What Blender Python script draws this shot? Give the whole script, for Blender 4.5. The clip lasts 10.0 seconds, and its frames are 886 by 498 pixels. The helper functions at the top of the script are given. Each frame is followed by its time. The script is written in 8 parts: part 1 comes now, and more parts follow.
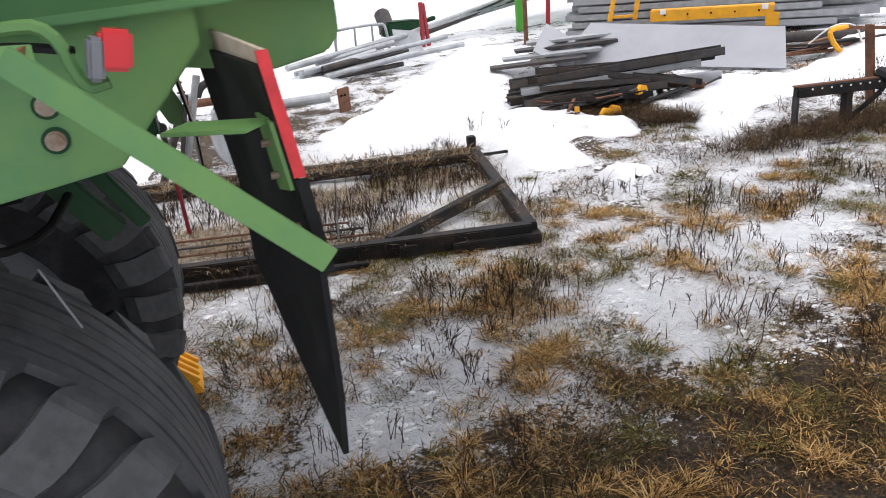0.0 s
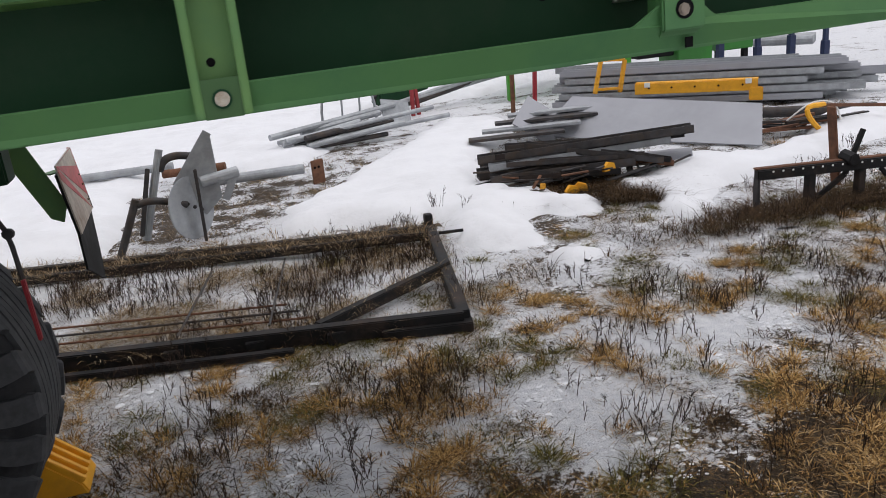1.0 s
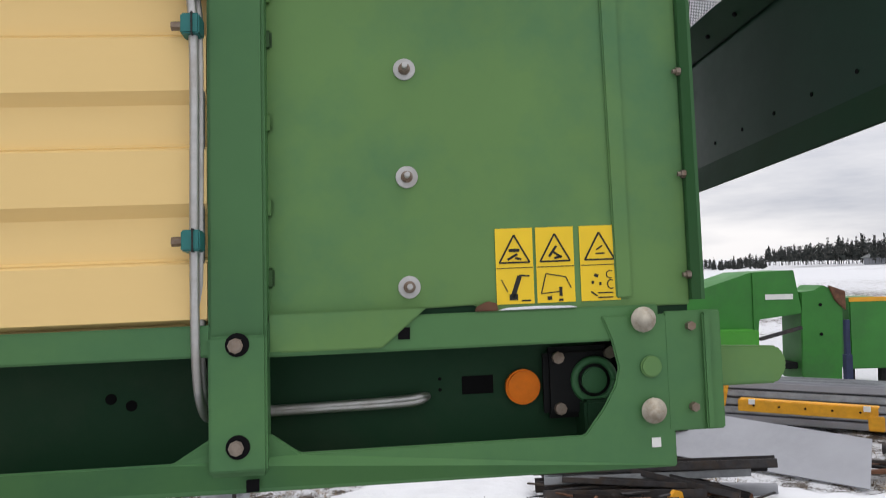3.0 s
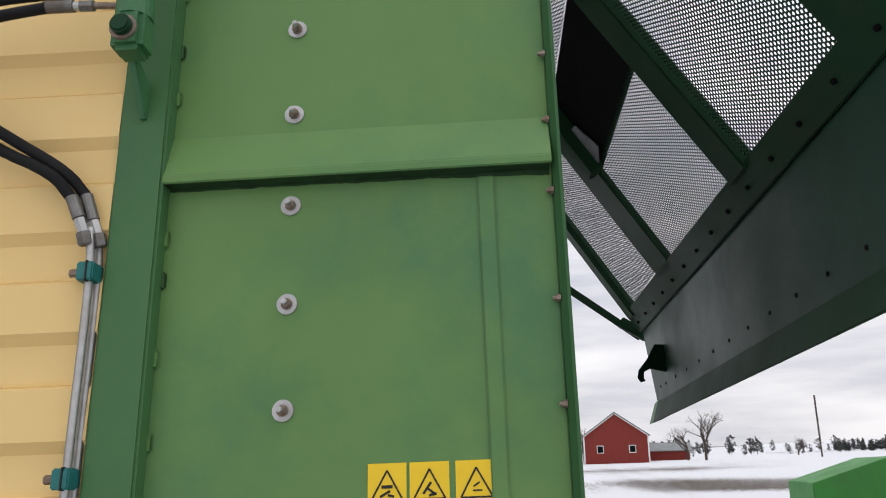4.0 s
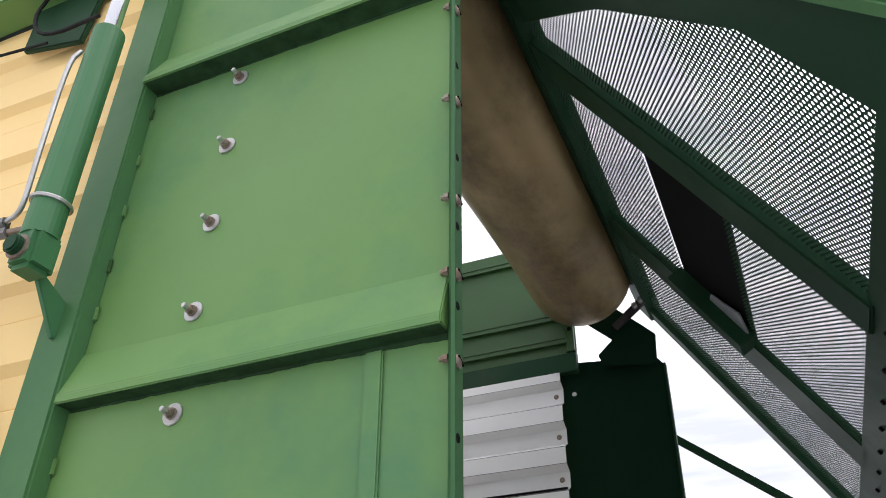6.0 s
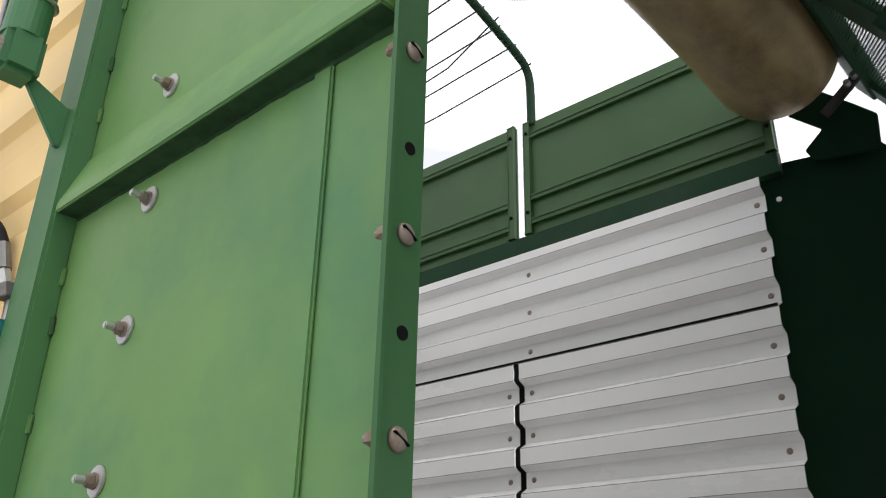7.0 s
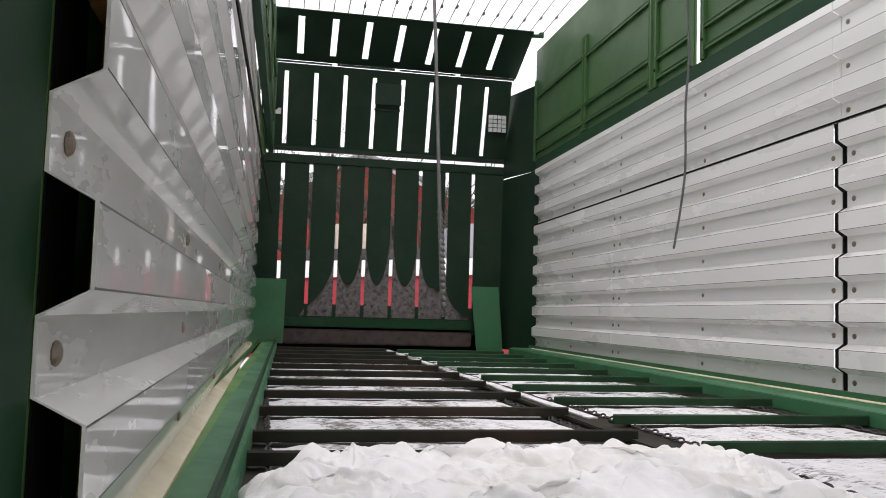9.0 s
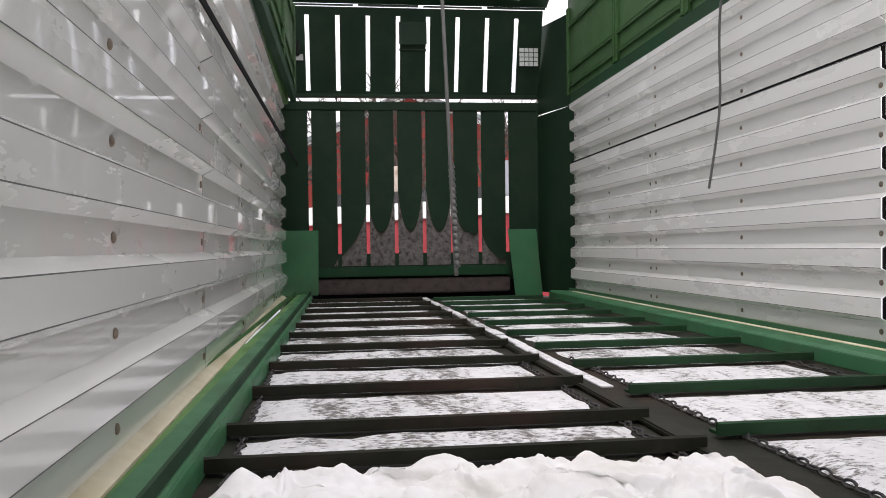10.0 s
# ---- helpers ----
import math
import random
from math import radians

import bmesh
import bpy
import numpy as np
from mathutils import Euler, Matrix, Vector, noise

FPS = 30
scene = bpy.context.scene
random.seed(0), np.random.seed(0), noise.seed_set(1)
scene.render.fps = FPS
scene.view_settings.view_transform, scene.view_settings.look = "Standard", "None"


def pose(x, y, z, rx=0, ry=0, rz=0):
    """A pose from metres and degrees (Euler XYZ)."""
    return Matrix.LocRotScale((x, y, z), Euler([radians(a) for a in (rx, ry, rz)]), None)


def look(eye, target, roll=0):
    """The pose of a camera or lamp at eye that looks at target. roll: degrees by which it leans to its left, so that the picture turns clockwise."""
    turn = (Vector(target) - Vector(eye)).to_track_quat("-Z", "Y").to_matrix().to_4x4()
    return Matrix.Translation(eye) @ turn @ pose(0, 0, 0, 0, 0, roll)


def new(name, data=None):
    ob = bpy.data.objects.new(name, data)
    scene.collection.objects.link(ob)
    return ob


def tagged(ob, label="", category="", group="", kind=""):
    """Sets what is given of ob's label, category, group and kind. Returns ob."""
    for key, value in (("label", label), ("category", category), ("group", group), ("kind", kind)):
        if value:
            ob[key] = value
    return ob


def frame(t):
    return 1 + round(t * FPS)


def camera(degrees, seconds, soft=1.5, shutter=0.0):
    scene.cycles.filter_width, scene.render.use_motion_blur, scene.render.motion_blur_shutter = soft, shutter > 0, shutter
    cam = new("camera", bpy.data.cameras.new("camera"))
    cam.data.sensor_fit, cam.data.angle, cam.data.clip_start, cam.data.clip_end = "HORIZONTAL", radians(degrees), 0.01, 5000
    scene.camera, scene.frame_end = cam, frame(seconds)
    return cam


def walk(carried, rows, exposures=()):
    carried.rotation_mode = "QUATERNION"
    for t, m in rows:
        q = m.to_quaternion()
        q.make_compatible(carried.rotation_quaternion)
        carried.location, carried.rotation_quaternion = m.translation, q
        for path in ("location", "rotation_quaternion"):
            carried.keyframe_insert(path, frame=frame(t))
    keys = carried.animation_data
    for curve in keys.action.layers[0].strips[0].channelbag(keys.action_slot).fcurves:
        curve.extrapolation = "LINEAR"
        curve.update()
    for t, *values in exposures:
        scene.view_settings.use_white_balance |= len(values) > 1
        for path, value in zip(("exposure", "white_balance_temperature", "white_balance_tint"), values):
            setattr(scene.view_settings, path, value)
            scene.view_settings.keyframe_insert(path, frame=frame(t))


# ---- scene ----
cam = camera(58.0, 10.0, soft=0.35, shutter=0.12)
PATH = [
    (0, (-1.784, -1.105, 1.716), (-1.285, 0.673, 0.949), -6.1),
    (0.5, (-1.514, -1.075, 1.738), (-0.997, 0.727, 1.043), -5.8),
    (1, (-1.256, -1.116, 1.789), (-0.782, 0.722, 1.159), -5.7),
    (1.5, (-1.023, -1.118, 1.824), (-0.556, 0.744, 1.261), -4.8),
    (2, (-0.802, -1.045, 1.844), (-0.301, 0.847, 1.432), -2.6),
    (2.5, (-0.61, -1.026, 1.877), (-0.235, 0.926, 1.656), -2.3),
    (3, (-0.42, -1.035, 1.925), (-0.247, 0.957, 1.982), -1.4),
    (3.2, (-0.393, -1.013, 1.93), (-0.219, 0.972, 2.103), -1.3),
    (4.3, (-0.005, -1.06, 2.006), (-0.228, 0.839, 2.592), -0.7),
    (4.5, (0.027, -1.041, 2.009), (-0.243, 0.833, 2.653), -0.0),
    (5, (0.09, -0.933, 2.013), (-0.278, 0.856, 2.829), 0.3),
    (5.2, (0.119, -0.902, 2.023), (-0.282, 0.849, 2.903), -0.3),
    (6.3, (0.358, -0.626, 1.989), (-0.454, 0.89, 3.011), -0.3),
    (6.5, (0.373, -0.555, 1.975), (-0.548, 0.945, 2.926), -0.5),
    (7, (0.356, -0.35, 1.975), (-0.872, 1.048, 2.709), -0.9),
    (7.5, (0.355, -0.174, 1.981), (-1.199, 0.992, 2.459), 0.3),
    (8, (0.32, -0.036, 2.002), (-1.448, 0.861, 2.267), -0.7),
    (8.5, (0.206, 0.094, 2.052), (-1.685, 0.727, 2.207), -1.8),
    (9, (0.155, 0.188, 2.098), (-1.805, 0.571, 2.211), -1.2),
    (9.5, (0.067, 0.306, 2.156), (-1.922, 0.514, 2.183), -2.1),
    (10, (0.004, 0.395, 2.185), (-1.981, 0.633, 2.138), -3.7),
]
EXPOSURES = [(0.0, 0.4, 6500, 14), (0.5, -0.1, 6750, 15), (1.0, -0.3, 6500, 14), (2.0, -0.3, 6500, 14), (2.5, -0.2, 6500, 14), (3.0, -0.2, 6500, 13), (3.2, -0.2, 6500, 13), (4.5, -0.24, 6350, 15), (5.2, -0.03, 6200, 16), (6.3, 0.4, 6450, 15), (7.0, 0.3, 6550, 13), (7.5, 0.12, 6550, 14), (8.0, 0.07, 6550, 15), (8.5, 0.24, 6550, 15), (9.0, 0.63, 6600, 16), (10.0, 0.66, 6600, 16)]
walk(cam, [(t, look(eye, target, roll)) for t, eye, target, roll in PATH], EXPOSURES)

# ---- world and sun ----
world = bpy.data.worlds.new("overcast_sky")
scene.world = world
world.use_nodes = True
wn, wl = world.node_tree.nodes, world.node_tree.links
wn.clear()
w_out = wn.new("ShaderNodeOutputWorld")
w_bg = wn.new("ShaderNodeBackground")
w_sky = wn.new("ShaderNodeTexSky")
w_sky.sky_type = "NISHITA"
w_sky.sun_disc = False
w_sky.sun_elevation, w_sky.sun_rotation = radians(69), radians(98)
w_sky_dim = wn.new("ShaderNodeVectorMath")
w_sky_dim.operation = "SCALE"
w_sky_dim.inputs["Scale"].default_value = 0.1
w_geo = wn.new("ShaderNodeTexCoord")
w_map = wn.new("ShaderNodeMapping")
w_map.inputs["Scale"].default_value = (1.2, 1.2, 7.0)
w_noise = wn.new("ShaderNodeTexNoise")
w_noise.inputs["Scale"].default_value = 2.2
w_noise.inputs["Detail"].default_value = 6.0
w_noise.inputs["Roughness"].default_value = 0.55
w_ramp = wn.new("ShaderNodeValToRGB")
w_ramp.color_ramp.elements[0].position, w_ramp.color_ramp.elements[0].color = 0.32, (0.56, 0.585, 0.64, 1)
w_ramp.color_ramp.elements[1].position, w_ramp.color_ramp.elements[1].color = 0.62, (1.0, 0.995, 0.985, 1)
w_mix = wn.new("ShaderNodeMix")
w_mix.data_type = "RGBA"
w_mix.inputs["Factor"].default_value = 0.93
wl.new(w_geo.outputs["Generated"], w_map.inputs["Vector"])
wl.new(w_map.outputs["Vector"], w_noise.inputs["Vector"])
wl.new(w_noise.outputs["Fac"], w_ramp.inputs["Fac"])
wl.new(w_sky.outputs["Color"], w_sky_dim.inputs[0])
wl.new(w_sky_dim.outputs["Vector"], w_mix.inputs[6])
wl.new(w_ramp.outputs["Color"], w_mix.inputs[7])
w_sep = wn.new("ShaderNodeSeparateXYZ")
w_grad = wn.new("ShaderNodeMapRange")
w_grad.inputs["From Min"].default_value, w_grad.inputs["From Max"].default_value = 0.0, 1.0
w_grad.inputs["To Min"].default_value, w_grad.inputs["To Max"].default_value = 1.15, 1.65
w_lit = wn.new("ShaderNodeVectorMath")
w_lit.operation = "SCALE"
wl.new(w_geo.outputs["Generated"], w_sep.inputs["Vector"])
wl.new(w_sep.outputs["Z"], w_grad.inputs["Value"])
wl.new(w_mix.outputs[2], w_lit.inputs[0])
wl.new(w_grad.outputs["Result"], w_lit.inputs["Scale"])
wl.new(w_lit.outputs["Vector"], w_bg.inputs["Color"])
w_bg.inputs["Strength"].default_value = 1.0
wl.new(w_bg.outputs["Background"], w_out.inputs["Surface"])

sun = new("sun", bpy.data.lights.new("sun", "SUN"))
sun.data.energy, sun.data.angle, sun.data.color = 0.9, radians(35), (1.0, 0.96, 0.9)
sun.matrix_basis = look((3.0, -0.4, 8.0), (0, 0, 0))


# ---- materials ----
def paint(name, color, rough=0.5, metal=0.0, grain=8.0, spread=0.25, dirt=None, dirt_amount=0.35, dirt_scale=1.3, bump=0.1, bump_scale=60.0, coat=0.0, stretch=(1, 1, 1), spec=0.35):
    """A surface of one base colour that varies at two scales, with dirt or wear patches and a fine relief."""
    m = bpy.data.materials.new(name)
    m.use_nodes = True
    n, l = m.node_tree.nodes, m.node_tree.links
    b = n["Principled BSDF"]
    b.inputs["Roughness"].default_value = rough
    b.inputs["Metallic"].default_value = metal
    b.inputs["Coat Weight"].default_value = coat
    b.inputs["Specular IOR Level"].default_value = spec
    tc, mp = n.new("ShaderNodeTexCoord"), n.new("ShaderNodeMapping")
    mp.inputs["Scale"].default_value = stretch
    l.new(tc.outputs["Object"], mp.inputs["Vector"])

    def noise_at(scale, detail=5.0, rough_n=0.6):
        t = n.new("ShaderNodeTexNoise")
        t.inputs["Scale"].default_value, t.inputs["Detail"].default_value, t.inputs["Roughness"].default_value = scale, detail, rough_n
        l.new(mp.outputs["Vector"], t.inputs["Vector"])
        return t

    def ramp(src, lo, hi, a, c):
        r = n.new("ShaderNodeValToRGB")
        r.color_ramp.elements[0].position, r.color_ramp.elements[1].position = lo, hi
        r.color_ramp.elements[0].color, r.color_ramp.elements[1].color = (*a, 1), (*c, 1)
        l.new(src, r.inputs["Fac"])
        return r

    fine = noise_at(grain)
    dark = tuple(c * (1 - spread) for c in color)
    light = tuple(min(1.0, c * (1 + spread)) for c in color)
    base = ramp(fine.outputs["Fac"], 0.3, 0.7, dark, light)
    out = base.outputs["Color"]
    if dirt:
        big = noise_at(dirt_scale, 7.0, 0.68)
        k = ramp(big.outputs["Fac"], 0.48, 0.72, (0, 0, 0), (dirt_amount,) * 3)
        mix = n.new("ShaderNodeMix")
        mix.data_type = "RGBA"
        l.new(k.outputs["Color"], mix.inputs["Factor"])
        l.new(out, mix.inputs[6])
        mix.inputs[7].default_value = (*dirt, 1)
        out = mix.outputs[2]
        rr = ramp(big.outputs["Fac"], 0.4, 0.75, (rough,) * 3, (min(1, rough + 0.25),) * 3)
        l.new(rr.outputs["Color"], b.inputs["Roughness"])
    l.new(out, b.inputs["Base Color"])
    if bump:
        bt = noise_at(bump_scale, 4.0)
        bp = n.new("ShaderNodeBump")
        bp.inputs["Strength"].default_value, bp.inputs["Distance"].default_value = bump, 0.003
        l.new(bt.outputs["Fac"], bp.inputs["Height"])
        l.new(bp.outputs["Normal"], b.inputs["Normal"])
    return m


GREEN = paint("green_paint", (0.115, 0.235, 0.068), 0.42, grain=3.0, spread=0.07, dirt=(0.035, 0.145, 0.085), dirt_amount=0.75, dirt_scale=1.6, bump=0.04, bump_scale=25)
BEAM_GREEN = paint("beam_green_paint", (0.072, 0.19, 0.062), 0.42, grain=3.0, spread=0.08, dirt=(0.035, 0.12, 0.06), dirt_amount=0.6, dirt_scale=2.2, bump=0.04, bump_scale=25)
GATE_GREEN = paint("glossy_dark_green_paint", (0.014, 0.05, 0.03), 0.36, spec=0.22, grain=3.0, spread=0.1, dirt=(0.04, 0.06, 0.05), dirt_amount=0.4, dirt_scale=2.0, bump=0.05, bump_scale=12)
UNFADED = paint("unfaded_green_paint", (0.045, 0.155, 0.06), 0.42, grain=3.0, spread=0.08, dirt=(0.03, 0.1, 0.055), dirt_amount=0.6, dirt_scale=1.8, bump=0.04, bump_scale=25)
LEDGE_GREEN = paint("ledge_green_paint", (0.04, 0.15, 0.068), 0.38, grain=5.0, spread=0.12, dirt=(0.07, 0.1, 0.055), dirt_amount=0.6, dirt_scale=3.0, bump=0.06, bump_scale=25)
POST_GREEN = paint("post_green_paint", (0.055, 0.155, 0.052), 0.42, grain=3.0, spread=0.08, dirt=(0.035, 0.115, 0.055), dirt_amount=0.6, dirt_scale=1.8, bump=0.04, bump_scale=25)
# darker copy of the panel green, with the rear angle's shade painted in
ANGLE_SHADE_GREEN = paint("rear_angle_green_paint", (0.036, 0.115, 0.04), 0.45, spec=0.25, grain=3.0, spread=0.08, dirt=(0.05, 0.1, 0.045), dirt_amount=0.5, dirt_scale=2.5, bump=0.04, bump_scale=25)
# shade of the far rear corner and hinge plates painted into the green
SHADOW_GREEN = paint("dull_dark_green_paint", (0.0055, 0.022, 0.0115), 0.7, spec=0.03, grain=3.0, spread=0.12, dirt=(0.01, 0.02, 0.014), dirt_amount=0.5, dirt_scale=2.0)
# dark green parts; also paints shade into the beam web and panel inside
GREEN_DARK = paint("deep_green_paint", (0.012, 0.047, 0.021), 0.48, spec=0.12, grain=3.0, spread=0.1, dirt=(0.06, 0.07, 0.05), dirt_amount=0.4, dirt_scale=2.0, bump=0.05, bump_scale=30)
MACHINE_GREEN = paint("machine_green_paint", (0.035, 0.2, 0.03), 0.45, grain=2.0, spread=0.12, dirt=(0.05, 0.12, 0.05), dirt_amount=0.5)
GREEN_BRIGHT = paint("bright_green_paint", (0.06, 0.3, 0.03), 0.45, grain=2.0, spread=0.1, dirt=(0.1, 0.2, 0.06), dirt_amount=0.4)
BOARD_GREEN = paint("board_green_paint", (0.042, 0.105, 0.032), 0.4, spec=0.35, grain=3.0, spread=0.08, dirt=(0.05, 0.09, 0.05), dirt_amount=0.5, dirt_scale=2.0, bump=0.05, bump_scale=30)
CREAM = paint("cream_yellow_paint", (0.84, 0.6, 0.25), 0.45, grain=2.0, spread=0.05, dirt=(0.62, 0.42, 0.18), dirt_amount=0.35, dirt_scale=1.0, bump=0.04, bump_scale=20, stretch=(0.3, 1, 1))
WHITE_SHEET = paint("white_coated_sheet", (0.81, 0.805, 0.78), 0.2, coat=0.75, grain=2.0, spread=0.03, dirt=(0.66, 0.64, 0.6), dirt_amount=0.4, dirt_scale=1.2, bump=0.06, bump_scale=8, stretch=(0.35, 1, 1.2), spec=0.5)
CREAM_EDGE = paint("dirty_cream_edge", (0.68, 0.62, 0.46), 0.6, grain=9.0, spread=0.1, dirt=(0.42, 0.33, 0.17), dirt_amount=0.5, dirt_scale=4.0)
STEEL = paint("zinc_steel", (0.48, 0.48, 0.47), 0.42, metal=0.85, grain=30, spread=0.15, dirt=(0.35, 0.3, 0.25), dirt_amount=0.5, dirt_scale=12)
RUSTY_BOLT = paint("weathered_bolt", (0.27, 0.225, 0.185), 0.5, metal=0.7, grain=60, spread=0.25, dirt=(0.22, 0.12, 0.06), dirt_amount=0.7, dirt_scale=40)
PALE_BOLT = paint("pale_worn_bolt", (0.5, 0.46, 0.38), 0.45, metal=0.4, grain=60, spread=0.2, dirt=(0.24, 0.15, 0.08), dirt_amount=0.7, dirt_scale=40)
CHROME = paint("chrome_rod", (0.8, 0.8, 0.82), 0.12, metal=1.0, spread=0.02, bump=0)
RUBBER = paint("tyre_rubber", (0.02, 0.021, 0.023), 0.6, spec=0.2, grain=14, spread=0.3, dirt=(0.07, 0.072, 0.076), dirt_amount=0.6, dirt_scale=9, bump=0.3, bump_scale=45)
LUG_RUBBER = paint("dusty_lug_rubber", (0.06, 0.063, 0.068), 0.6, spec=0.2, grain=20, spread=0.25, dirt=(0.12, 0.124, 0.13), dirt_amount=0.7, dirt_scale=7, bump=0.3, bump_scale=45)
BLACK_RUBBER = paint("black_rubber", (0.008, 0.0085, 0.009), 0.65, spec=0.2, grain=12, spread=0.25, dirt=(0.05, 0.05, 0.048), dirt_amount=0.4, dirt_scale=5, bump=0.15)
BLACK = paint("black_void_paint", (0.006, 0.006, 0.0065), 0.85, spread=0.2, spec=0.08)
RIB_EDGE_SHADE = paint("dark_seam_line", (0.1, 0.1, 0.1), 0.6, spread=0.2, bump=0)
RED_PLASTIC = paint("red_plastic", (0.55, 0.012, 0.018), 0.25, spread=0.1, grain=20, coat=0.4)
RED_PAINT = paint("red_paint", (0.3, 0.028, 0.036), 0.55, spread=0.15, grain=5, dirt=(0.14, 0.07, 0.05), dirt_amount=0.5)
MARKER_RED = paint("faded_red_film", (0.5, 0.03, 0.035), 0.35, grain=30, spread=0.2, dirt=(0.3, 0.2, 0.14), dirt_amount=0.5, dirt_scale=9)
MARKER_WHITE = paint("dirty_white_film", (0.5, 0.43, 0.36), 0.45, grain=30, spread=0.2, dirt=(0.25, 0.15, 0.09), dirt_amount=0.7, dirt_scale=8)
GREY_PLASTIC = paint("grey_plastic", (0.16, 0.17, 0.19), 0.5, spread=0.1)
ORANGE = paint("orange_reflector", (0.85, 0.2, 0.004), 0.45, spread=0.08, grain=60, spec=0.2)
YELLOW = paint("yellow_paint", (0.75, 0.36, 0.02), 0.45, spread=0.1, grain=8, dirt=(0.3, 0.16, 0.04), dirt_amount=0.45, dirt_scale=5)
STICKER = paint("yellow_sticker", (0.86, 0.58, 0.02), 0.35, spread=0.04, grain=20, bump=0)
INK = paint("black_ink", (0.015, 0.015, 0.012), 0.5, spread=0.1, bump=0)
TEAL = paint("teal_plastic_clamp", (0.02, 0.16, 0.15), 0.4, spread=0.15, grain=20)
BRONZE = paint("weathered_brown_sheet", (0.34, 0.25, 0.12), 0.38, metal=0.3, grain=3.5, spread=0.25, dirt=(0.06, 0.04, 0.025), dirt_amount=0.85, dirt_scale=2.6, bump=0.5, bump_scale=5, stretch=(1, 0.6, 1))
FRAME_IRON = paint("black_frame_iron", (0.013, 0.013, 0.014), 0.6, spec=0.2, grain=10, spread=0.35, dirt=(0.09, 0.06, 0.045), dirt_amount=0.6, dirt_scale=4, bump=0.3)
RUST = paint("rusty_iron", (0.15, 0.07, 0.04), 0.8, grain=15, spread=0.35, dirt=(0.05, 0.035, 0.03), dirt_amount=0.6, dirt_scale=6, bump=0.5)
DARK_IRON = paint("dark_scrap_iron", (0.05, 0.048, 0.05), 0.6, metal=0.2, grain=12, spread=0.35, dirt=(0.13, 0.085, 0.05), dirt_amount=0.5, dirt_scale=5, bump=0.4)
FITTING = paint("dull_fitting_steel", (0.2, 0.195, 0.185), 0.45, metal=0.8, grain=30, spread=0.25, dirt=(0.12, 0.085, 0.06), dirt_amount=0.6, dirt_scale=18)
SHADE_GRIME = paint("green_black_grime", (0.022, 0.055, 0.022), 0.7, spec=0.15, grain=30, spread=0.4, dirt=(0.03, 0.055, 0.02), dirt_amount=0.6, dirt_scale=25, bump=0.3)
GALV = paint("galvanised_iron", (0.36, 0.38, 0.4), 0.5, metal=0.45, grain=9, spread=0.18, dirt=(0.2, 0.2, 0.2), dirt_amount=0.55, dirt_scale=3, bump=0.2)
GREY_SHEET = paint("grey_flat_sheet", (0.33, 0.34, 0.37), 0.55, grain=2.5, spread=0.06, dirt=(0.24, 0.25, 0.27), dirt_amount=0.5, dirt_scale=1.2)
BLUE_PAINT = paint("dark_blue_paint", (0.02, 0.03, 0.075), 0.5, spread=0.2)
SNOW_OLD = paint("packed_snow", (0.78, 0.8, 0.83), 0.55, grain=4, spread=0.04, dirt=(0.7, 0.7, 0.7), dirt_amount=0.35, dirt_scale=2.0, bump=0.6, bump_scale=30)
CLOTH = paint("snowy_white_cloth", (0.92, 0.915, 0.92), 0.85, grain=14, spread=0.05, dirt=(0.66, 0.62, 0.54), dirt_amount=0.5, dirt_scale=4.5, bump=1.0, bump_scale=26)
TWINE = paint("pale_twine", (0.62, 0.6, 0.55), 0.85, grain=30, spread=0.2, dirt=(0.2, 0.18, 0.15), dirt_amount=0.5, dirt_scale=9)
DARK_RAG = paint("dark_wet_rag", (0.05, 0.05, 0.042), 0.7, grain=8, spread=0.4, dirt=(0.4, 0.4, 0.4), dirt_amount=0.6, dirt_scale=5, bump=0.5)
def board_snow_material():
    """Thin white snow on boards, worn through in dark specks that crowd into bands."""
    m = paint("snow_dusted_boards", (0.7, 0.7, 0.72), 0.6, grain=30, spread=0.12, bump=0.5, bump_scale=35)
    n, l = m.node_tree.nodes, m.node_tree.links
    b = n["Principled BSDF"]
    white = b.inputs["Base Color"].links[0].from_socket
    tc = n.new("ShaderNodeTexCoord")
    total = None
    for scale, stretch, weight in ((5.5, (0.35, 1.0, 1.0), 0.9), (75.0, (1.0, 0.55, 1.0), 0.8)):
        mp, t, k = n.new("ShaderNodeMapping"), n.new("ShaderNodeTexNoise"), n.new("ShaderNodeMath")
        mp.inputs["Scale"].default_value = stretch
        t.inputs["Scale"].default_value, t.inputs["Detail"].default_value, t.inputs["Roughness"].default_value = scale, 5.0, 0.7
        k.operation = "MULTIPLY"
        k.inputs[1].default_value = weight
        l.new(tc.outputs["Object"], mp.inputs["Vector"])
        l.new(mp.outputs["Vector"], t.inputs["Vector"])
        l.new(t.outputs["Fac"], k.inputs[0])
        if total is None:
            total = k.outputs[0]
        else:
            add = n.new("ShaderNodeMath")
            l.new(total, add.inputs[0])
            l.new(k.outputs[0], add.inputs[1])
            total = add.outputs[0]
    r = n.new("ShaderNodeMapRange")
    r.inputs["From Min"].default_value, r.inputs["From Max"].default_value = 0.85, 0.97
    l.new(total, r.inputs["Value"])
    mix = n.new("ShaderNodeMix")
    mix.data_type = "RGBA"
    l.new(r.outputs["Result"], mix.inputs["Factor"])
    l.new(white, mix.inputs[6])
    mix.inputs[7].default_value = (0.11, 0.1, 0.09, 1)
    l.new(mix.outputs[2], b.inputs["Base Color"])
    return m


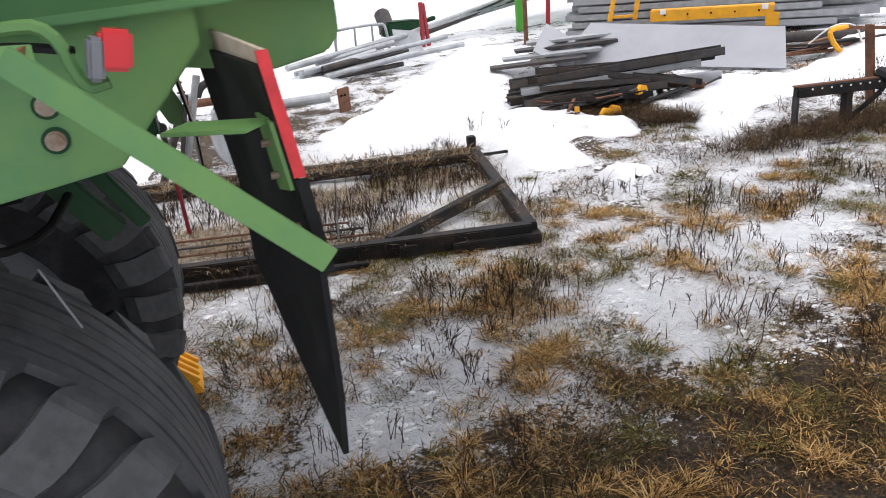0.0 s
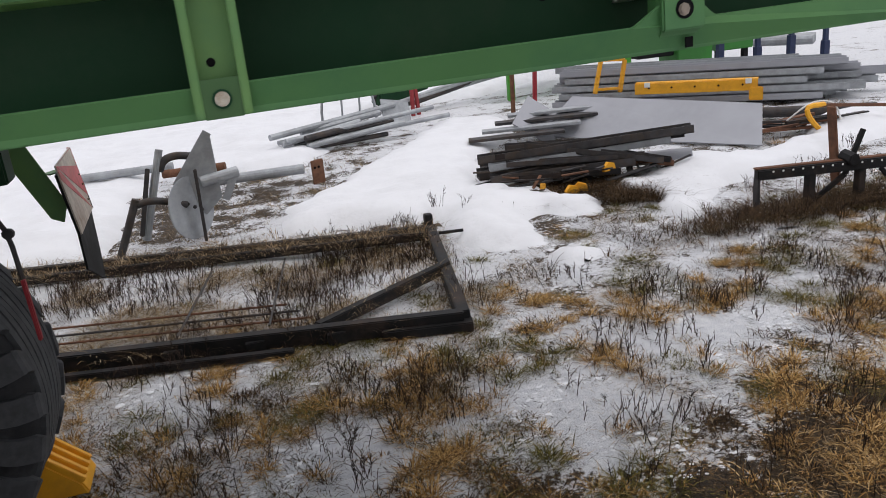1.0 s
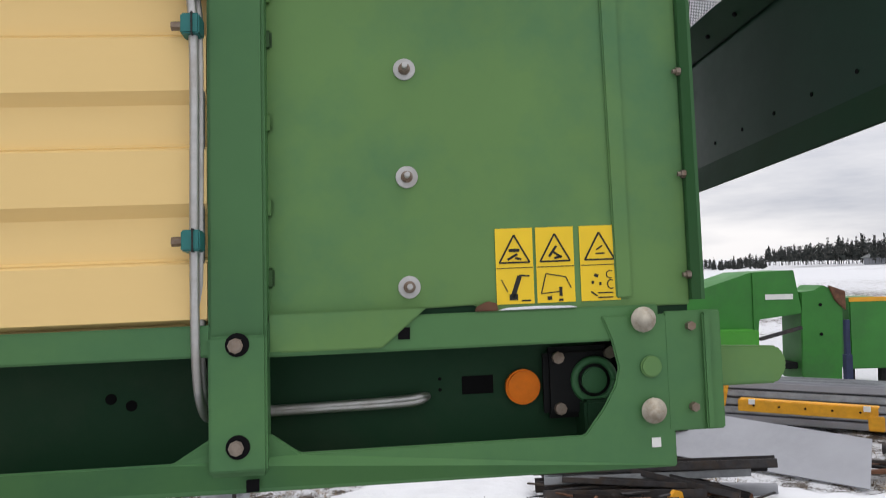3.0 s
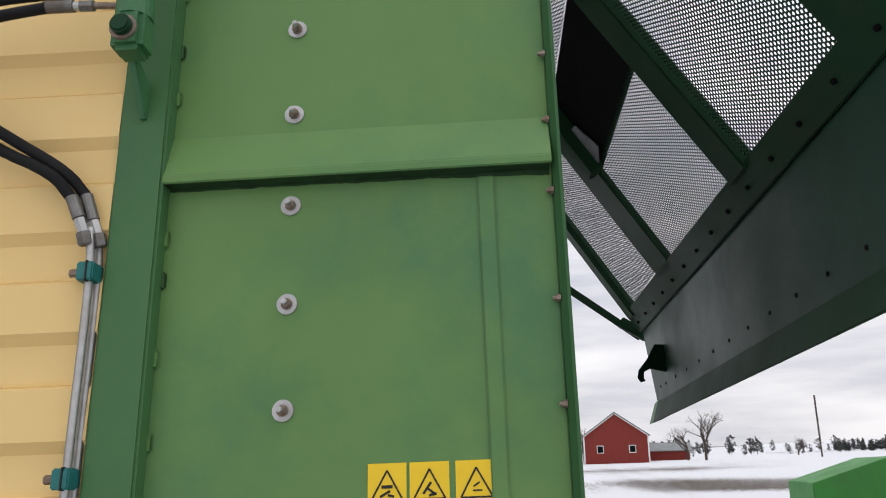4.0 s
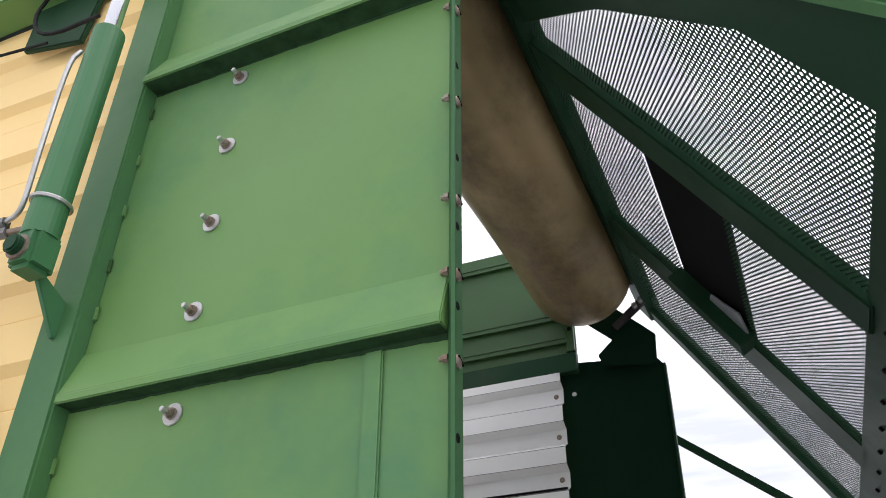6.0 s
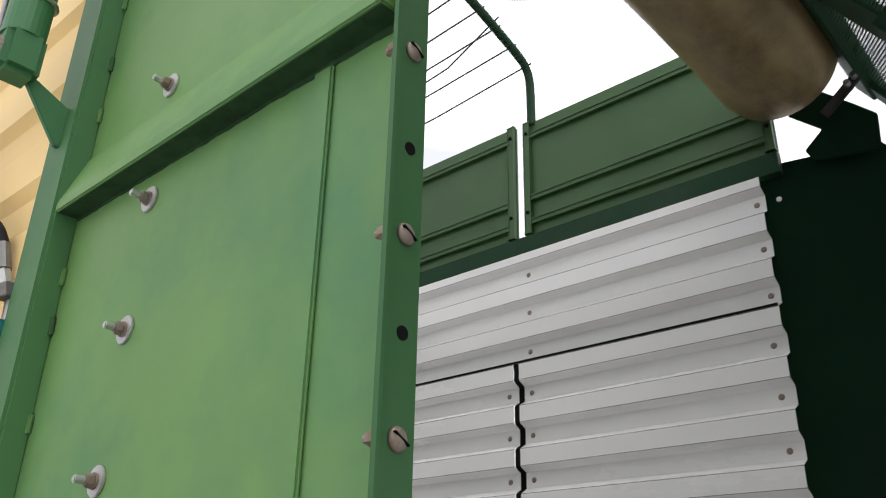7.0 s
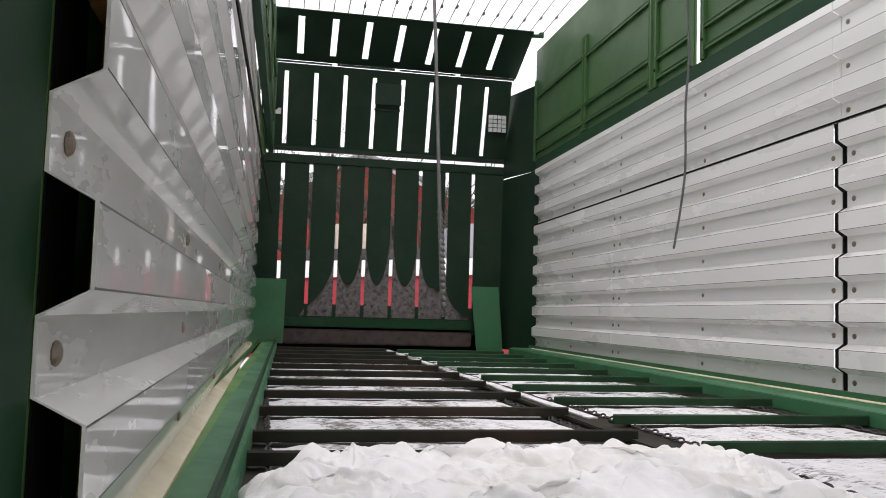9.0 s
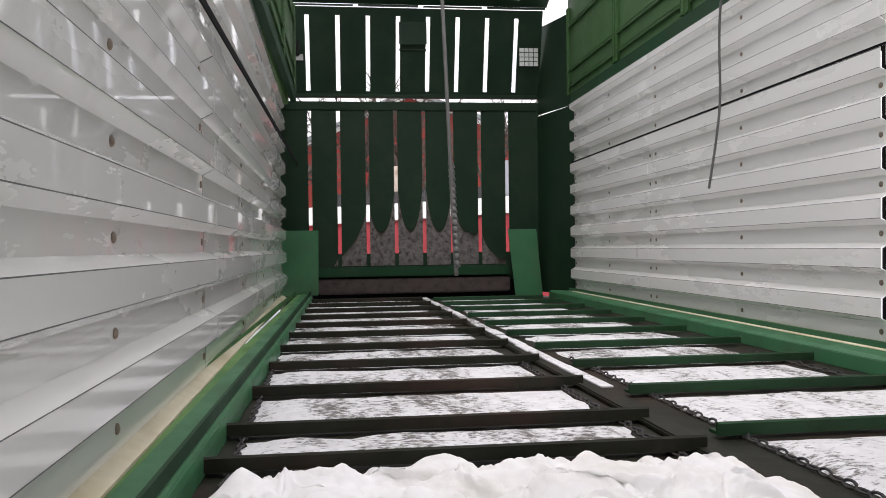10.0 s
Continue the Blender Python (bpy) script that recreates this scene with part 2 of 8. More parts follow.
BOARD_SNOW = board_snow_material()
SLAT_PAINT = paint("worn_slat_paint", (0.018, 0.019, 0.013), 0.55, spec=0.15, grain=6, spread=0.3, dirt=(0.055, 0.033, 0.027), dirt_amount=0.85, dirt_scale=2.2, bump=0.2)
SLAT_GREEN = paint("green_slat_paint", (0.014, 0.048, 0.02), 0.5, spec=0.2, grain=6, spread=0.25, dirt=(0.03, 0.035, 0.025), dirt_amount=0.5, dirt_scale=2.2, bump=0.2)
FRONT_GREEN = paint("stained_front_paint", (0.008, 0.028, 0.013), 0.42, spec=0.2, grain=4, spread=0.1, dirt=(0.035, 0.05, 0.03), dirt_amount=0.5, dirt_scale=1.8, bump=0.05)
def film_material():
    """Dried grey mud over the green paint, after the mud layer of the mesh, with dark crumbs where it is thick."""
    m = paint("mud_film", (0.15, 0.138, 0.134), 0.75, grain=22, spread=0.3, dirt=(0.015, 0.012, 0.01), dirt_amount=1.0, dirt_scale=30, bump=0.7, bump_scale=45, spec=0.15)
    n, l = m.node_tree.nodes, m.node_tree.links
    b = n["Principled BSDF"]
    mud = b.inputs["Base Color"].links[0].from_socket
    layer = n.new("ShaderNodeVertexColor")
    layer.layer_name = "mud"
    r = n.new("ShaderNodeValToRGB")
    for p, c in ((0.3, (0.012, 0.018, 0.01)), (0.5, (0.04, 0.034, 0.028))):
        r.color_ramp.elements.new(p).color = (*c, 1)
    r.color_ramp.elements[0].color = (0.008, 0.028, 0.013, 1)
    r.color_ramp.elements[3].color = (0.15, 0.138, 0.134, 1)
    l.new(layer.outputs["Color"], r.inputs["Fac"])
    k = n.new("ShaderNodeMapRange")
    k.inputs["From Min"].default_value, k.inputs["From Max"].default_value = 0.6, 0.95
    l.new(layer.outputs["Color"], k.inputs["Value"])
    mix = n.new("ShaderNodeMix")
    mix.data_type = "RGBA"
    l.new(k.outputs["Result"], mix.inputs["Factor"])
    l.new(r.outputs["Color"], mix.inputs[6])
    l.new(mud, mix.inputs[7])
    l.new(mix.outputs[2], b.inputs["Base Color"])
    return m


MUD_FILM = film_material()
MUD = paint("dried_mud_stain", (0.06, 0.046, 0.042), 0.7, grain=18, spread=0.45, dirt=(0.05, 0.04, 0.038), dirt_amount=0.6, dirt_scale=18, bump=0.6)
BARN_RED = paint("falu_red_boards", (0.2, 0.03, 0.022), 0.8, grain=3, spread=0.2, stretch=(4, 4, 0.3))
ROOF = paint("grey_roof_sheet", (0.2, 0.22, 0.22), 0.6, grain=2, spread=0.2)
WHITE_TRIM = paint("white_trim_paint", (0.75, 0.75, 0.73), 0.6, spread=0.05)
BARK = paint("dark_bark", (0.07, 0.055, 0.045), 0.9, grain=8, spread=0.4, bump=0.6)
NEEDLES = paint("dark_needles", (0.018, 0.03, 0.02), 0.9, grain=2, spread=0.4)
WIRE = paint("grey_wire", (0.1, 0.1, 0.097), 0.6, spread=0.2)


# ---- mesh helpers ----
def part(name, bm, material, parent=None, label="", smooth=False):
    """Links a bmesh as one mesh object under a thing or a part."""
    me = bpy.data.meshes.new(name)
    bmesh.ops.recalc_face_normals(bm, faces=bm.faces)
    bm.to_mesh(me)
    bm.free()
    for m in material if isinstance(material, (list, tuple)) else (material,):
        me.materials.append(m)
    if smooth:
        for p in me.polygons:
            p.use_smooth = True
    ob = new(name, me)
    ob.parent = parent
    return tagged(ob, label)


def raw(name, verts, faces, material, parent=None, label="", smooth=False):
    me = bpy.data.meshes.new(name)
    me.from_pydata([tuple(v) for v in verts], [], [tuple(f) for f in faces])
    for m in material if isinstance(material, (list, tuple)) else (material,):
        me.materials.append(m)
    if smooth:
        me.polygons.foreach_set("use_smooth", [True] * len(me.polygons))
    ob = new(name, me)
    ob.parent = parent
    return tagged(ob, label)


def box(x0, x1, y0, y1, z0, z1, bevel=0.0, bm=None):
    own = bmesh.new()
    bmesh.ops.create_cube(own, size=1.0)
    for v in own.verts:
        v.co = Vector(((x0 + x1) / 2 + v.co.x * (x1 - x0), (y0 + y1) / 2 + v.co.y * (y1 - y0), (z0 + z1) / 2 + v.co.z * (z1 - z0)))
    if bevel:
        bmesh.ops.bevel(own, geom=own.edges[:], offset=bevel, segments=2, affect="EDGES", clamp_overlap=True)
    return join(bm, own) if bm else own


def join(bm, other):
    me = bpy.data.meshes.new("tmp")
    other.to_mesh(me)
    bm.from_mesh(me)
    bpy.data.meshes.remove(me)
    other.free()
    return bm


def move(bm, m):
    bmesh.ops.transform(bm, matrix=m, verts=bm.verts)
    return bm


def prism(points, axis, a, b, bevel=0.0, bm=None):
    """A polygon, given in the two other axes, drawn out along axis from a to b."""
    own = bmesh.new()

    def place(p, c):
        return {"x": (c, p[0], p[1]), "y": (p[0], c, p[1]), "z": (p[0], p[1], c)}[axis]

    low = [own.verts.new(place(p, a)) for p in points]
    high = [own.verts.new(place(p, b)) for p in points]
    own.faces.new(low)
    own.faces.new(high[::-1])
    for i in range(len(points)):
        j = (i + 1) % len(points)
        own.faces.new((low[i], high[i], high[j], low[j]))
    bmesh.ops.recalc_face_normals(own, faces=own.faces)
    if bevel:
        bmesh.ops.bevel(own, geom=own.edges[:], offset=bevel, segments=2, affect="EDGES", clamp_overlap=True)
    return join(bm, own) if bm else own


def rod(p, q, r, r2=None, sides=12, bm=None, bevel=0.0):
    """A round bar from p to q."""
    p, q = Vector(p), Vector(q)
    own = bmesh.new()
    bmesh.ops.create_cone(own, cap_ends=True, segments=sides, radius1=r, radius2=r if r2 is None else r2, depth=(q - p).length)
    if bevel:
        caps = [e for e in own.edges if len({round(v.co.z, 5) for v in e.verts}) == 1]
        bmesh.ops.bevel(own, geom=caps, offset=bevel, segments=2, affect="EDGES", clamp_overlap=True)
    turn = (q - p).to_track_quat("Z", "Y").to_matrix().to_4x4()
    move(own, Matrix.Translation((p + q) / 2) @ turn)
    return join(bm, own) if bm else own


def bar(p, q, w, h, up=(0, 0, 1), bevel=0.0, bm=None):
    """A rectangular bar from p to q, w wide and h high."""
    p, q, up = Vector(p), Vector(q), Vector(up)
    d = (q - p).normalized()
    side = d.cross(up).normalized()
    top = side.cross(d).normalized()
    own = box(-w / 2, w / 2, -(q - p).length / 2, (q - p).length / 2, -h / 2, h / 2, bevel)
    m = Matrix((side, d, top)).transposed().to_4x4()
    move(own, Matrix.Translation((p + q) / 2) @ m)
    return join(bm, own) if bm else own


def tube(points, r, sides=8, bm=None, rounds=2):
    """A round tube along a smoothed line of points."""
    pts = [Vector(p) for p in points]
    for _ in range(rounds):
        if len(pts) > 2:
            soft = [pts[0]]
            for a, b in zip(pts, pts[1:]):
                soft += [a.lerp(b, 0.25), a.lerp(b, 0.75)]
            pts = soft + [pts[-1]]
    own = bmesh.new()
    rings, ref = [], None
    for i, p in enumerate(pts):
        d = (pts[min(i + 1, len(pts) - 1)] - pts[max(i - 1, 0)]).normalized()
        if ref is None:
            ref = d.orthogonal().normalized()
        ref = (ref - d * ref.dot(d)).normalized()
        side = d.cross(ref)
        rings.append([own.verts.new(p + r * (math.cos(a) * ref + math.sin(a) * side)) for a in (2 * math.pi * k / sides for k in range(sides))])
    for a, b in zip(rings, rings[1:]):
        for k in range(sides):
            own.faces.new((a[k], a[(k + 1) % sides], b[(k + 1) % sides], b[k]))
    own.faces.new(rings[0][::-1])
    own.faces.new(rings[-1])
    return join(bm, own) if bm else own


def disc_bolt(p, axis, r_washer, r_head, parent, washer=True, thread=True):
    """A washer, a hexagon nut and the end of the thread, on a face whose outward way is axis."""
    p, a = Vector(p), Vector(axis)
    bolt = part("washer", rod(p, p + a * 0.003, r_washer, sides=24, bevel=0.0008), STEEL, parent)
    part("spring_ring", rod(p + a * 0.003, p + a * 0.0055, r_head * 1.15, sides=16), RUSTY_BOLT, parent)
    part("nut", rod(p + a * 0.0055, p + a * 0.0125, r_head, sides=6, bevel=0.001), RUSTY_BOLT, parent)
    part("thread_end", rod(p + a * 0.0125, p + a * 0.023, r_head * 0.55, sides=10, bevel=0.001), STEEL, parent)
    return bolt


def thing(name, label, category, at=(0, 0, 0), group="", kind=""):
    ob = new(name)
    ob.location = at
    ob.empty_display_size = 0.1
    return tagged(ob, label, category, group, kind)


# ---- the forage wagon: x runs along it with its rear end at 0, the near side is y 0 ----
wagon = thing("forage_wagon", "green and cream forage wagon with open tailgate and chain floor", "farm wagon")
W_IN = 2.135          # width between the side sheets
LEN = -6.6            # the front wall
RIB = 0.1627          # height of one rib of the sheets
Z_SH, Z_SEAM, Z_TOP = 1.857, 2.833, 3.29
Z_RIB = 1.875


def rib_profile(z0, z1, near=False):
    """Heights and depths of a ribbed sheet: 0 at the fixings, 1 at the proud faces."""
    rib, start = RIB, Z_RIB
    line = [(Z_SH - 0.2, 0.0)]
    for k in range(10):
        line += [(start + (k + f) * rib, d) for f, d in ((0.0, 0.0), (0.36, 0.0), (0.48, 1.0), (0.492, 1.0), (0.868, 1.0), (0.88, 1.0))]

    def deep(h):
        for (a, da), (b, db) in zip(line, line[1:]):
            if a <= h <= b:
                return da + (db - da) * (h - a) / (b - a)

    return [(z0, deep(z0))] + [p for p in line if z0 < p[0] < z1] + [(z1, deep(z1))]


def side_sheet(x0, x1, z0, z1, near):
    """One ribbed sheet, cream outside and white inside."""
    y_in, sign = (0.004, 1) if near else (W_IN, -1)
    prof = rib_profile(z0, z1, near)
    bm = bmesh.new()
    deep, thick = 0.036, 0.003
    cols = []
    for x in (x0, x1):
        inner = [bm.verts.new((x, y_in + sign * (d * deep), z)) for z, d in prof]
        outer = [bm.verts.new((x, y_in + sign * (d * deep - thick), z)) for z, d in prof]
        cols.append((inner, outer))
    n = len(prof)
    faces_in, faces_out = [], []
    for i in range(n - 1):
        face = bm.faces.new((cols[0][0][i], cols[1][0][i], cols[1][0][i + 1], cols[0][0][i + 1]))
        faces_in.append(face)
        # narrow dark faces paint the shading along the rounded rib edges
        if prof[i][1] == prof[i + 1][1] == 1.0 and prof[i + 1][0] - prof[i][0] < 0.0025:
            face.material_index = 2
        faces_out.append(bm.faces.new((cols[0][1][i], cols[1][1][i], cols[1][1][i + 1], cols[0][1][i + 1])))
        for c in cols:
            faces_in.append(bm.faces.new((c[0][i], c[1][i], c[1][i + 1], c[0][i + 1])))
    for i in (0, n - 1):
        faces_in.append(bm.faces.new((cols[0][0][i], cols[0][1][i], cols[1][1][i], cols[1][0][i])))
    for f in faces_out:
        f.material_index = 1
    return part("side_sheet", bm, (WHITE_SHEET, CREAM, RIB_EDGE_SHADE), wagon, "ribbed sheet, white inside and cream outside")


rivet_mesh = None


def rivets(sheet, xs, z0, z1, near):
    """Round-headed fixings in the troughs of a sheet."""
    global rivet_mesh
    if rivet_mesh is None:
        bm = bmesh.new()
        bmesh.ops.create_uvsphere(bm, u_segments=10, v_segments=6, radius=0.0105)
        for v in bm.verts:
            v.co.z *= 0.45
        me = bpy.data.meshes.new("rivet")
        bm.to_mesh(me)
        bm.free()
        me.materials.append(RUSTY_BOLT)
        rivet_mesh = me
    for x in xs:
        for k in range(9):
            z = Z_RIB + (k + 0.18) * RIB
            if z0 < z < z1:
                ob = new("rivet", rivet_mesh)
                ob.parent = sheet
                ob.matrix_basis = pose(x, 0.005 if near else W_IN - 0.001, z, 90)


for near in (True, False):
    lower = ((-6.0, -4.41), (-4.405, -2.398), (-2.37, -1.479), (-1.451, -0.44 if not near else -0.462))
    upper = ((-6.0, -4.41), (-4.405, -2.402), (-2.398, -0.44 if not near else -0.462))
    if near:
        lower = ((-6.0, -4.41), (-4.405, -2.38), (-2.368, -0.462))
    for x0, x1 in lower:
        sh = side_sheet(x0, x1, Z_SH, Z_SEAM - 0.0016, near)
        cols = [x0 + 0.035] + ([x1 - 0.045] if x1 > -1 or not near else [])
        if near or x0 < -3:
            cols.append(-1.405 if near and x0 > -3 else (x0 + x1) / 2 + 0.02)
        rivets(sh, cols, Z_SH, Z_SEAM, near)
    for x0, x1 in upper:
        sh = side_sheet(x0, x1, Z_SEAM + 0.0016, Z_TOP, near)
        rivets(sh, (x0 + 0.035, -1.418 if x1 > -1 else (x0 + x1) / 2 + 0.03) + ((x1 - 0.03,) if x1 > -1 else ()), Z_SEAM, Z_TOP, near)

# outer cream sheets of the near side, in shallow steps
step = 0.1432
for x0, x1 in ((-6.0, -4.41), (-4.405, -2.4), (-2.395, -0.625)):
    prof = [(-0.012, 1.877)]
    for k in range(10):
        z = 1.882 + step * k
        prof += [(-0.028, z), (-0.027, z + 0.068), (-0.0235, z + 0.0705), (-0.0235, z + 0.0715), (-0.0245, z + 0.0725), (-0.016, z + 0.076), (-0.015, z + 0.128)]
    prof = [p for p in prof if p[1] < 3.27] + [(-0.016, 3.272)]
    part("cream_sheet", prism(prof + [(-0.006, 3.272), (-0.006, 1.877)], "x", x0, x1), CREAM, wagon, "stepped cream-yellow outer sheet")
# upright posts outside the sheets
for near in (True, False):
    y0, y1 = (-0.075, -0.004) if near else (W_IN + 0.008, W_IN + 0.08)
    for x in (-1.465, -2.385, -3.4, -4.407, -5.4, -6.0):
        off = 0.018 * (x + 0.5) if near else 0.0
        part("side_post", box(x - 0.04, x + 0.04, y0 + off, y1 + off, 1.876 if near else 1.68, 3.272 if near else 3.3, 0.004), POST_GREEN, wagon)
# black fill added to darken the sheet gaps, and the cream strip under them
for near in (True, False):
    y_in, sgn = (0.004, 1) if near else (W_IN, -1)
    gaps = ((-0.56, -0.465, Z_SH, Z_TOP), (-2.3798, -2.3682, Z_SH, Z_SEAM - 0.004)) if near else ((-1.4785, -1.4515, Z_SH, Z_SEAM - 0.004), (-2.3975, -2.3705, Z_SH, Z_SEAM - 0.004), (-0.56, -0.535, Z_SH, Z_TOP))
    for x0, x1, z0, z1 in gaps:
        prof = [(y_in + sgn * (max(0.0, d * 0.036 - (0.0015 if near else 0.006)) - (0.001 if near else 0.004 if d == 0 else 0)), z) for z, d in rib_profile(z0, z1, near)]
        back = y_in - sgn * 0.0075
        if near and x0 > -0.6:
            prof, back = [(0.002, z) for y, z in prof], 0.0006
        prof = prof + [(back, z1), (back, z0)]
        part("joint_seal", prism(prof, "x", x0, x1), BLACK, wagon)
    yb = y_in + sgn * 0.024
    part("seam_backing", box(-6.0, -0.62 if near else -0.445, min(yb, yb + sgn * 0.005), max(yb, yb + sgn * 0.005), Z_SEAM - 0.012, Z_SEAM + 0.012), BLACK, wagon)
    ye = (0.0, 0.034) if near else (W_IN - 0.034, W_IN + 0.004)
    part("sheet_foot", prism([(ye[0], 1.845), (ye[1], 1.845), (ye[1], 1.851), (ye[0], 1.868)] if near else [(ye[1], 1.845), (ye[0], 1.845), (ye[0], 1.851), (ye[1], 1.868)], "x", -6.0, -0.5), CREAM_EDGE, wagon, "dirty cream edge strip")

# ---- upper boards ----
for near in (True, False):
    y0, y1 = (-0.012, 0.012) if near else (W_IN - 0.012, W_IN + 0.012)
    inner = y1 if near else y0
    s = 1 if near else -1
    x_end = -0.372 if not near else -0.63
    part("top_rail", prism([(y0, 3.292), (y1 + (0.014 if near else 0), 3.292), (y1 + (0.014 if near else 0), 3.37), (y0 - (0 if near else 0.014), 3.378)] if near else [(y0 - 0.014, 3.292), (y1, 3.292), (y1, 3.378), (y0 - 0.014, 3.37)], "x", -6.02, x_end, 0.002), GREEN_DARK, wagon)
    spans = ((x_end, -1.415, 3.92), (-1.465, -2.3845, 3.93), (-2.3855, -3.385, 3.935), (-3.475, -3.9, 3.94))
    for b, a, top in spans:
        board = part("side_board", box(a, b, y0 + 0.004, y1 - 0.004, 3.376, top, 0.003), BOARD_GREEN, wagon)
        z_a, z_b = 3.376, top
        for zc in (z_a + 0.055, z_a + 0.165, z_b - 0.075):
            part("rib", box(a + 0.03, b - 0.03, inner - 0.001, inner + s * 0.011, zc - 0.012, zc + 0.012, 0.004), BOARD_GREEN, board)
        for xe in (a + 0.018, b - 0.018):
            part("end_strip", box(xe - 0.016, xe + 0.016, inner - 0.001, inner + s * 0.013, z_a + 0.003, z_b - 0.003, 0.003), BOARD_GREEN, board)
            for zc in (z_a + 0.1, z_b - 0.06):
                part("rivet", rod((xe, inner, zc), (xe, inner + s * 0.018, zc), 0.008, sides=8), BLACK, board)
    tall = prism([(-6.12, 3.376), (-3.92, 3.376), (-3.92, 4.06), (-4.4, 4.29), (-6.12, 4.31)], "y", y0 + 0.004, y1 - 0.004, 0.003)
    board = part("side_board", tall, BOARD_GREEN, wagon, "taller green front side board")
    for zc in (3.44, 3.56, 3.9):
        part("rib", box(-6.05, -3.97, inner - 0.001, inner + s * 0.011, zc - 0.012, zc + 0.012, 0.004), BOARD_GREEN, board)
    for xe in (-3.945, -4.95, -5.0, -6.08):
        part("end_strip", box(xe - 0.016, xe + 0.016, inner - 0.001, inner + s * 0.013, 3.38, 4.04, 0.003), BOARD_GREEN, board)

# ---- chassis beam on the near side, a channel open outwards ----
Z_B0, Z_B1 = 1.668, 1.873
XB0, XB1 = -6.5, -0.036
# web painted darker than the flanges, as the channel's shade
part("beam_web", prism([(XB0, Z_B0 + 0.002), (XB1 - 0.005, Z_B0 + 0.002), (XB1 - 0.005, Z_B1 - 0.002), (XB0, Z_B1 - 0.002)], "y", 0.09, 0.098), GREEN_DARK, wagon, "recessed web of the chassis beam with its shade painted in")
part("beam_top", box(XB0, XB1, -0.012, 0.1, 1.834, 1.844, 0.002), GREEN, wagon)
part("beam_bottom", box(XB0, XB1, -0.012, 0.1, Z_B0, Z_B0 + 0.006, 0.002), GREEN, wagon)
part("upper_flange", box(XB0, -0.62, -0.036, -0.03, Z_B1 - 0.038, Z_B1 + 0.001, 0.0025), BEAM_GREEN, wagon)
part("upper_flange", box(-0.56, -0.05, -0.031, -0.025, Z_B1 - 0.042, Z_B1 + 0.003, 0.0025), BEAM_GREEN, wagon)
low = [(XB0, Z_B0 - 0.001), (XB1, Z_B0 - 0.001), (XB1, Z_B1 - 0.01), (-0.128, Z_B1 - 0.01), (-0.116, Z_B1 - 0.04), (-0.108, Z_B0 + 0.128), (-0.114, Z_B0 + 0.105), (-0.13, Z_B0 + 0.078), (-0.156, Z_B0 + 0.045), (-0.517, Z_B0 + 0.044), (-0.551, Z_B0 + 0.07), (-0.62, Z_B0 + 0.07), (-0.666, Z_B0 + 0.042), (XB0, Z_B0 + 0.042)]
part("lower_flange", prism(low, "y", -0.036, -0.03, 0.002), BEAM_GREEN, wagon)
# beam stiffeners with their bolts
for x in (-1.25, -2.2, -3.2):
    stiff = part("beam_stiffener", prism([(x - 0.033, Z_B0), (x + 0.033, Z_B0), (x + 0.028, 1.833), (x - 0.028, 1.833)], "y", -0.012, 0.09, 0.003), GREEN, wagon)
    for xs in (-0.03, 0.03):
        part("stiffener_rib", box(x + xs - 0.006, x + xs + 0.006, -0.042, -0.012, Z_B0 + 0.001, 1.833, 0.002), GREEN, stiff)
    for za, zb, zc in ((Z_B0 - 0.0005, Z_B0 + 0.05, Z_B0 + 0.024), (Z_B1 - 0.036, Z_B1 + 0.0005, Z_B1 - 0.018)):
        # dark plate on the flange stands for the shaded recess between ribs
        part("bolt_seat", box(x - 0.024, x + 0.024, -0.0385, -0.0365, za, zb), BOARD_GREEN, stiff)
        part("bolt_ring", rod((x, -0.0385, zc), (x, -0.0415, zc), 0.0125, sides=20), GREEN_DARK, stiff)
        part("bolt", rod((x, -0.0385, zc), (x, -0.045, zc), 0.0095, sides=18, bevel=0.002), PALE_BOLT, stiff)
    part("hole", rod((x - 0.006, -0.0115, Z_B0 + 0.07), (x - 0.006, -0.0125, Z_B0 + 0.07), 0.006, sides=10), BLACK, stiff)
for x, z, r in ((-0.777, 1.78, 0.0075), (-0.75, 1.77, 0.0075), (-0.332, 1.785, 0.0025), (-0.332, 1.77, 0.0025)):
    part("hole", rod((x, 0.0905, z), (x, 0.0885, z), r, sides=12), BLACK, wagon)
part("slot", box(-0.301, -0.257, 0.0882, 0.0905, 1.762, 1.787, 0), BLACK, wagon)
for x, z in ((-0.384, 1.853), (-0.384, 1.688), (-0.572, 1.678)):
    part("square_hole", box(x - 0.0075, x + 0.0075, -0.0375, -0.0355, z - 0.0075, z + 0.0075) if z < 1.8 else box(x - 0.0075, x + 0.0075, -0.0395, -0.0355, z - 0.0075, z + 0.0075), BLACK, wagon)
part("square_hole", box(-0.069, -0.057, -0.0375, -0.0355, 1.693, 1.705), WHITE_TRIM, wagon)
# side reflector
part("side_reflector", rod((-0.2165, 0.0905, 1.769), (-0.2165, 0.076, 1.769), 0.0245, sides=28, bevel=0.003), ORANGE, wagon, "round orange side reflector")
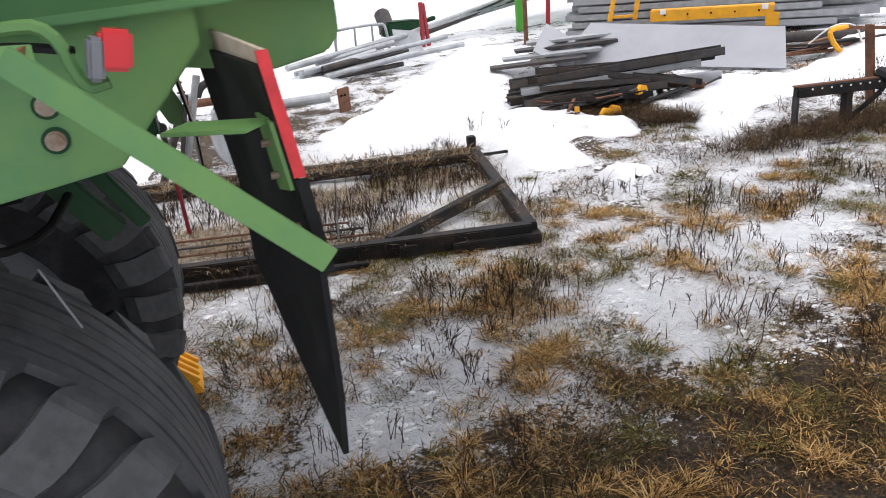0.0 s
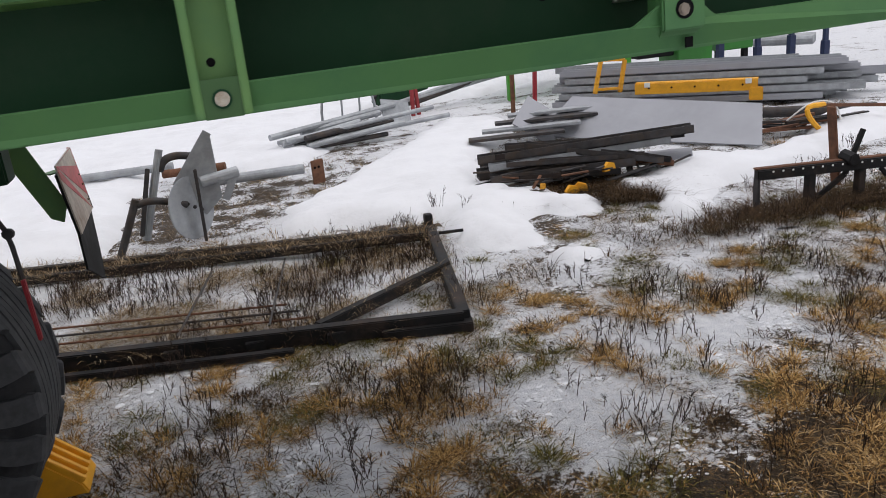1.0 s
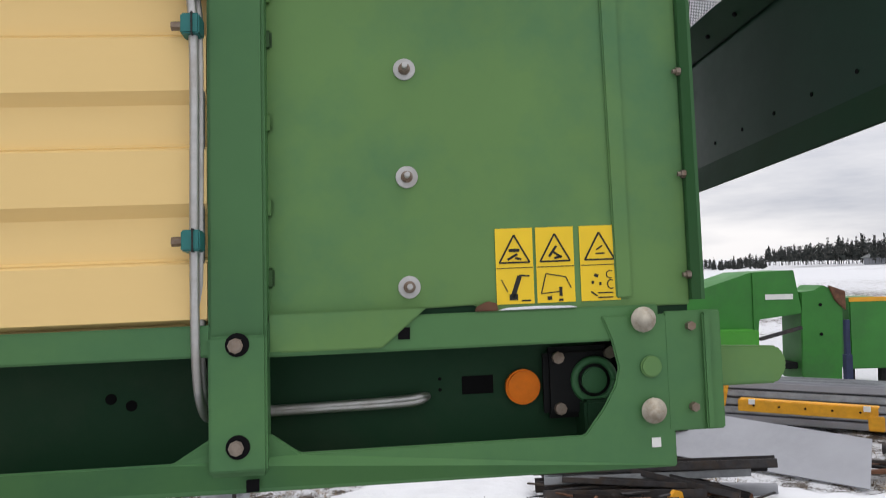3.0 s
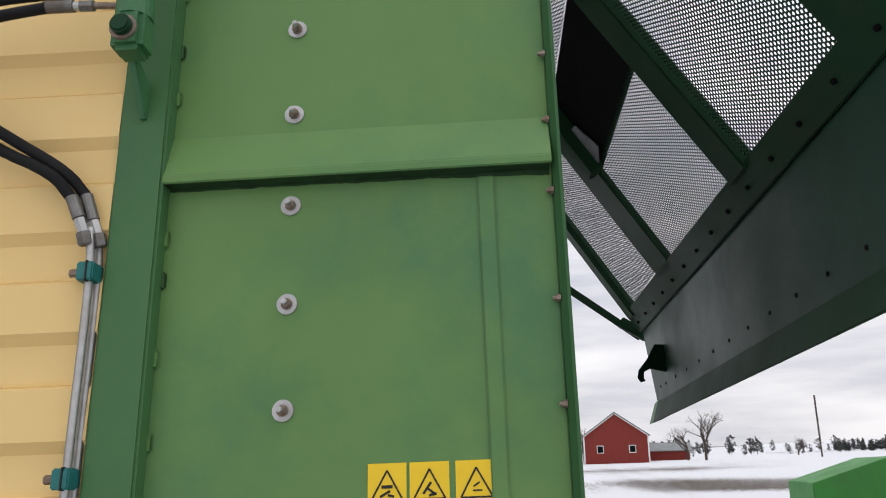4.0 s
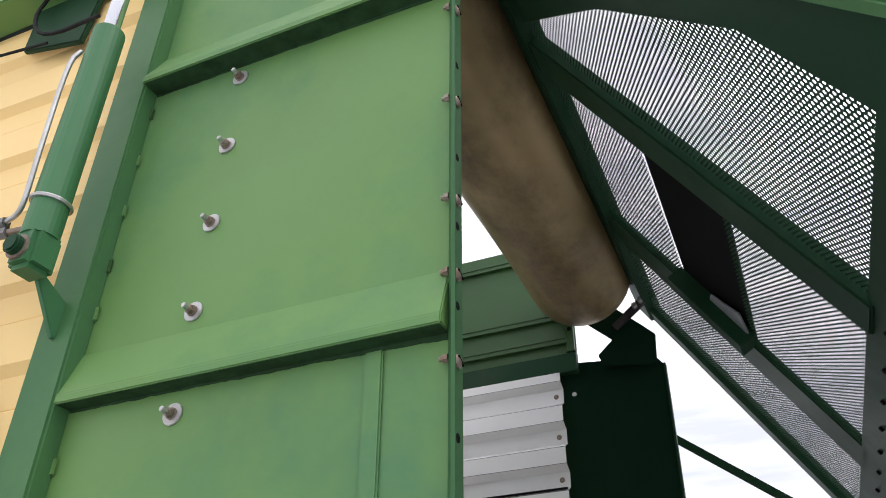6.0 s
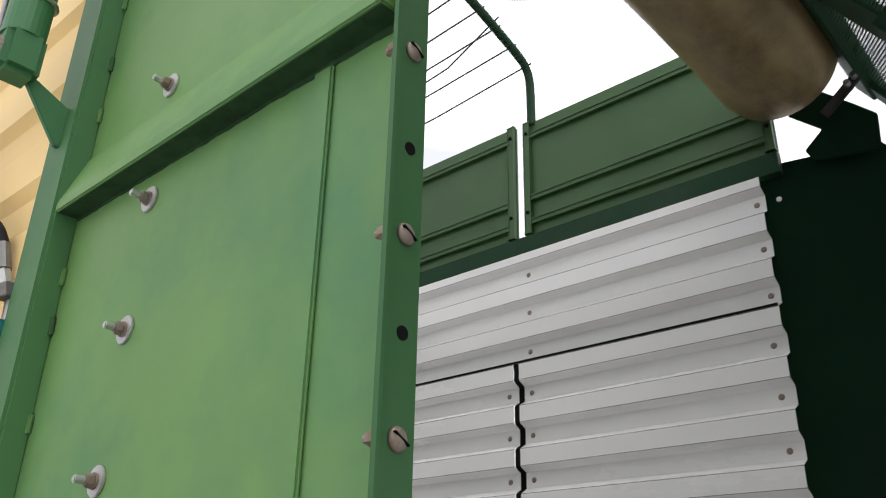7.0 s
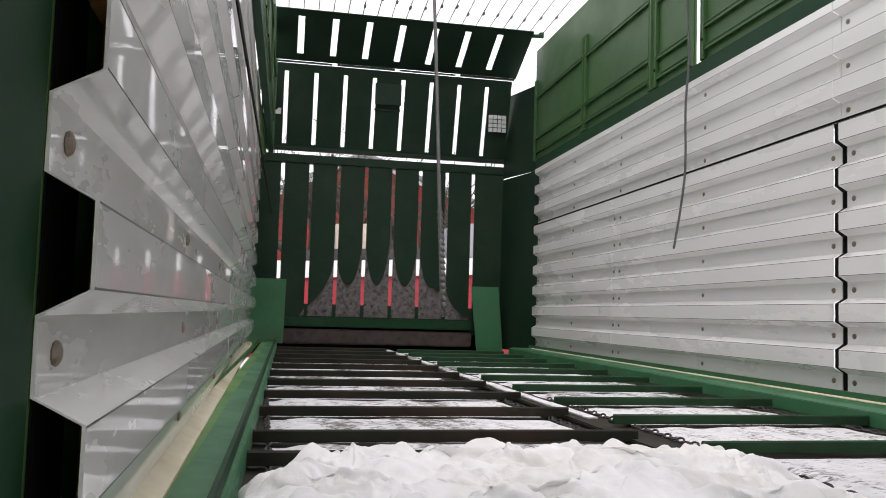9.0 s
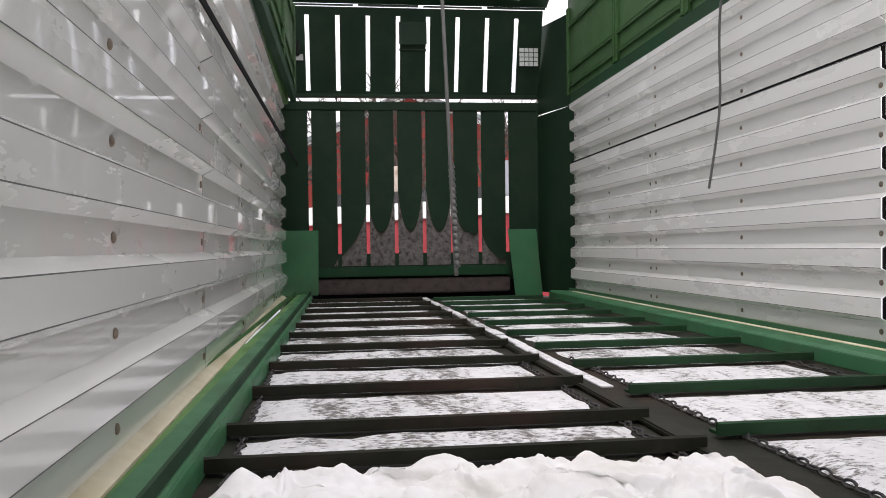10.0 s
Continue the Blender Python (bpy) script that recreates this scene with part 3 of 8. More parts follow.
# bearing housing at the rear shaft
hub = part("bearing_housing", box(-0.188, -0.09, 0.068, 0.0905, 1.724, 1.822, 0.008), BLACK_RUBBER, wagon, "black flanged bearing housing")
part("shaft_ring", tube([(-0.119 + 0.028 * math.cos(a), 0.064, 1.775 + 0.028 * math.sin(a)) for a in (2 * math.pi * k / 24 for k in range(25))], 0.0055, 8, rounds=0), UNFADED, hub, smooth=True)
part("shaft_end", rod((-0.119, 0.075, 1.775), (-0.119, 0.06, 1.775), 0.018, sides=18, bevel=0.002), UNFADED, hub)
for dx, dz in ((-0.169, 1.808), (-0.168, 1.738), (-0.096, 1.812), (-0.1, 1.735)):
    part("bolt", rod((dx, 0.069, dz), (dx, 0.058, dz), 0.0085, sides=8, bevel=0.001), RUSTY_BOLT, hub)
part("dark_cutout", rod((-0.095, 0.0885, 1.775), (-0.095, 0.082, 1.775), 0.052, sides=24), BLACK, hub)
# rear bolts of the beam
for x, z in ((-0.0745, 1.857), (-0.066, 1.74)):
    bm = rod((x, -0.036, z), (x, -0.05, z), 0.0165, sides=20, bevel=0.006)
    part("round_bolt", bm, PALE_BOLT, wagon, smooth=True)
part("round_boss", rod((-0.066, -0.036, 1.796), (-0.066, -0.042, 1.796), 0.014, sides=18, bevel=0.002), GREEN, wagon)
# the same beam on the far side
part("far_beam", box(-6.5, -0.05, W_IN - 0.02, W_IN + 0.04, Z_B0, Z_B1, 0.004), GREEN, wagon)
part("rear_cross_beam", box(-0.14, -0.06, 0.04, W_IN - 0.02, 1.69, 1.75, 0.004), GREEN_DARK, wagon)

# ---- rear side panel with its frame ----
panel_pts = [(-0.556, 1.838), (-0.418, 1.838), (-0.382, 1.874), (-0.372, 1.883), (-0.29, 1.885), (-0.284, 1.874), (-0.0042, 1.874), (-0.0042, 3.36), (-0.556, 3.36)]
panel = part("rear_side_panel", prism(panel_pts, "y", -0.004, 0.0, 0.0015), GREEN, wagon, "green steel rear side panel")
part("panel_ridge", prism([(-0.104, 1.886), (-0.082, 1.886), (-0.086, 2.37), (-0.11, 2.37)], "y", -0.0085, -0.0035, 0.002), GREEN, panel)
part("corner_post", box(-0.624, -0.553, -0.034, -0.001, 1.69, 3.36, 0.004), POST_GREEN, wagon, "green corner post")
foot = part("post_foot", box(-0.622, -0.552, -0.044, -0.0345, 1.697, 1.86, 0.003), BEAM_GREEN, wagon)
for z in (1.727, 1.849):
    part("bolt_hole", rod((-0.587, -0.0435, z), (-0.587, -0.0455, z), 0.0145, sides=18), BLACK, foot)
    part("bolt", rod((-0.589, -0.044, z - 0.001), (-0.589, -0.049, z - 0.001), 0.0095, sides=8, bevel=0.002), RUSTY_BOLT, foot)
part("cross_bar", prism([(-0.003, 2.457), (-0.006, 2.457), (-0.031, 2.388), (-0.031, 2.376), (-0.003, 2.376)], "x", -0.556, -0.0055, 0.002), GREEN, wagon, "square cross bar welded on the panel")
part("cross_bar", prism([(-0.003, 3.03), (-0.006, 3.03), (-0.04, 2.957), (-0.04, 2.945), (-0.003, 2.945)], "x", -0.556, -0.0055, 0.002), GREEN, wagon, "square cross bar welded on the panel")
part("panel_tab", prism([(-0.552, 1.836), (-0.412, 1.836), (-0.355, 1.884), (-0.552, 1.884)], "y", -0.0215, -0.0042, 0.0015), GREEN, panel)
# white strip stands for daylight seen through the slit under the panel
part("flange_snow", prism([(-0.262, 1.8765), (-0.158, 1.8765), (-0.165, 1.879), (-0.215, 1.8805), (-0.25, 1.8795)], "y", -0.016, -0.0055, 0.001), SNOW_OLD, panel, "white strip standing for daylight through the gap below the panel")
part("flange_dirt", prism([(-0.292, 1.8765), (-0.262, 1.8765), (-0.264, 1.886), (-0.275, 1.889), (-0.289, 1.883)], "y", -0.016, -0.0055, 0.001), RUST, panel, "brown crumb of dirt on the beam")
# shade and grime painted dark under the cross bars and down the post
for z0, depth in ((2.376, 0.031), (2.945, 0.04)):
    part("bar_grime", box(-0.552, -0.008, -depth + 0.003, -0.0045, z0 - 0.0008, z0 - 0.0002), SHADE_GRIME, panel, "dark strip painting the shade on a cross bar's underside")
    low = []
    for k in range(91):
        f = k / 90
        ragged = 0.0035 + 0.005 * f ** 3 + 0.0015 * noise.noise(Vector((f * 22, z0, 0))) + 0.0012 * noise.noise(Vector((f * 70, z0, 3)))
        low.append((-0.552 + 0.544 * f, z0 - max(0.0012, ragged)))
    part("grime_line", prism([(-0.552, z0 - 0.0004)] + low + [(-0.008, z0 - 0.0004)], "y", -0.0052, -0.0041), SHADE_GRIME, panel, "dark line of painted shade and grime below a cross bar")
# weld stitches along the post
for k, z in enumerate((1.93, 2.02, 2.13, 2.24, 2.3, 2.52, 2.6, 2.7, 2.8, 2.9)):
    part("weld", box(-0.556, -0.546, -0.009, -0.003, z - 0.013, z + 0.013, 0.003), GREEN if k % 3 else BOARD_GREEN, panel)
for k in range(8):
    disc_bolt((-0.375, -0.004, 1.9115 + 0.1433 * k), (0, -1, 0), 0.0145, 0.0068, panel)
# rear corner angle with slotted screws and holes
angle = part("rear_angle", prism([(-0.004, -0.013), (0.004, -0.0245), (0.0085, -0.0245), (0.0085, -0.021), (0.001, -0.0155), (0.001, 0.0155), (-0.004, 0.0155)], "z", 1.88, 3.36), ANGLE_SHADE_GREEN, wagon, "green rear corner angle")
for k, z in enumerate((1.913, 2.0475, 2.187, 2.341, 2.45, 2.556, 2.72, 2.9)):
    bm = bmesh.new()
    bmesh.ops.create_uvsphere(bm, u_segments=14, v_segments=8, radius=0.0085)
    for v in bm.verts:
        v.co = Vector((max(0.0, v.co.z) * 0.62 + 0.001, v.co.x, v.co.y + z))
    screw = part("screw_head", bm, RUSTY_BOLT, angle, smooth=True)
    part("screw_nut", rod((-0.004, -0.012, z), (-0.01, -0.012, z), 0.0055, sides=6), RUSTY_BOLT, angle)
    part("screw_end", rod((-0.01, -0.012, z), (-0.0145, -0.012, z), 0.0032, sides=8), RUSTY_BOLT, angle)
    part("screw_slot", move(box(0.0045, 0.0067, -0.0005, 0.0005, -0.0075, 0.0075), pose(0, 0, z, 60)), BLACK, angle)
    zh = z + 0.069
    if k:
        part("hole", rod((0.0005, 0.001, zh), (0.0016, 0.001, zh), 0.0052, sides=12), BLACK, angle)
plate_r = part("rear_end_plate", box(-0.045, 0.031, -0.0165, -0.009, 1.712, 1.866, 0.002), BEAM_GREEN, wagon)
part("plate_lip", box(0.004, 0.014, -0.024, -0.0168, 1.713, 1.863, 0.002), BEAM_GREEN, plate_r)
for z in (1.846, 1.742):
    part("bolt", rod((-0.012, -0.0165, z), (-0.012, -0.027, z), 0.006, sides=6), RUSTY_BOLT, plate_r)
# added sheet paints the panel's inner shade; beam's rear end set back a little
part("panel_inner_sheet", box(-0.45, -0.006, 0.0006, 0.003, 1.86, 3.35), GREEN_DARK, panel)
for ob in list(wagon.children_recursive):
    if ob.data and ob.name.split(".")[0] in ("upper_flange", "lower_flange", "round_bolt", "bolt_plate", "round_boss", "square_hole"):
        for v in ob.data.vertices:
            v.co.y += 0.02 * min(1.0, max(0.0, (v.co.x + 0.6) / 0.08))
part("rear_lug", prism([(0.0, 1.763), (0.118, 1.763), (0.128, 1.772), (0.134, 1.786), (0.131, 1.802), (0.121, 1.813), (0.0, 1.819)], "y", 0.012, 0.03, 0.003), GREEN, wagon)

# ---- warning stickers ----
def sticker(x0, x1, kind):
    """A yellow warning sticker: a triangle sign above and a picture below, in plain shapes."""
    z0, z1, y = 1.884, 1.983, -0.0046
    st = part("warning_sticker", box(x0, x1, y - 0.0008, y, z0, z1), STICKER, wagon, "yellow warning sticker with black signs")
    w, xc = x1 - x0, (x0 + x1) / 2
    yi = y - 0.0012
    def ln(p, q, t):
        part("sign_line", bar((p[0], yi, p[1]), (q[0], yi, q[1]), t, 0.0008, (0, 1, 0)), INK, st)
    zb, zt = z1 - 0.045, z1 - 0.009
    ln((xc - 0.02, zb), (xc + 0.02, zb), 0.0022)
    ln((xc - 0.02, zb), (xc, zt), 0.0022)
    ln((xc + 0.02, zb), (xc, zt), 0.0022)
    ln((x0 + 0.001, zb - 0.007), (x1 - 0.001, zb - 0.007), 0.0009)
    if kind == 0:
        ln((xc - 0.007, zb + 0.016), (xc + 0.007, zb + 0.016), 0.004)
        ln((xc - 0.009, zb + 0.004), (xc + 0.004, zb + 0.011), 0.003)
        ln((xc + 0.001, zb + 0.006), (xc + 0.009, zb + 0.004), 0.003)
        ln((xc - 0.004, z0 + 0.008), (xc + 0.006, z0 + 0.036), 0.006)
        ln((xc - 0.008, z0 + 0.009), (xc + 0.003, z0 + 0.009), 0.008)
        ln((xc + 0.005, z0 + 0.037), (xc + 0.019, z0 + 0.036), 0.002)
        ln((xc - 0.018, z0 + 0.032), (xc - 0.01, z0 + 0.016), 0.0012)
        ln((xc + 0.008, z0 + 0.004), (xc + 0.02, z0 + 0.004), 0.002)
    elif kind == 1:
        ln((xc - 0.008, zb + 0.006), (xc + 0.002, zb + 0.02), 0.003)
        ln((xc - 0.001, zb + 0.004), (xc + 0.009, zb + 0.006), 0.003)
        ln((xc - 0.002, zb + 0.012), (xc + 0.008, zb + 0.005), 0.003)
        ln((xc - 0.013, z0 + 0.038), (xc + 0.013, z0 + 0.033), 0.0014)
        ln((xc + 0.013, z0 + 0.033), (xc + 0.02, z0 + 0.018), 0.0014)
        ln((xc - 0.013, z0 + 0.038), (xc - 0.02, z0 + 0.012), 0.0014)
        ln((xc - 0.02, z0 + 0.012), (xc + 0.004, z0 + 0.014), 0.0014)
        ln((xc + 0.006, z0 + 0.008), (xc + 0.006, z0 + 0.02), 0.004)
        ln((xc - 0.012, z0 + 0.006), (xc - 0.006, z0 + 0.006), 0.005)
        ln((xc + 0.003, z0 + 0.003), (xc + 0.009, z0 + 0.003), 0.003)
    else:
        ln((xc - 0.005, zb + 0.008), (xc + 0.007, zb + 0.008), 0.002)
        ln((xc - 0.004, zb + 0.013), (xc + 0.004, zb + 0.018), 0.002)
        ln((xc - 0.008, z0 + 0.034), (xc - 0.003, z0 + 0.032), 0.004)
        ln((xc - 0.012, z0 + 0.024), (xc - 0.009, z0 + 0.024), 0.004)
        ln((xc - 0.002, z0 + 0.022), (xc + 0.001, z0 + 0.022), 0.004)
        ln((xc - 0.013, z0 + 0.012), (xc - 0.005, z0 + 0.006), 0.002)
        ln((xc - 0.004, z0 + 0.004), (xc + 0.016, z0 + 0.004), 0.0016)
        ln((xc - 0.004, z0 + 0.01), (xc + 0.016, z0 + 0.01), 0.0016)
        for k in range(6):
            a, b = 1.0 + k * 0.7, 1.7 + k * 0.7
            ln((xc + 0.013 + 0.005 * math.cos(a), z0 + 0.034 + 0.005 * math.sin(a)), (xc + 0.013 + 0.005 * math.cos(b), z0 + 0.034 + 0.005 * math.sin(b)), 0.0013)
            ln((xc + 0.014 + 0.005 * math.cos(-a), z0 + 0.021 + 0.006 * math.sin(-a)), (xc + 0.014 + 0.005 * math.cos(-b), z0 + 0.021 + 0.006 * math.sin(-b)), 0.0013)


sticker(-0.262, -0.2125, 0)
sticker(-0.2085, -0.158, 1)
sticker(-0.15, -0.0975, 2)

# ---- hydraulic lines and cylinder ----
YP = -0.044
for dz in (0.0, 0.012):
    part("steel_pipe", tube([(-0.64, 0.07, 1.752 + dz * 0.4), (-0.5, 0.074, 1.754 + dz * 0.3), (-0.38, 0.07, 1.755 + dz * 0.5), (-0.358, 0.068, 1.759 + dz * 0.5), (-0.35, 0.092, 1.762)], 0.0056, 8), STEEL, wagon, "zinc-plated hydraulic pipe", smooth=True)
for dx, y in ((0.004, YP), (0.008, YP + 0.016)):
    part("steel_pipe", tube([(-0.648 + dx, y, 2.31), (-0.64 + dx, y, 2.24), (-0.642 + dx, y, 1.95), (-0.642 + dx, y + 0.01, 1.8), (-0.64 + dx, y + 0.05, 1.755), (-0.63, 0.07, 1.752)], 0.0058, 8, rounds=3), STEEL, wagon, "zinc-plated hydraulic pipe", smooth=True)
for z in (1.977, 2.246):
    clamp = part("pipe_clamp", box(-0.651, -0.628, YP - 0.012, YP + 0.02, z - 0.013, z + 0.013, 0.002), TEAL, wagon, "teal plastic pipe clamp")
    part("clamp_line", box(-0.638, -0.636, YP - 0.0135, YP, z - 0.0142, z + 0.0142), INK, clamp)
    part("clamp_screw", rod((-0.652, YP, z), (-0.664, YP, z), 0.006, sides=6), RUSTY_BOLT, clamp)
for k, (xa, ye) in enumerate(((-0.646, -0.046), (-0.632, -0.034))):
    xt, zt = xa - 0.022, 2.352 + 0.006 * k
    part("pipe_nut", rod((xa, ye, 2.285), (xa - 0.004, ye - 0.003, 2.303), 0.0105, sides=6, bevel=0.001), FITTING, wagon)
    part("hose_fitting", rod((xa - 0.004, ye - 0.003, 2.303), (xa - 0.01, ye - 0.008, 2.322), 0.008, sides=6, bevel=0.001), STEEL, wagon)
    part("hose_fitting", rod((xa - 0.01, ye - 0.008, 2.322), (xt, ye - 0.012, zt), 0.0088, sides=14), FITTING, wagon)
    run = [(xt, ye - 0.011, zt - 0.002), (xt - 0.03, ye - 0.016, zt + 0.036), (-0.755 - 0.03 * (1 - k), -0.066, 2.437 - 0.008 * (1 - k)), (-0.84 - 0.03 * (1 - k), -0.1, 2.49), (-0.885 - 0.02 * k, -0.112, 2.545), (-0.86 - 0.01 * k, -0.12, 2.585 + 0.024 * k), (-0.79, -0.12, 2.604 + 0.028 * k), (-0.715 + 0.012 * (1 - k), -0.12, 2.615 + 0.021 * k)]
    part("hydraulic_hose", tube(run, 0.0082, 10), BLACK_RUBBER, wagon, "black hydraulic hose", smooth=True)
    xf, zf = run[-1][0], run[-1][2]
    part("hose_fitting", rod((xf, -0.12, zf), (xf + 0.038, -0.119, zf), 0.0088, sides=14), FITTING, wagon)
    part("hose_fitting", rod((xf + 0.038, -0.119, zf), (xf + 0.046, -0.118, zf), 0.0068, sides=10), STEEL, wagon)
    part("pipe_nut", rod((xf + 0.046, -0.118, zf), (xf + 0.066, -0.117, zf), 0.0085, sides=6, bevel=0.001), FITTING, wagon)
    if k == 0:
        part("pipe_end", rod((xf + 0.066, -0.117, zf), (-0.597, -0.112, zf), 0.005, sides=8), RUSTY_BOLT, wagon)
part("steel_pipe", tube([(-0.65, -0.118, 2.636), (-0.622, -0.124, 2.636), (-0.608, -0.13, 2.648), (-0.604, -0.134, 2.68), (-0.608, -0.135, 2.75), (-0.616, -0.135, 2.93), (-0.61, -0.125, 2.96)], 0.004, 8), STEEL, wagon, "thin steel pipe along the cylinder", smooth=True)
cyl = part("hydraulic_cylinder", rod((-0.582, -0.107, 2.59), (-0.592, -0.1, 3.02), 0.026, sides=24, bevel=0.003), UNFADED, wagon, "green hydraulic cylinder", smooth=False)
part("cylinder_eye", box(-0.605, -0.559, -0.13, -0.082, 2.538, 2.603, 0.008), UNFADED, cyl)
part("eye_ring", rod((-0.584, -0.13, 2.567), (-0.584, -0.134, 2.567), 0.019, sides=20), RUSTY_BOLT, cyl)
part("pivot_pin", rod((-0.584, -0.132, 2.567), (-0.584, -0.146, 2.567), 0.0145, sides=18, bevel=0.003), GREEN_DARK, cyl)
part("piston_rod", rod((-0.592, -0.1, 3.02), (-0.602, -0.095, 3.66), 0.014, sides=16), CHROME, cyl, smooth=True)
part("band_clamp", tube([(-0.583 + 0.0275 * math.cos(a), -0.106 + 0.0275 * math.sin(a), 2.655 - 0.004 * math.cos(a)) for a in (2 * math.pi * k / 20 for k in range(21))], 0.0035, 6, rounds=0), STEEL, cyl)
part("cylinder_bracket", prism([(-0.105, 2.565), (-0.03, 2.53), (-0.034, 2.475), (-0.04, 2.475)], "x", -0.592, -0.584, 0.001), UNFADED, wagon)
side_cyl = part("hydraulic_cylinder", rod((-1.8, -0.122, 2.44), (-1.7, -0.122, 3.1), 0.024, sides=24, bevel=0.003), POST_GREEN, wagon, "green hydraulic cylinder")
part("piston_rod", rod((-1.83, -0.122, 2.29), (-1.8, -0.122, 2.45), 0.014, sides=16), POST_GREEN, side_cyl)
part("cylinder_eye", box(-1.86, -1.8, -0.14, -0.08, 2.25, 2.3, 0.006), POST_GREEN, side_cyl)
# upper side beam with the dark roof mechanism above the cream sheets
part("upper_side_beam", box(-6.0, -0.63, -0.1, -0.03, 3.274, 3.36, 0.004), GREEN, wagon)
part("beam_bracket", prism([(-0.9, 3.16), (-0.74, 3.12), (-0.72, 3.3), (-0.9, 3.3)], "y", -0.05, -0.038, 0.003), GREEN_DARK, wagon)
part("cable", tube([(-0.85, -0.065, 3.3), (-0.86, -0.08, 3.2), (-0.8, -0.08, 3.12), (-0.68, -0.07, 3.14)], 0.004, 6), BLACK_RUBBER, wagon)
part("cable", tube([(-1.4, -0.065, 3.2), (-1.1, -0.07, 3.17), (-0.8, -0.07, 3.12)], 0.003, 6), BLACK_RUBBER, wagon)

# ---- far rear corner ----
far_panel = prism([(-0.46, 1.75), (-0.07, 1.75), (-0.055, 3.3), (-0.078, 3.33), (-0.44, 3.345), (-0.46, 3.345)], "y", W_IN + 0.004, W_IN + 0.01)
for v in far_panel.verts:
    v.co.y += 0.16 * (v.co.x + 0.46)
part("far_corner_panel", far_panel, SHADOW_GREEN, wagon, "green rear panel with its shade painted in")
part("far_corner_post", prism([(-0.069, 1.75), (-0.061, 1.75), (-0.046, 3.3), (-0.054, 3.3)], "y", W_IN + 0.06, W_IN + 0.09, 0.002), GREEN_DARK, wagon)
part("locator_hole", rod((-0.4, W_IN + 0.014, 3.21), (-0.4, W_IN + 0.008, 3.21), 0.009, sides=12), WHITE_TRIM, wagon)

# ---- tailgate, hanging half open from its top hinge ----
gate_d = Vector((-0.5291, 0, 0.8486))
gate_n = Vector((0.8486, 0, 0.5291))
gate_o = Vector((0.5, 0, 2.643))


def gp(s, y, h=0.0):
    """A place on the tailgate: s up along it, y across, h out of its outer face."""
    return gate_o + gate_d * s + Vector((0, y, 0)) + gate_n * h


gate = new("tailgate")
gate.parent = wagon
tagged(gate, "open tailgate with perforated sheet panels")
Y_FAR = 2.27


def gate_plate(name, pts, h0, h1, mat, bevel=0.0, parent=None):
    bm = prism(pts, "z", h0, h1, bevel)
    m = Matrix((gate_d, (0, 1, 0), gate_n)).transposed().to_4x4()
    move(bm, Matrix.Translation(gate_o) @ m)
    return part(name, bm, mat, parent or gate)


def rect(s0, s1, y0, y1):
    return [(s0, y0), (s1, y0), (s1, y1), (s0, y1)]


S_TOP = 1.06
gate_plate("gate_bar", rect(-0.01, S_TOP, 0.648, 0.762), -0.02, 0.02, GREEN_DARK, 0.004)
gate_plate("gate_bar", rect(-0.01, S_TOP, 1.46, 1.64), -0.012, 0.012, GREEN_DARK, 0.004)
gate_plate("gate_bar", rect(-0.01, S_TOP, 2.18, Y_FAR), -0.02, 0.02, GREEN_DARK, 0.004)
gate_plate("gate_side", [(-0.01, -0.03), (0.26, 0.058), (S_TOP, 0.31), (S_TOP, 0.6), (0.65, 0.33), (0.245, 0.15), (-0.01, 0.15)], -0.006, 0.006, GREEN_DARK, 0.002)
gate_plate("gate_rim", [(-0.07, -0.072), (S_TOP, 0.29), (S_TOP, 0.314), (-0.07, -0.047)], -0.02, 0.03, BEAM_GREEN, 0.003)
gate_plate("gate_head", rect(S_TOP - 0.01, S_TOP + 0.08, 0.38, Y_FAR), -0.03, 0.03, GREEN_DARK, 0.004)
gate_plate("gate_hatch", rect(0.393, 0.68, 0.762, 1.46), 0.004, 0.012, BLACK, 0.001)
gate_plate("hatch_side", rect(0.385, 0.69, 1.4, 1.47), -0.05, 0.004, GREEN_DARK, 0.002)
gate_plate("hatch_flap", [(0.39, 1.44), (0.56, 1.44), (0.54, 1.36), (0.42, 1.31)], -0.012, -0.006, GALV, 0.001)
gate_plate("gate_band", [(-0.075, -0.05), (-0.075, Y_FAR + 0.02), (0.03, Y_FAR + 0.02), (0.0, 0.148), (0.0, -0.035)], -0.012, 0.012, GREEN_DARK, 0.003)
gate_plate("gate_back", [(0.13, 0.075), (0.35, 0.06), (S_TOP, 0.15), (S_TOP, 0.36), (0.4, 0.13)], 0.056, 0.062, BOARD_GREEN, 0.002)
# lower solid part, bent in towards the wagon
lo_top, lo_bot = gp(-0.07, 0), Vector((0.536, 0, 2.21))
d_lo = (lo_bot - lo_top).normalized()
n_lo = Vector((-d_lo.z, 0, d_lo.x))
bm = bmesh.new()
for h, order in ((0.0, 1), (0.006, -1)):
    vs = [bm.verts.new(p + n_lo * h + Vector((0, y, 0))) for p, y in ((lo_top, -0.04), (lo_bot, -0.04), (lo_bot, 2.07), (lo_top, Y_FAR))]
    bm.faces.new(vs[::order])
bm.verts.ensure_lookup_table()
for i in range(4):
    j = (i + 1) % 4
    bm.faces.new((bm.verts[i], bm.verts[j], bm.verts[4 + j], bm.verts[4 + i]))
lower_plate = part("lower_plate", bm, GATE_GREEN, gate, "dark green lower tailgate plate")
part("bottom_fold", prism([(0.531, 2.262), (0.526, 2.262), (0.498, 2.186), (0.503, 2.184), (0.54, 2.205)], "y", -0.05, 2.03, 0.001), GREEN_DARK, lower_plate)
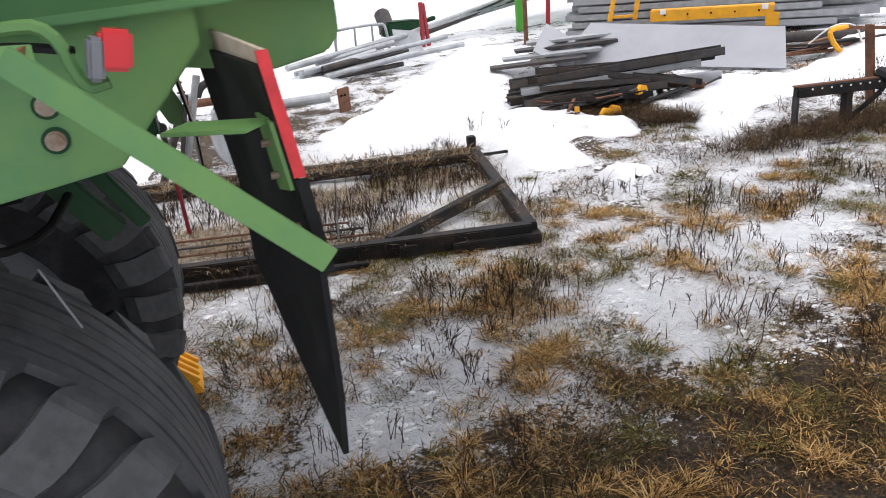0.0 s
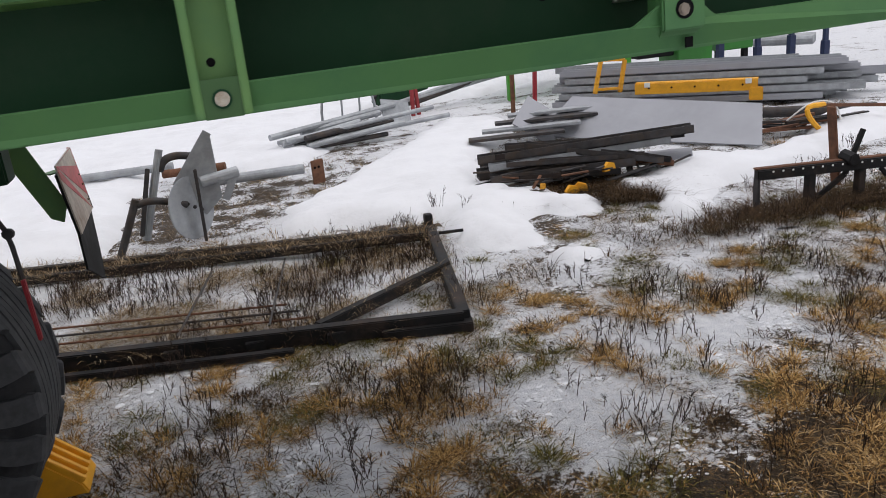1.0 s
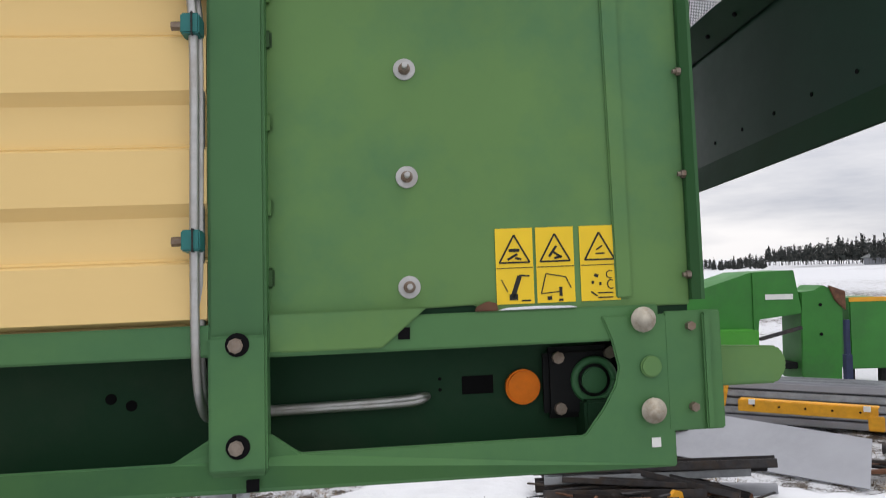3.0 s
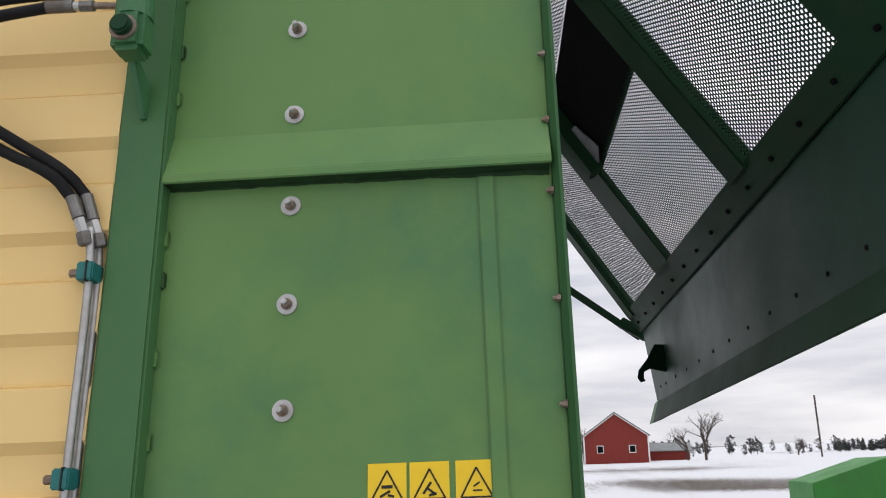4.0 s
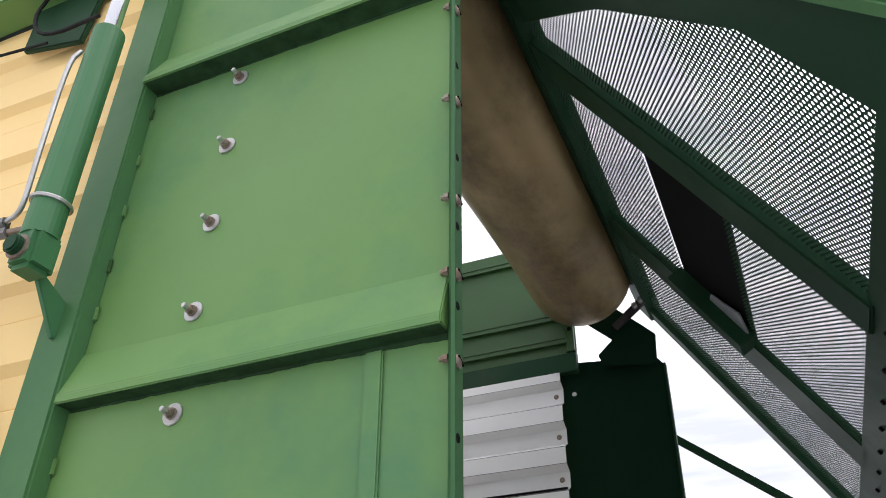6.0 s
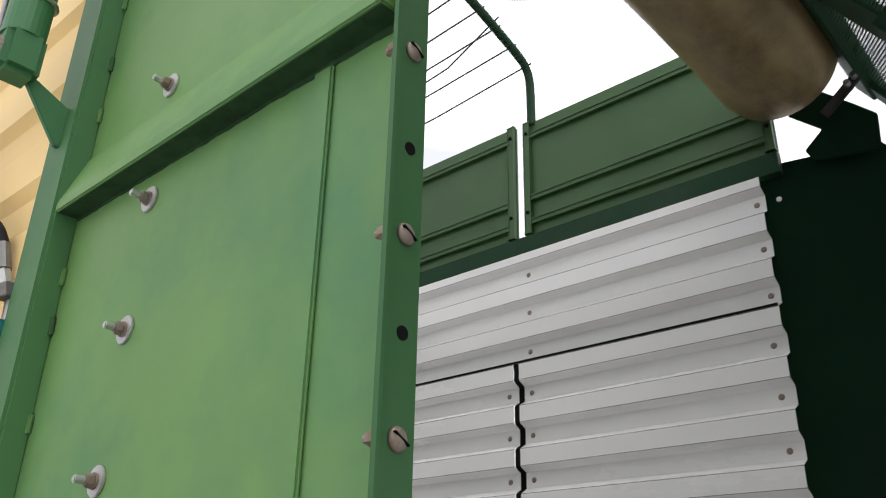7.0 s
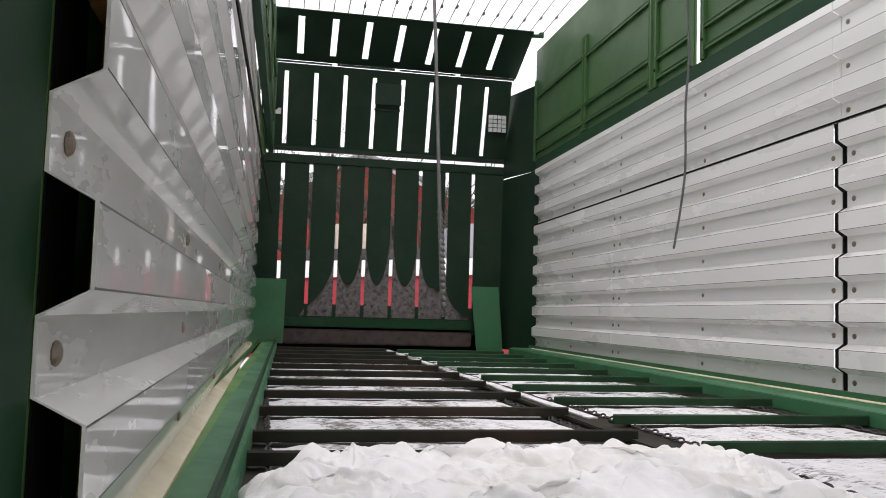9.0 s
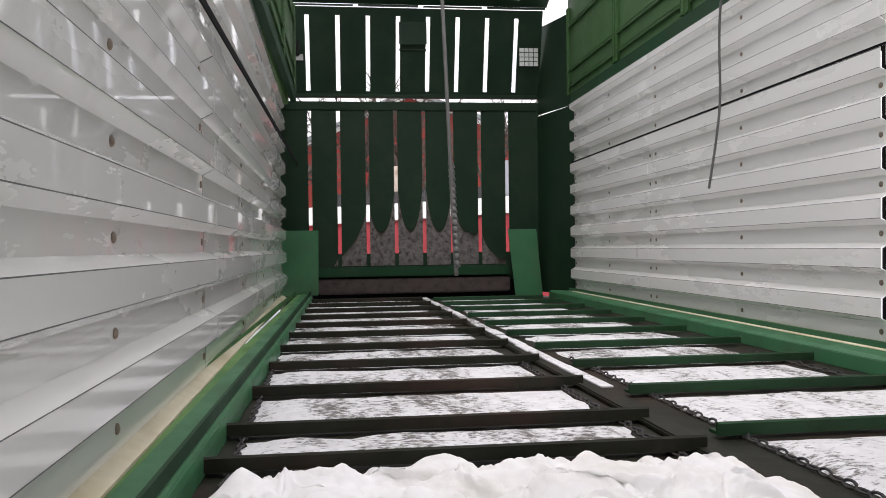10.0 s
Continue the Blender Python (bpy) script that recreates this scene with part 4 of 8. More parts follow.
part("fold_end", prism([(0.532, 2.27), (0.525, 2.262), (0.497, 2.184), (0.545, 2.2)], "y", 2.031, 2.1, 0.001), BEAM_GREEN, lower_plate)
for k in range(14):
    y = 0.05 + k * 0.165
    p = gp(-0.04, y, -0.012)
    part("rivet", rod(p, p - gate_n * 0.006, 0.006, sides=8), BLACK, gate)
    p = lo_top.lerp(lo_bot, 0.72) + Vector((0, min(y, 1.96) + 0.05, 0))
    part("rivet", rod(p - n_lo * 0.002, p + n_lo * 0.01, 0.005, sides=8), BLACK, gate)
# perforated sheets
PITCH = 0.0112


def perforated(s0, s1, y0, y1, cut=None):
    """A steel sheet with rows of staggered round holes."""
    verts, faces = [], []
    step = PITCH * 0.8660254
    outer_r, inner_r = PITCH / 1.7320508, PITCH * 0.36
    rows, cols = int((y1 - y0) / step) + 2, int((s1 - s0) / PITCH) + 2
    for i in range(rows):
        y = y0 + i * step
        for j in range(cols):
            s = s0 + (j + 0.5 * (i % 2)) * PITCH
            if s > s1 + 0.006 or y > y1 + 0.006 or (cut and not cut(s, y)):
                continue
            b = len(verts)
            for r in (outer_r, inner_r):
                for k in range(6):
                    a = math.pi / 6 + k * math.pi / 3
                    verts.append(gp(s + r * math.cos(a), y + r * math.sin(a)))
            for k in range(6):
                a = math.pi / 6 + k * math.pi / 3
                verts.append(gp(s + inner_r * math.cos(a), y + inner_r * math.sin(a), -0.0006))
            for k in range(6):
                j2 = (k + 1) % 6
                faces.append((b + k, b + j2, b + 6 + j2, b + 6 + k))
                faces.append((b + 6 + k, b + 6 + j2, b + 12 + j2, b + 12 + k))
    return tagged(raw("perforated_sheet", verts, faces, GREEN_DARK, gate, "dark perforated steel sheet"), kind="stuff")


perforated(0.0, S_TOP, 0.14, 0.655, lambda s, y: y > 0.142 + max(0.0, (s - 0.24) * 0.42))
perforated(0.012, 0.393, 0.762, 1.46)
perforated(0.68, S_TOP, 0.762, 1.46)
perforated(0.028, S_TOP, 1.64, 2.18)
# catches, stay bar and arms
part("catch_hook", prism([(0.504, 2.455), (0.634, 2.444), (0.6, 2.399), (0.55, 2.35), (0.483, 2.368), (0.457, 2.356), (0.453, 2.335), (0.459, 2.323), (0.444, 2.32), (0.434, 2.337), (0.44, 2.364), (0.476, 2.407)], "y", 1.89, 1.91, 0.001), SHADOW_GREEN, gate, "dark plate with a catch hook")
part("stay_bar", bar((-0.12, 2.38, 3.095), (0.54, 2.34, 2.565), 0.03, 0.012, (0, 1, 0), 0.002), GREEN_DARK, gate)
part("stay_end", bar((0.46, 2.335, 2.635), (0.56, Y_FAR + 0.03, 2.56), 0.045, 0.03, (0, 1, 0), 0.004), GREEN_DARK, gate)
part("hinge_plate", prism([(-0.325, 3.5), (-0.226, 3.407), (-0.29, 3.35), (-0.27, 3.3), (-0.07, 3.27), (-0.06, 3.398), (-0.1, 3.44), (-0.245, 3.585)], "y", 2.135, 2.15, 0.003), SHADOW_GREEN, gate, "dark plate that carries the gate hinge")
part("hinge_arm", bar((-0.28, 2.1, 3.60), (-0.1, 1.98, 3.74), 0.04, 0.02, (0, 1, 0), 0.003), DARK_IRON, gate)
arm = part("hinge_arm", bar((-0.21, 2.13, 3.45), (-0.085, 2.1, 3.53), 0.035, 0.012, (0, 1, 0), 0.002), DARK_IRON, gate, "dark flat arm of the gate hinge")
for f in (0.75, 0.95):
    p = Vector((-0.21, 2.13, 3.45)).lerp(Vector((-0.085, 2.1, 3.53)), f)
    part("bolt", rod(p + Vector((0, -0.03, 0)), p + Vector((0, 0.02, 0)), 0.011, sides=6, bevel=0.001), STEEL, arm)
# bent brown guard sheet under the hinge
bm = bmesh.new()
rings = []
N_Y, N_A = 40, 28
for i in range(N_Y + 1):
    y = 0.1 + (2.08 - 0.1) * i / N_Y
    end = min(1.0, (2.08 - y) / 0.1)
    shrink = 0.72 + 0.28 * math.sqrt(max(0.0, 1 - (1 - end) ** 2))
    ring = []
    for k in range(N_A + 1):
        a = radians(150 + 230 * k / N_A)
        r = 0.2 * shrink * (1 + 0.02 * noise.noise(Vector((a * 1.5, y * 3, 1.3))))
        ring.append(bm.verts.new((-0.298 + r * math.cos(a), y, 3.625 + r * math.sin(a))))
    rings.append(ring)
for a, b in zip(rings, rings[1:]):
    for k in range(N_A):
        bm.faces.new((a[k], a[k + 1], b[k + 1], b[k]))
for ring in (rings[0], rings[-1]):
    bm.faces.new(ring)
part("guard_sheet", bm, BRONZE, gate, "bent brown weathered guard sheet", smooth=True)
part("guard_edge", bar((-0.115, 0.1, 3.69), (-0.135, 2.08, 3.69), 0.035, 0.05, (0, 0, 1), 0.004), DARK_IRON, gate)

# ---- roof bows and wires ----
def bow(x):
    pts = [(x, 2.13, 3.9), (x, 2.13, 4.14), (x, 2.1, 4.2), (x, 2.04, 4.235), (x, 1.6, 4.36), (x, 1.07, 4.44), (x, 0.54, 4.36), (x, 0.1, 4.235), (x, 0.04, 4.2), (x, 0.0, 4.14), (x, 0.0, 3.9)]
    part("roof_bow", tube(pts, 0.02, 10), GREEN_DARK, wagon, "bent green roof bow", smooth=True)


def bow_z(y):
    return 4.22 + 0.2 * (1 - ((y - 1.07) / 1.07) ** 2)


bow(-1.38)
bow(-3.33)
rail_y = [-0.02 + 2.16 * k / 19 for k in range(20)]
part("wire_rail", rod((-6.05, -0.06, 4.41), (-6.05, 2.16, 4.41), 0.016, sides=10), GREEN_DARK, wagon)
for y in rail_y:
    sag = random.uniform(0.0, 0.05)
    part("roof_wire", tube([(-6.05, y, 4.42), (-4.7, y, 4.43 + 0.08 - sag), (-3.33, y, bow_z(y) + 0.025), (-2.3, y, bow_z(y) - sag), (-1.38, y, bow_z(y) + 0.025)], 0.004, 5), WIRE, wagon)
    for k in range(3):
        x = -5.75 + k * 0.55 + random.uniform(-0.1, 0.1)
        part("wire_knot", rod((x, y, 4.425 + 0.02 * k), (x + 0.03, y, 4.427 + 0.02 * k), 0.011, sides=6), WIRE, wagon)
    part("wire_hook", box(-6.07, -6.03, y - 0.02, y + 0.02, 4.40, 4.44, 0.003), GREEN_DARK, wagon)
part("slack_wire", tube([(-3.33, 2.1, 4.3), (-2.9, 2.06, 4.12), (-2.3, 1.9, 4.3), (-1.6, 1.7, 4.5)], 0.0045, 6), WIRE, wagon)
part("slack_wire", tube([(-1.38, 1.9, 4.36), (-1.9, 1.95, 4.2), (-2.6, 1.8, 4.45)], 0.004, 6), WIRE, wagon)
for k in range(5):
    y = 0.7 + 0.25 * k
    part("slack_wire", tube([(-1.38, y, bow_z(y) + 0.02), (-1.1, y + 0.1, bow_z(y) - 0.03 - 0.03 * k), (-0.8, y + 0.3, bow_z(y) + 0.05)], 0.0035, 5), WIRE, wagon)

# ---- front wall ----
FX = LEN
slot_y = [0.095 + 0.233 * k for k in range(8)]
front = new("front_wall")
front.parent = wagon
tagged(front, "slatted green front wall stained with mud at its foot")


def slats(y0, y1, z0, z1, slots, slot_z0, slot_z1, width, place, name="front_slat"):
    """Upright slats between slots, with closed strips above and below the slots; place(y, u, h) sets a point, u up the wall."""
    def slab(ya, yb, ua, ub):
        bm = box(0, 1, 0, 1, 0, 1)
        for v in bm.verts:
            v.co = place(ya + v.co.y * (yb - ya), ua + v.co.z * (ub - ua), v.co.x * 0.006)
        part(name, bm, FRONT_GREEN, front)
    edges = [y0] + [e for s in slots for e in (s - width / 2, s + width / 2)] + [y1]
    for a, b in zip(edges[::2], edges[1::2]):
        slab(a, b, slot_z0, slot_z1)
    if slot_z0 > z0 + 0.01:
        slab(y0, y1, z0, slot_z0)
    if z1 > slot_z1 + 0.01:
        slab(y0, y1, slot_z1, z1)


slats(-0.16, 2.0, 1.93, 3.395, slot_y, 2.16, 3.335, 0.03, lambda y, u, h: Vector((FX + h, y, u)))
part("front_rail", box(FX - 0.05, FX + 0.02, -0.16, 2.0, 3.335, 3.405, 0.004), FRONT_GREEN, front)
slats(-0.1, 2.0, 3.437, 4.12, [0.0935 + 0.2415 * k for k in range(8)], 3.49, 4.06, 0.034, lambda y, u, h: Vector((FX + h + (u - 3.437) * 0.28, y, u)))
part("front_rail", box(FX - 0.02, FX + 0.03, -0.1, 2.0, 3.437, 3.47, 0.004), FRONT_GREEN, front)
top_d = Vector((0.52, 0, 0.235))
top_n = Vector((0.41, 0, -0.91))
slats(0.0, 2.07, 0.0, 1.0, [0.235 + 0.262 * k for k in range(7)], 0.14, 0.88, 0.05, lambda y, u, h: Vector((FX + 0.2, y - 0.04, 4.15)) + top_d * u + top_n * h)
for k in range(4):
    part("hinge_strip", box(FX + 0.18, FX + 0.205, -0.02 + 0.52 * k, 0.46 + 0.52 * k, 4.13, 4.14 + 0.004 * (k % 2), 0.002), FRONT_GREEN, front)
# mud on the lower slats, drawn up beside the slots
mud_top = (2.1, 2.2, 2.75, 3.1, 3.15, 2.95, 2.45, 2.1)
for k in range(7):
    ya, yb = slot_y[k] + 0.0155, slot_y[k + 1] - 0.0155
    YY, ZZ = np.meshgrid(np.linspace(ya, yb, 30), np.linspace(2.06, 3.3, 110))
    foot = 2.33 - 0.3 * np.clip((0.5 - YY) / 0.25, 0, 1) - 0.22 * np.clip((YY - 1.4) / 0.25, 0, 1)
    level = np.maximum(*[foot + (mud_top[j] - foot) * np.exp(-(np.abs(YY - slot_y[j]) - 0.0155) / 0.036) for j in (k, k + 1)])
    wob = np.array([noise.noise(Vector((y * 14, z * 6, 0.7))) for y, z in zip(YY.ravel(), ZZ.ravel())]).reshape(YY.shape)
    film = np.clip(0.4 + (level - ZZ + 0.05 * wob) / 0.2, 0, 1)
    film = np.minimum(film, np.clip((level - foot) / 0.1 + (foot - ZZ) / 0.05, 0, 1) + 0.6 * (ZZ < foot))
    use = film > 0.01
    num = -np.ones(YY.shape, int)
    num[use] = np.arange(use.sum())
    quads = np.stack([num[:-1, :-1], num[:-1, 1:], num[1:, 1:], num[1:, :-1]], -1).reshape(-1, 4)
    quads = quads[(quads >= 0).all(1)]
    stain = raw("mud_stain", np.stack([np.full(use.sum(), FX + 0.0068), YY[use], ZZ[use]], -1).tolist(), quads.tolist(), MUD_FILM, front, "grey-brown dried mud drawn up beside a slot", True)
    coat = stain.data.color_attributes.new("mud", "FLOAT_COLOR", "POINT")
    tint = np.ones((int(use.sum()), 4), np.float32)
    tint[:, :3] = film[use][:, None]
    coat.data.foreach_set("color", tint.ravel())
part("front_beam", box(FX + 0.02, FX + 0.09, 0.15, 1.72, 1.972, 2.05, 0.006), GREEN_DARK, front)
# black sheets added to close and darken the gaps at the wall's foot
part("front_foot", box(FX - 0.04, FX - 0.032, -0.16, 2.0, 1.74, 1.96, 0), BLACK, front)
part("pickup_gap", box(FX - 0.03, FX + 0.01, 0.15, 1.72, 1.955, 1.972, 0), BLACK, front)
part("pickup_beam", box(FX + 0.01, FX + 0.08, 0.15, 1.73, 1.83, 1.955, 0.01), MUD, front, "muddy lower cross beam")
# ladder frame and openings in the middle panel
part("ladder_step", box(FX + 0.11, FX + 0.13, slot_y[3] + 0.03, slot_y[4] + 0.02, 3.80, 3.815, 0.002), FRONT_GREEN, front)
part("ladder_plate", box(FX + 0.165, FX + 0.173, slot_y[3] + 0.03, slot_y[4] + 0.02, 3.84, 4.02, 0.002), FRONT_GREEN, front)
# white plate stands for the bright sky seen through the grid
win = part("grid_window", box(FX + 0.126, FX + 0.130, 1.817, 1.972, 3.687, 3.833, 0), WHITE_TRIM, front, "small grid window, its bright sky painted white")
for k in range(1, 4):
    part("grid_bar", box(FX + 0.130, FX + 0.134, 1.817 + 0.0388 * k - 0.002, 1.817 + 0.0388 * k + 0.002, 3.687, 3.833), GREEN_DARK, win)
    part("grid_bar", box(FX + 0.130, FX + 0.134, 1.817, 1.972, 3.687 + 0.0365 * k - 0.002, 3.687 + 0.0365 * k + 0.002), GREEN_DARK, win)
part("grid_window", box(FX + 0.122, FX + 0.126, -0.085, 0.06, 3.71, 3.76, 0), WHITE_TRIM, front)
lampbox = part("work_lamp", box(FX + 0.13, FX + 0.2, -0.07, 0.035, 3.74, 3.85, 0.008), BLACK_RUBBER, front, "black square work lamp")
# angled corner plates
for near in (True, False):
    y_s, y_f = (-0.095, -0.165) if near else (W_IN, 1.99)
    bm = prism([(-6.0, y_s), (FX + 0.01, y_f), (FX + 0.01, y_f + (-0.006 if near else 0.006)), (-6.0, y_s + (-0.006 if near else 0.006))], "z", 1.82, 3.29, 0)
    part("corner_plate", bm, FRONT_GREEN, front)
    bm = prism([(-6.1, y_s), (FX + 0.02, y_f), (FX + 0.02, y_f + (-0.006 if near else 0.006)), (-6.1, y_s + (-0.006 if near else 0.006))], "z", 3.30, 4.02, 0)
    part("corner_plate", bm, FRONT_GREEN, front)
part("foot_plate", prism([(-0.17, 1.836), (0.155, 1.836), (0.162, 2.352), (-0.17, 2.352)], "x", -6.42, -6.41, 0.001), LEDGE_GREEN, front)
part("foot_plate", prism([(1.751, 1.80), (1.978, 1.80), (1.927, 2.344), (1.691, 2.344)], "x", -6.42, -6.41, 0.001), LEDGE_GREEN, front)

# ---- chain floor ----
part("floor_deck", box(LEN, -0.1, 0.1, W_IN - 0.02, 1.74, 1.78, 0), SLAT_PAINT, wagon, "worn steel floor deck")
part("floor_ledge", prism([(0.03, 1.8445), (0.03, 1.851), (0.094, 1.846), (0.106, 1.836), (0.11, 1.82), (0.11, 1.781), (0.1, 1.781), (0.1, 1.8445)], "x", -6.4, -0.12, 0.002), LEDGE_GREEN, wagon, "rounded green floor ledge")
part("floor_ledge", prism([(W_IN - 0.025, 1.874), (W_IN - 0.025, 1.85), (W_IN - 0.09, 1.842), (W_IN - 0.105, 1.83), (W_IN - 0.11, 1.781), (W_IN - 0.021, 1.781), (W_IN - 0.021, 1.874)], "x", -6.4, -0.12, 0.002), LEDGE_GREEN, wagon, "rounded green floor ledge")
part("middle_rail", box(-6.4, -0.12, 1.1, 1.165, 1.781, 1.796, 0.004), SLAT_PAINT, wagon)
for k in range(21):
    xa = -2.2 - 0.2 * k
    part("rail_snow", box(xa - random.uniform(0.17, 0.215), xa, 1.105 + random.uniform(0, 0.012), 1.16 - random.uniform(0, 0.012), 1.7962, 1.8 + 0.004 * random.random(), 0.0015), BOARD_SNOW, wagon)
slat_x = {SLAT_PAINT: [-0.62, -1.08, -1.54] + [-1.83 - 0.487 * k for k in range(10)], SLAT_GREEN: [-0.6, -1.03, -1.645] + [-2.145 - 0.5 * k for k in range(9)]}
for y0, y1, mat in ((0.105, 1.095, SLAT_PAINT), (1.172, 2.04, SLAT_GREEN)):
    for k, (x, x_next) in enumerate(zip(slat_x[mat], slat_x[mat][1:] + [-6.4])):
        pitch = x - x_next
        slat = part("floor_slat", prism([(x - 0.022, 1.79), (x + 0.02, 1.79), (x + 0.02, 1.816), (x + 0.015, 1.82), (x + 0.008, 1.817), (x + 0.008, 1.798), (x - 0.022, 1.798)], "y", y0, y1), mat, wagon, "transverse floor slat of the scraper chain")
        snow_w = (y0 + 0.055, y1 - 0.075) if mat is SLAT_PAINT else (y0 + 0.07, y1 - 0.13)
        nx, ny = 7, 16
        bm = bmesh.new()
        xa, xb = x - 0.03, x - pitch + 0.05
        grid = []
        for i in range(nx):
            row = []
            for j in range(ny):
                fx, fy = i / (nx - 1), j / (ny - 1)
                e = min(fx, 1 - fx) * 6 * min(1, min(fy, 1 - fy) * 14)
                xx = xa + (xb - xa) * fx + 0.012 * noise.noise(Vector((k * 3.1, fy * 9, fx * 3)))
                yy = snow_w[0] + (snow_w[1] - snow_w[0]) * fy + 0.02 * noise.noise(Vector((fx * 5, k * 2.3, fy * 2)))
                row.append(bm.verts.new((xx, yy, 1.7815 + 0.016 * min(1.0, e) * (0.8 + 0.5 * noise.noise(Vector((xx * 9, yy * 9, 0)))))))
            grid.append(row)
        for i in range(nx - 1):
            for j in range(ny - 1):
                bm.faces.new((grid[i][j], grid[i][j + 1], grid[i + 1][j + 1], grid[i + 1][j]))
        part("snow_dusting", bm, BOARD_SNOW, slat, "dirty snow lying between the slats", smooth=True)
# scraper chains
link = None
for yc in (0.155, 1.03, 1.235, 1.95):
    for k in range(72):
        x = -0.3 - k * 0.036
        if link is None:
            bm = tube([(0.017 * math.cos(a), 0.007 * math.sin(a), 0) for a in (2 * math.pi * i / 10 for i in range(11))], 0.003, 6, rounds=0)
            me = bpy.data.meshes.new("chain_link")
            bm.to_mesh(me)
            bm.free()
            me.materials.append(DARK_IRON)
            link = me
        ob = new("chain_link", link)
        ob.parent = wagon
        ob.matrix_basis = pose(x, yc, 1.7855, 90 * (k % 2), 0, 0) if k % 2 == 0 else pose(x, yc, 1.787, 50, 0, 0)

# ---- wheels, axle gear and mudguard ----
def wheel(xc, yc, r, w, name, label):
    """A wide lugged tyre on a dished rim."""
    hub_e = new(name)
    hub_e.parent = wagon
    tagged(hub_e, label)
    prof = [(-w / 2, r * 0.56), (-w / 2 - 0.012, r * 0.66), (-w / 2 - 0.016, r * 0.8), (-w / 2 + 0.008, r * 0.9), (-w / 2 + 0.035, r * 0.965), (-w / 4, r * 0.988), (0, r * 0.992), (w / 4, r * 0.988), (w / 2 - 0.035, r * 0.965), (w / 2 - 0.008, r * 0.9), (w / 2 + 0.016, r * 0.8), (w / 2 + 0.012, r * 0.66), (w / 2, r * 0.56)]
    bm = bmesh.new()
    seg, rings = 96, []
    for k in range(seg):
        a = 2 * math.pi * k / seg
        rings.append([bm.verts.new((xc + pr * math.cos(a), yc + py, r + pr * math.sin(a))) for py, pr in prof])
    for k in range(seg):
        a, b = rings[k], rings[(k + 1) % seg]
        for i in range(len(prof) - 1):
            bm.faces.new((a[i], a[i + 1], b[i + 1], b[i]))
    tyre = part("tyre", bm, RUBBER, hub_e, "dusty black ribbed tyre", smooth=True)
    # circumferential ribs
    ribs = bmesh.new()
    for yy in (-0.27, -0.18, -0.09, 0.0, 0.09, 0.18, 0.27):
        own = []
        for k in range(seg):
            a = 2 * math.pi * k / seg
            wob = 0.004 * math.sin(k * 0.785 + yy * 20)
            row = []
            for dy, dr in ((-0.042, -0.012), (-0.036, 0.012), (0.036, 0.012), (0.042, -0.012)):
                pr = r * (0.992 - 0.09 * max(0.0, abs(yy + dy) - 0.2) ** 1.3) + dr
                row.append(ribs.verts.new((xc + pr * math.cos(a), yc + (yy + dy) * w + wob, r + pr * math.sin(a))))
            own.append(row)
        for k in range(seg):
            a, b = own[k], own[(k + 1) % seg]
            for i in range(3):
                ribs.faces.new((a[i], a[i + 1], b[i + 1], b[i]))
    part("tread", ribs, LUG_RUBBER, tyre, smooth=False)
    # shoulder lugs
    for sd in (-1, 1):
        own = bmesh.new()
        rows = []
        for i in range(9):
            u = i / 8
            lat = 0.31 + 0.24 * u
            base = (1.0 - 0.09 * max(0.0, lat - 0.2) ** 1.3 if lat < 0.43 else 0.975 - (lat - 0.43) * 1.5) * r
            mid_a = 0.13 * u * u + 0.03 * math.sin(u * 5)
            half = 0.052 + 0.03 * u
            row = []
            for da, up in ((-half - 0.012, -0.02), (-half, 0.016), (half, 0.016), (half + 0.012, -0.02)):
                rr = base + up
                row.append(own.verts.new((rr * math.cos(mid_a + da), sd * (lat * w + (up + 0.02) * 0.5 * u), rr * math.sin(mid_a + da))))
            rows.append(row)
        for ra, rb in zip(rows, rows[1:]):
            for i in range(3):
                own.faces.new((ra[i], ra[i + 1], rb[i + 1], rb[i]))
        for row in (rows[0], rows[-1]):
            own.faces.new(row)
        bmesh.ops.recalc_face_normals(own, faces=own.faces)
        me = bpy.data.meshes.new("lug")
        own.to_mesh(me)
        own.free()
        me.materials.append(LUG_RUBBER)
        for k in range(26):
            ob = new("lug", me)
            ob.parent = tyre
            ob.matrix_basis = pose(xc, yc, r, 0, -360 * (k + 0.25 * sd) / 26, 0)
    rim = rod((xc, yc - w * 0.42, r), (xc, yc + w * 0.42, r), r * 0.57, sides=40, bevel=0.01)
    part("rim", rim, GREY_PLASTIC, hub_e)
    part("hub", rod((xc, yc - w * 0.5, r), (xc, yc - w * 0.3, r), r * 0.18, sides=20, bevel=0.01), GREY_PLASTIC, hub_e)


WR = 0.66
standing = set(wagon.children_recursive)
wheel(-2.57, 0.33, WR, 0.5, "wheel", "wide black farm tyre on a grey rim")
wheel(-2.65, 1.72, WR, 0.5, "wheel", "wide black farm tyre on a grey rim")
part("axle", box(-2.68, -2.52, 0.5, 1.6, 0.55, 0.69, 0.01), GREEN_DARK, wagon)
before = set(wagon.children_recursive)
part("axle_gusset", prism([(-2.25, 1.42), (-1.92, 1.46), (-1.79, 1.60), (-1.79, 1.664), (-2.6, 1.664), (-2.6, 1.5)], "y", 0.0, 0.012, 0.003), GREEN, wagon, "green axle bracket plate with two bolts")
for x, z in ((-1.99, 1.555), (-1.99, 1.51)):
    part("bolt", rod((x, 0.0, z), (x, -0.008, z), 0.013, sides=20, bevel=0.003), RUSTY_BOLT, wagon)
    part("bolt_ring", rod((x, 0.0005, z), (x, -0.003, z), 0.0175, sides=20), GREEN_DARK, wagon)
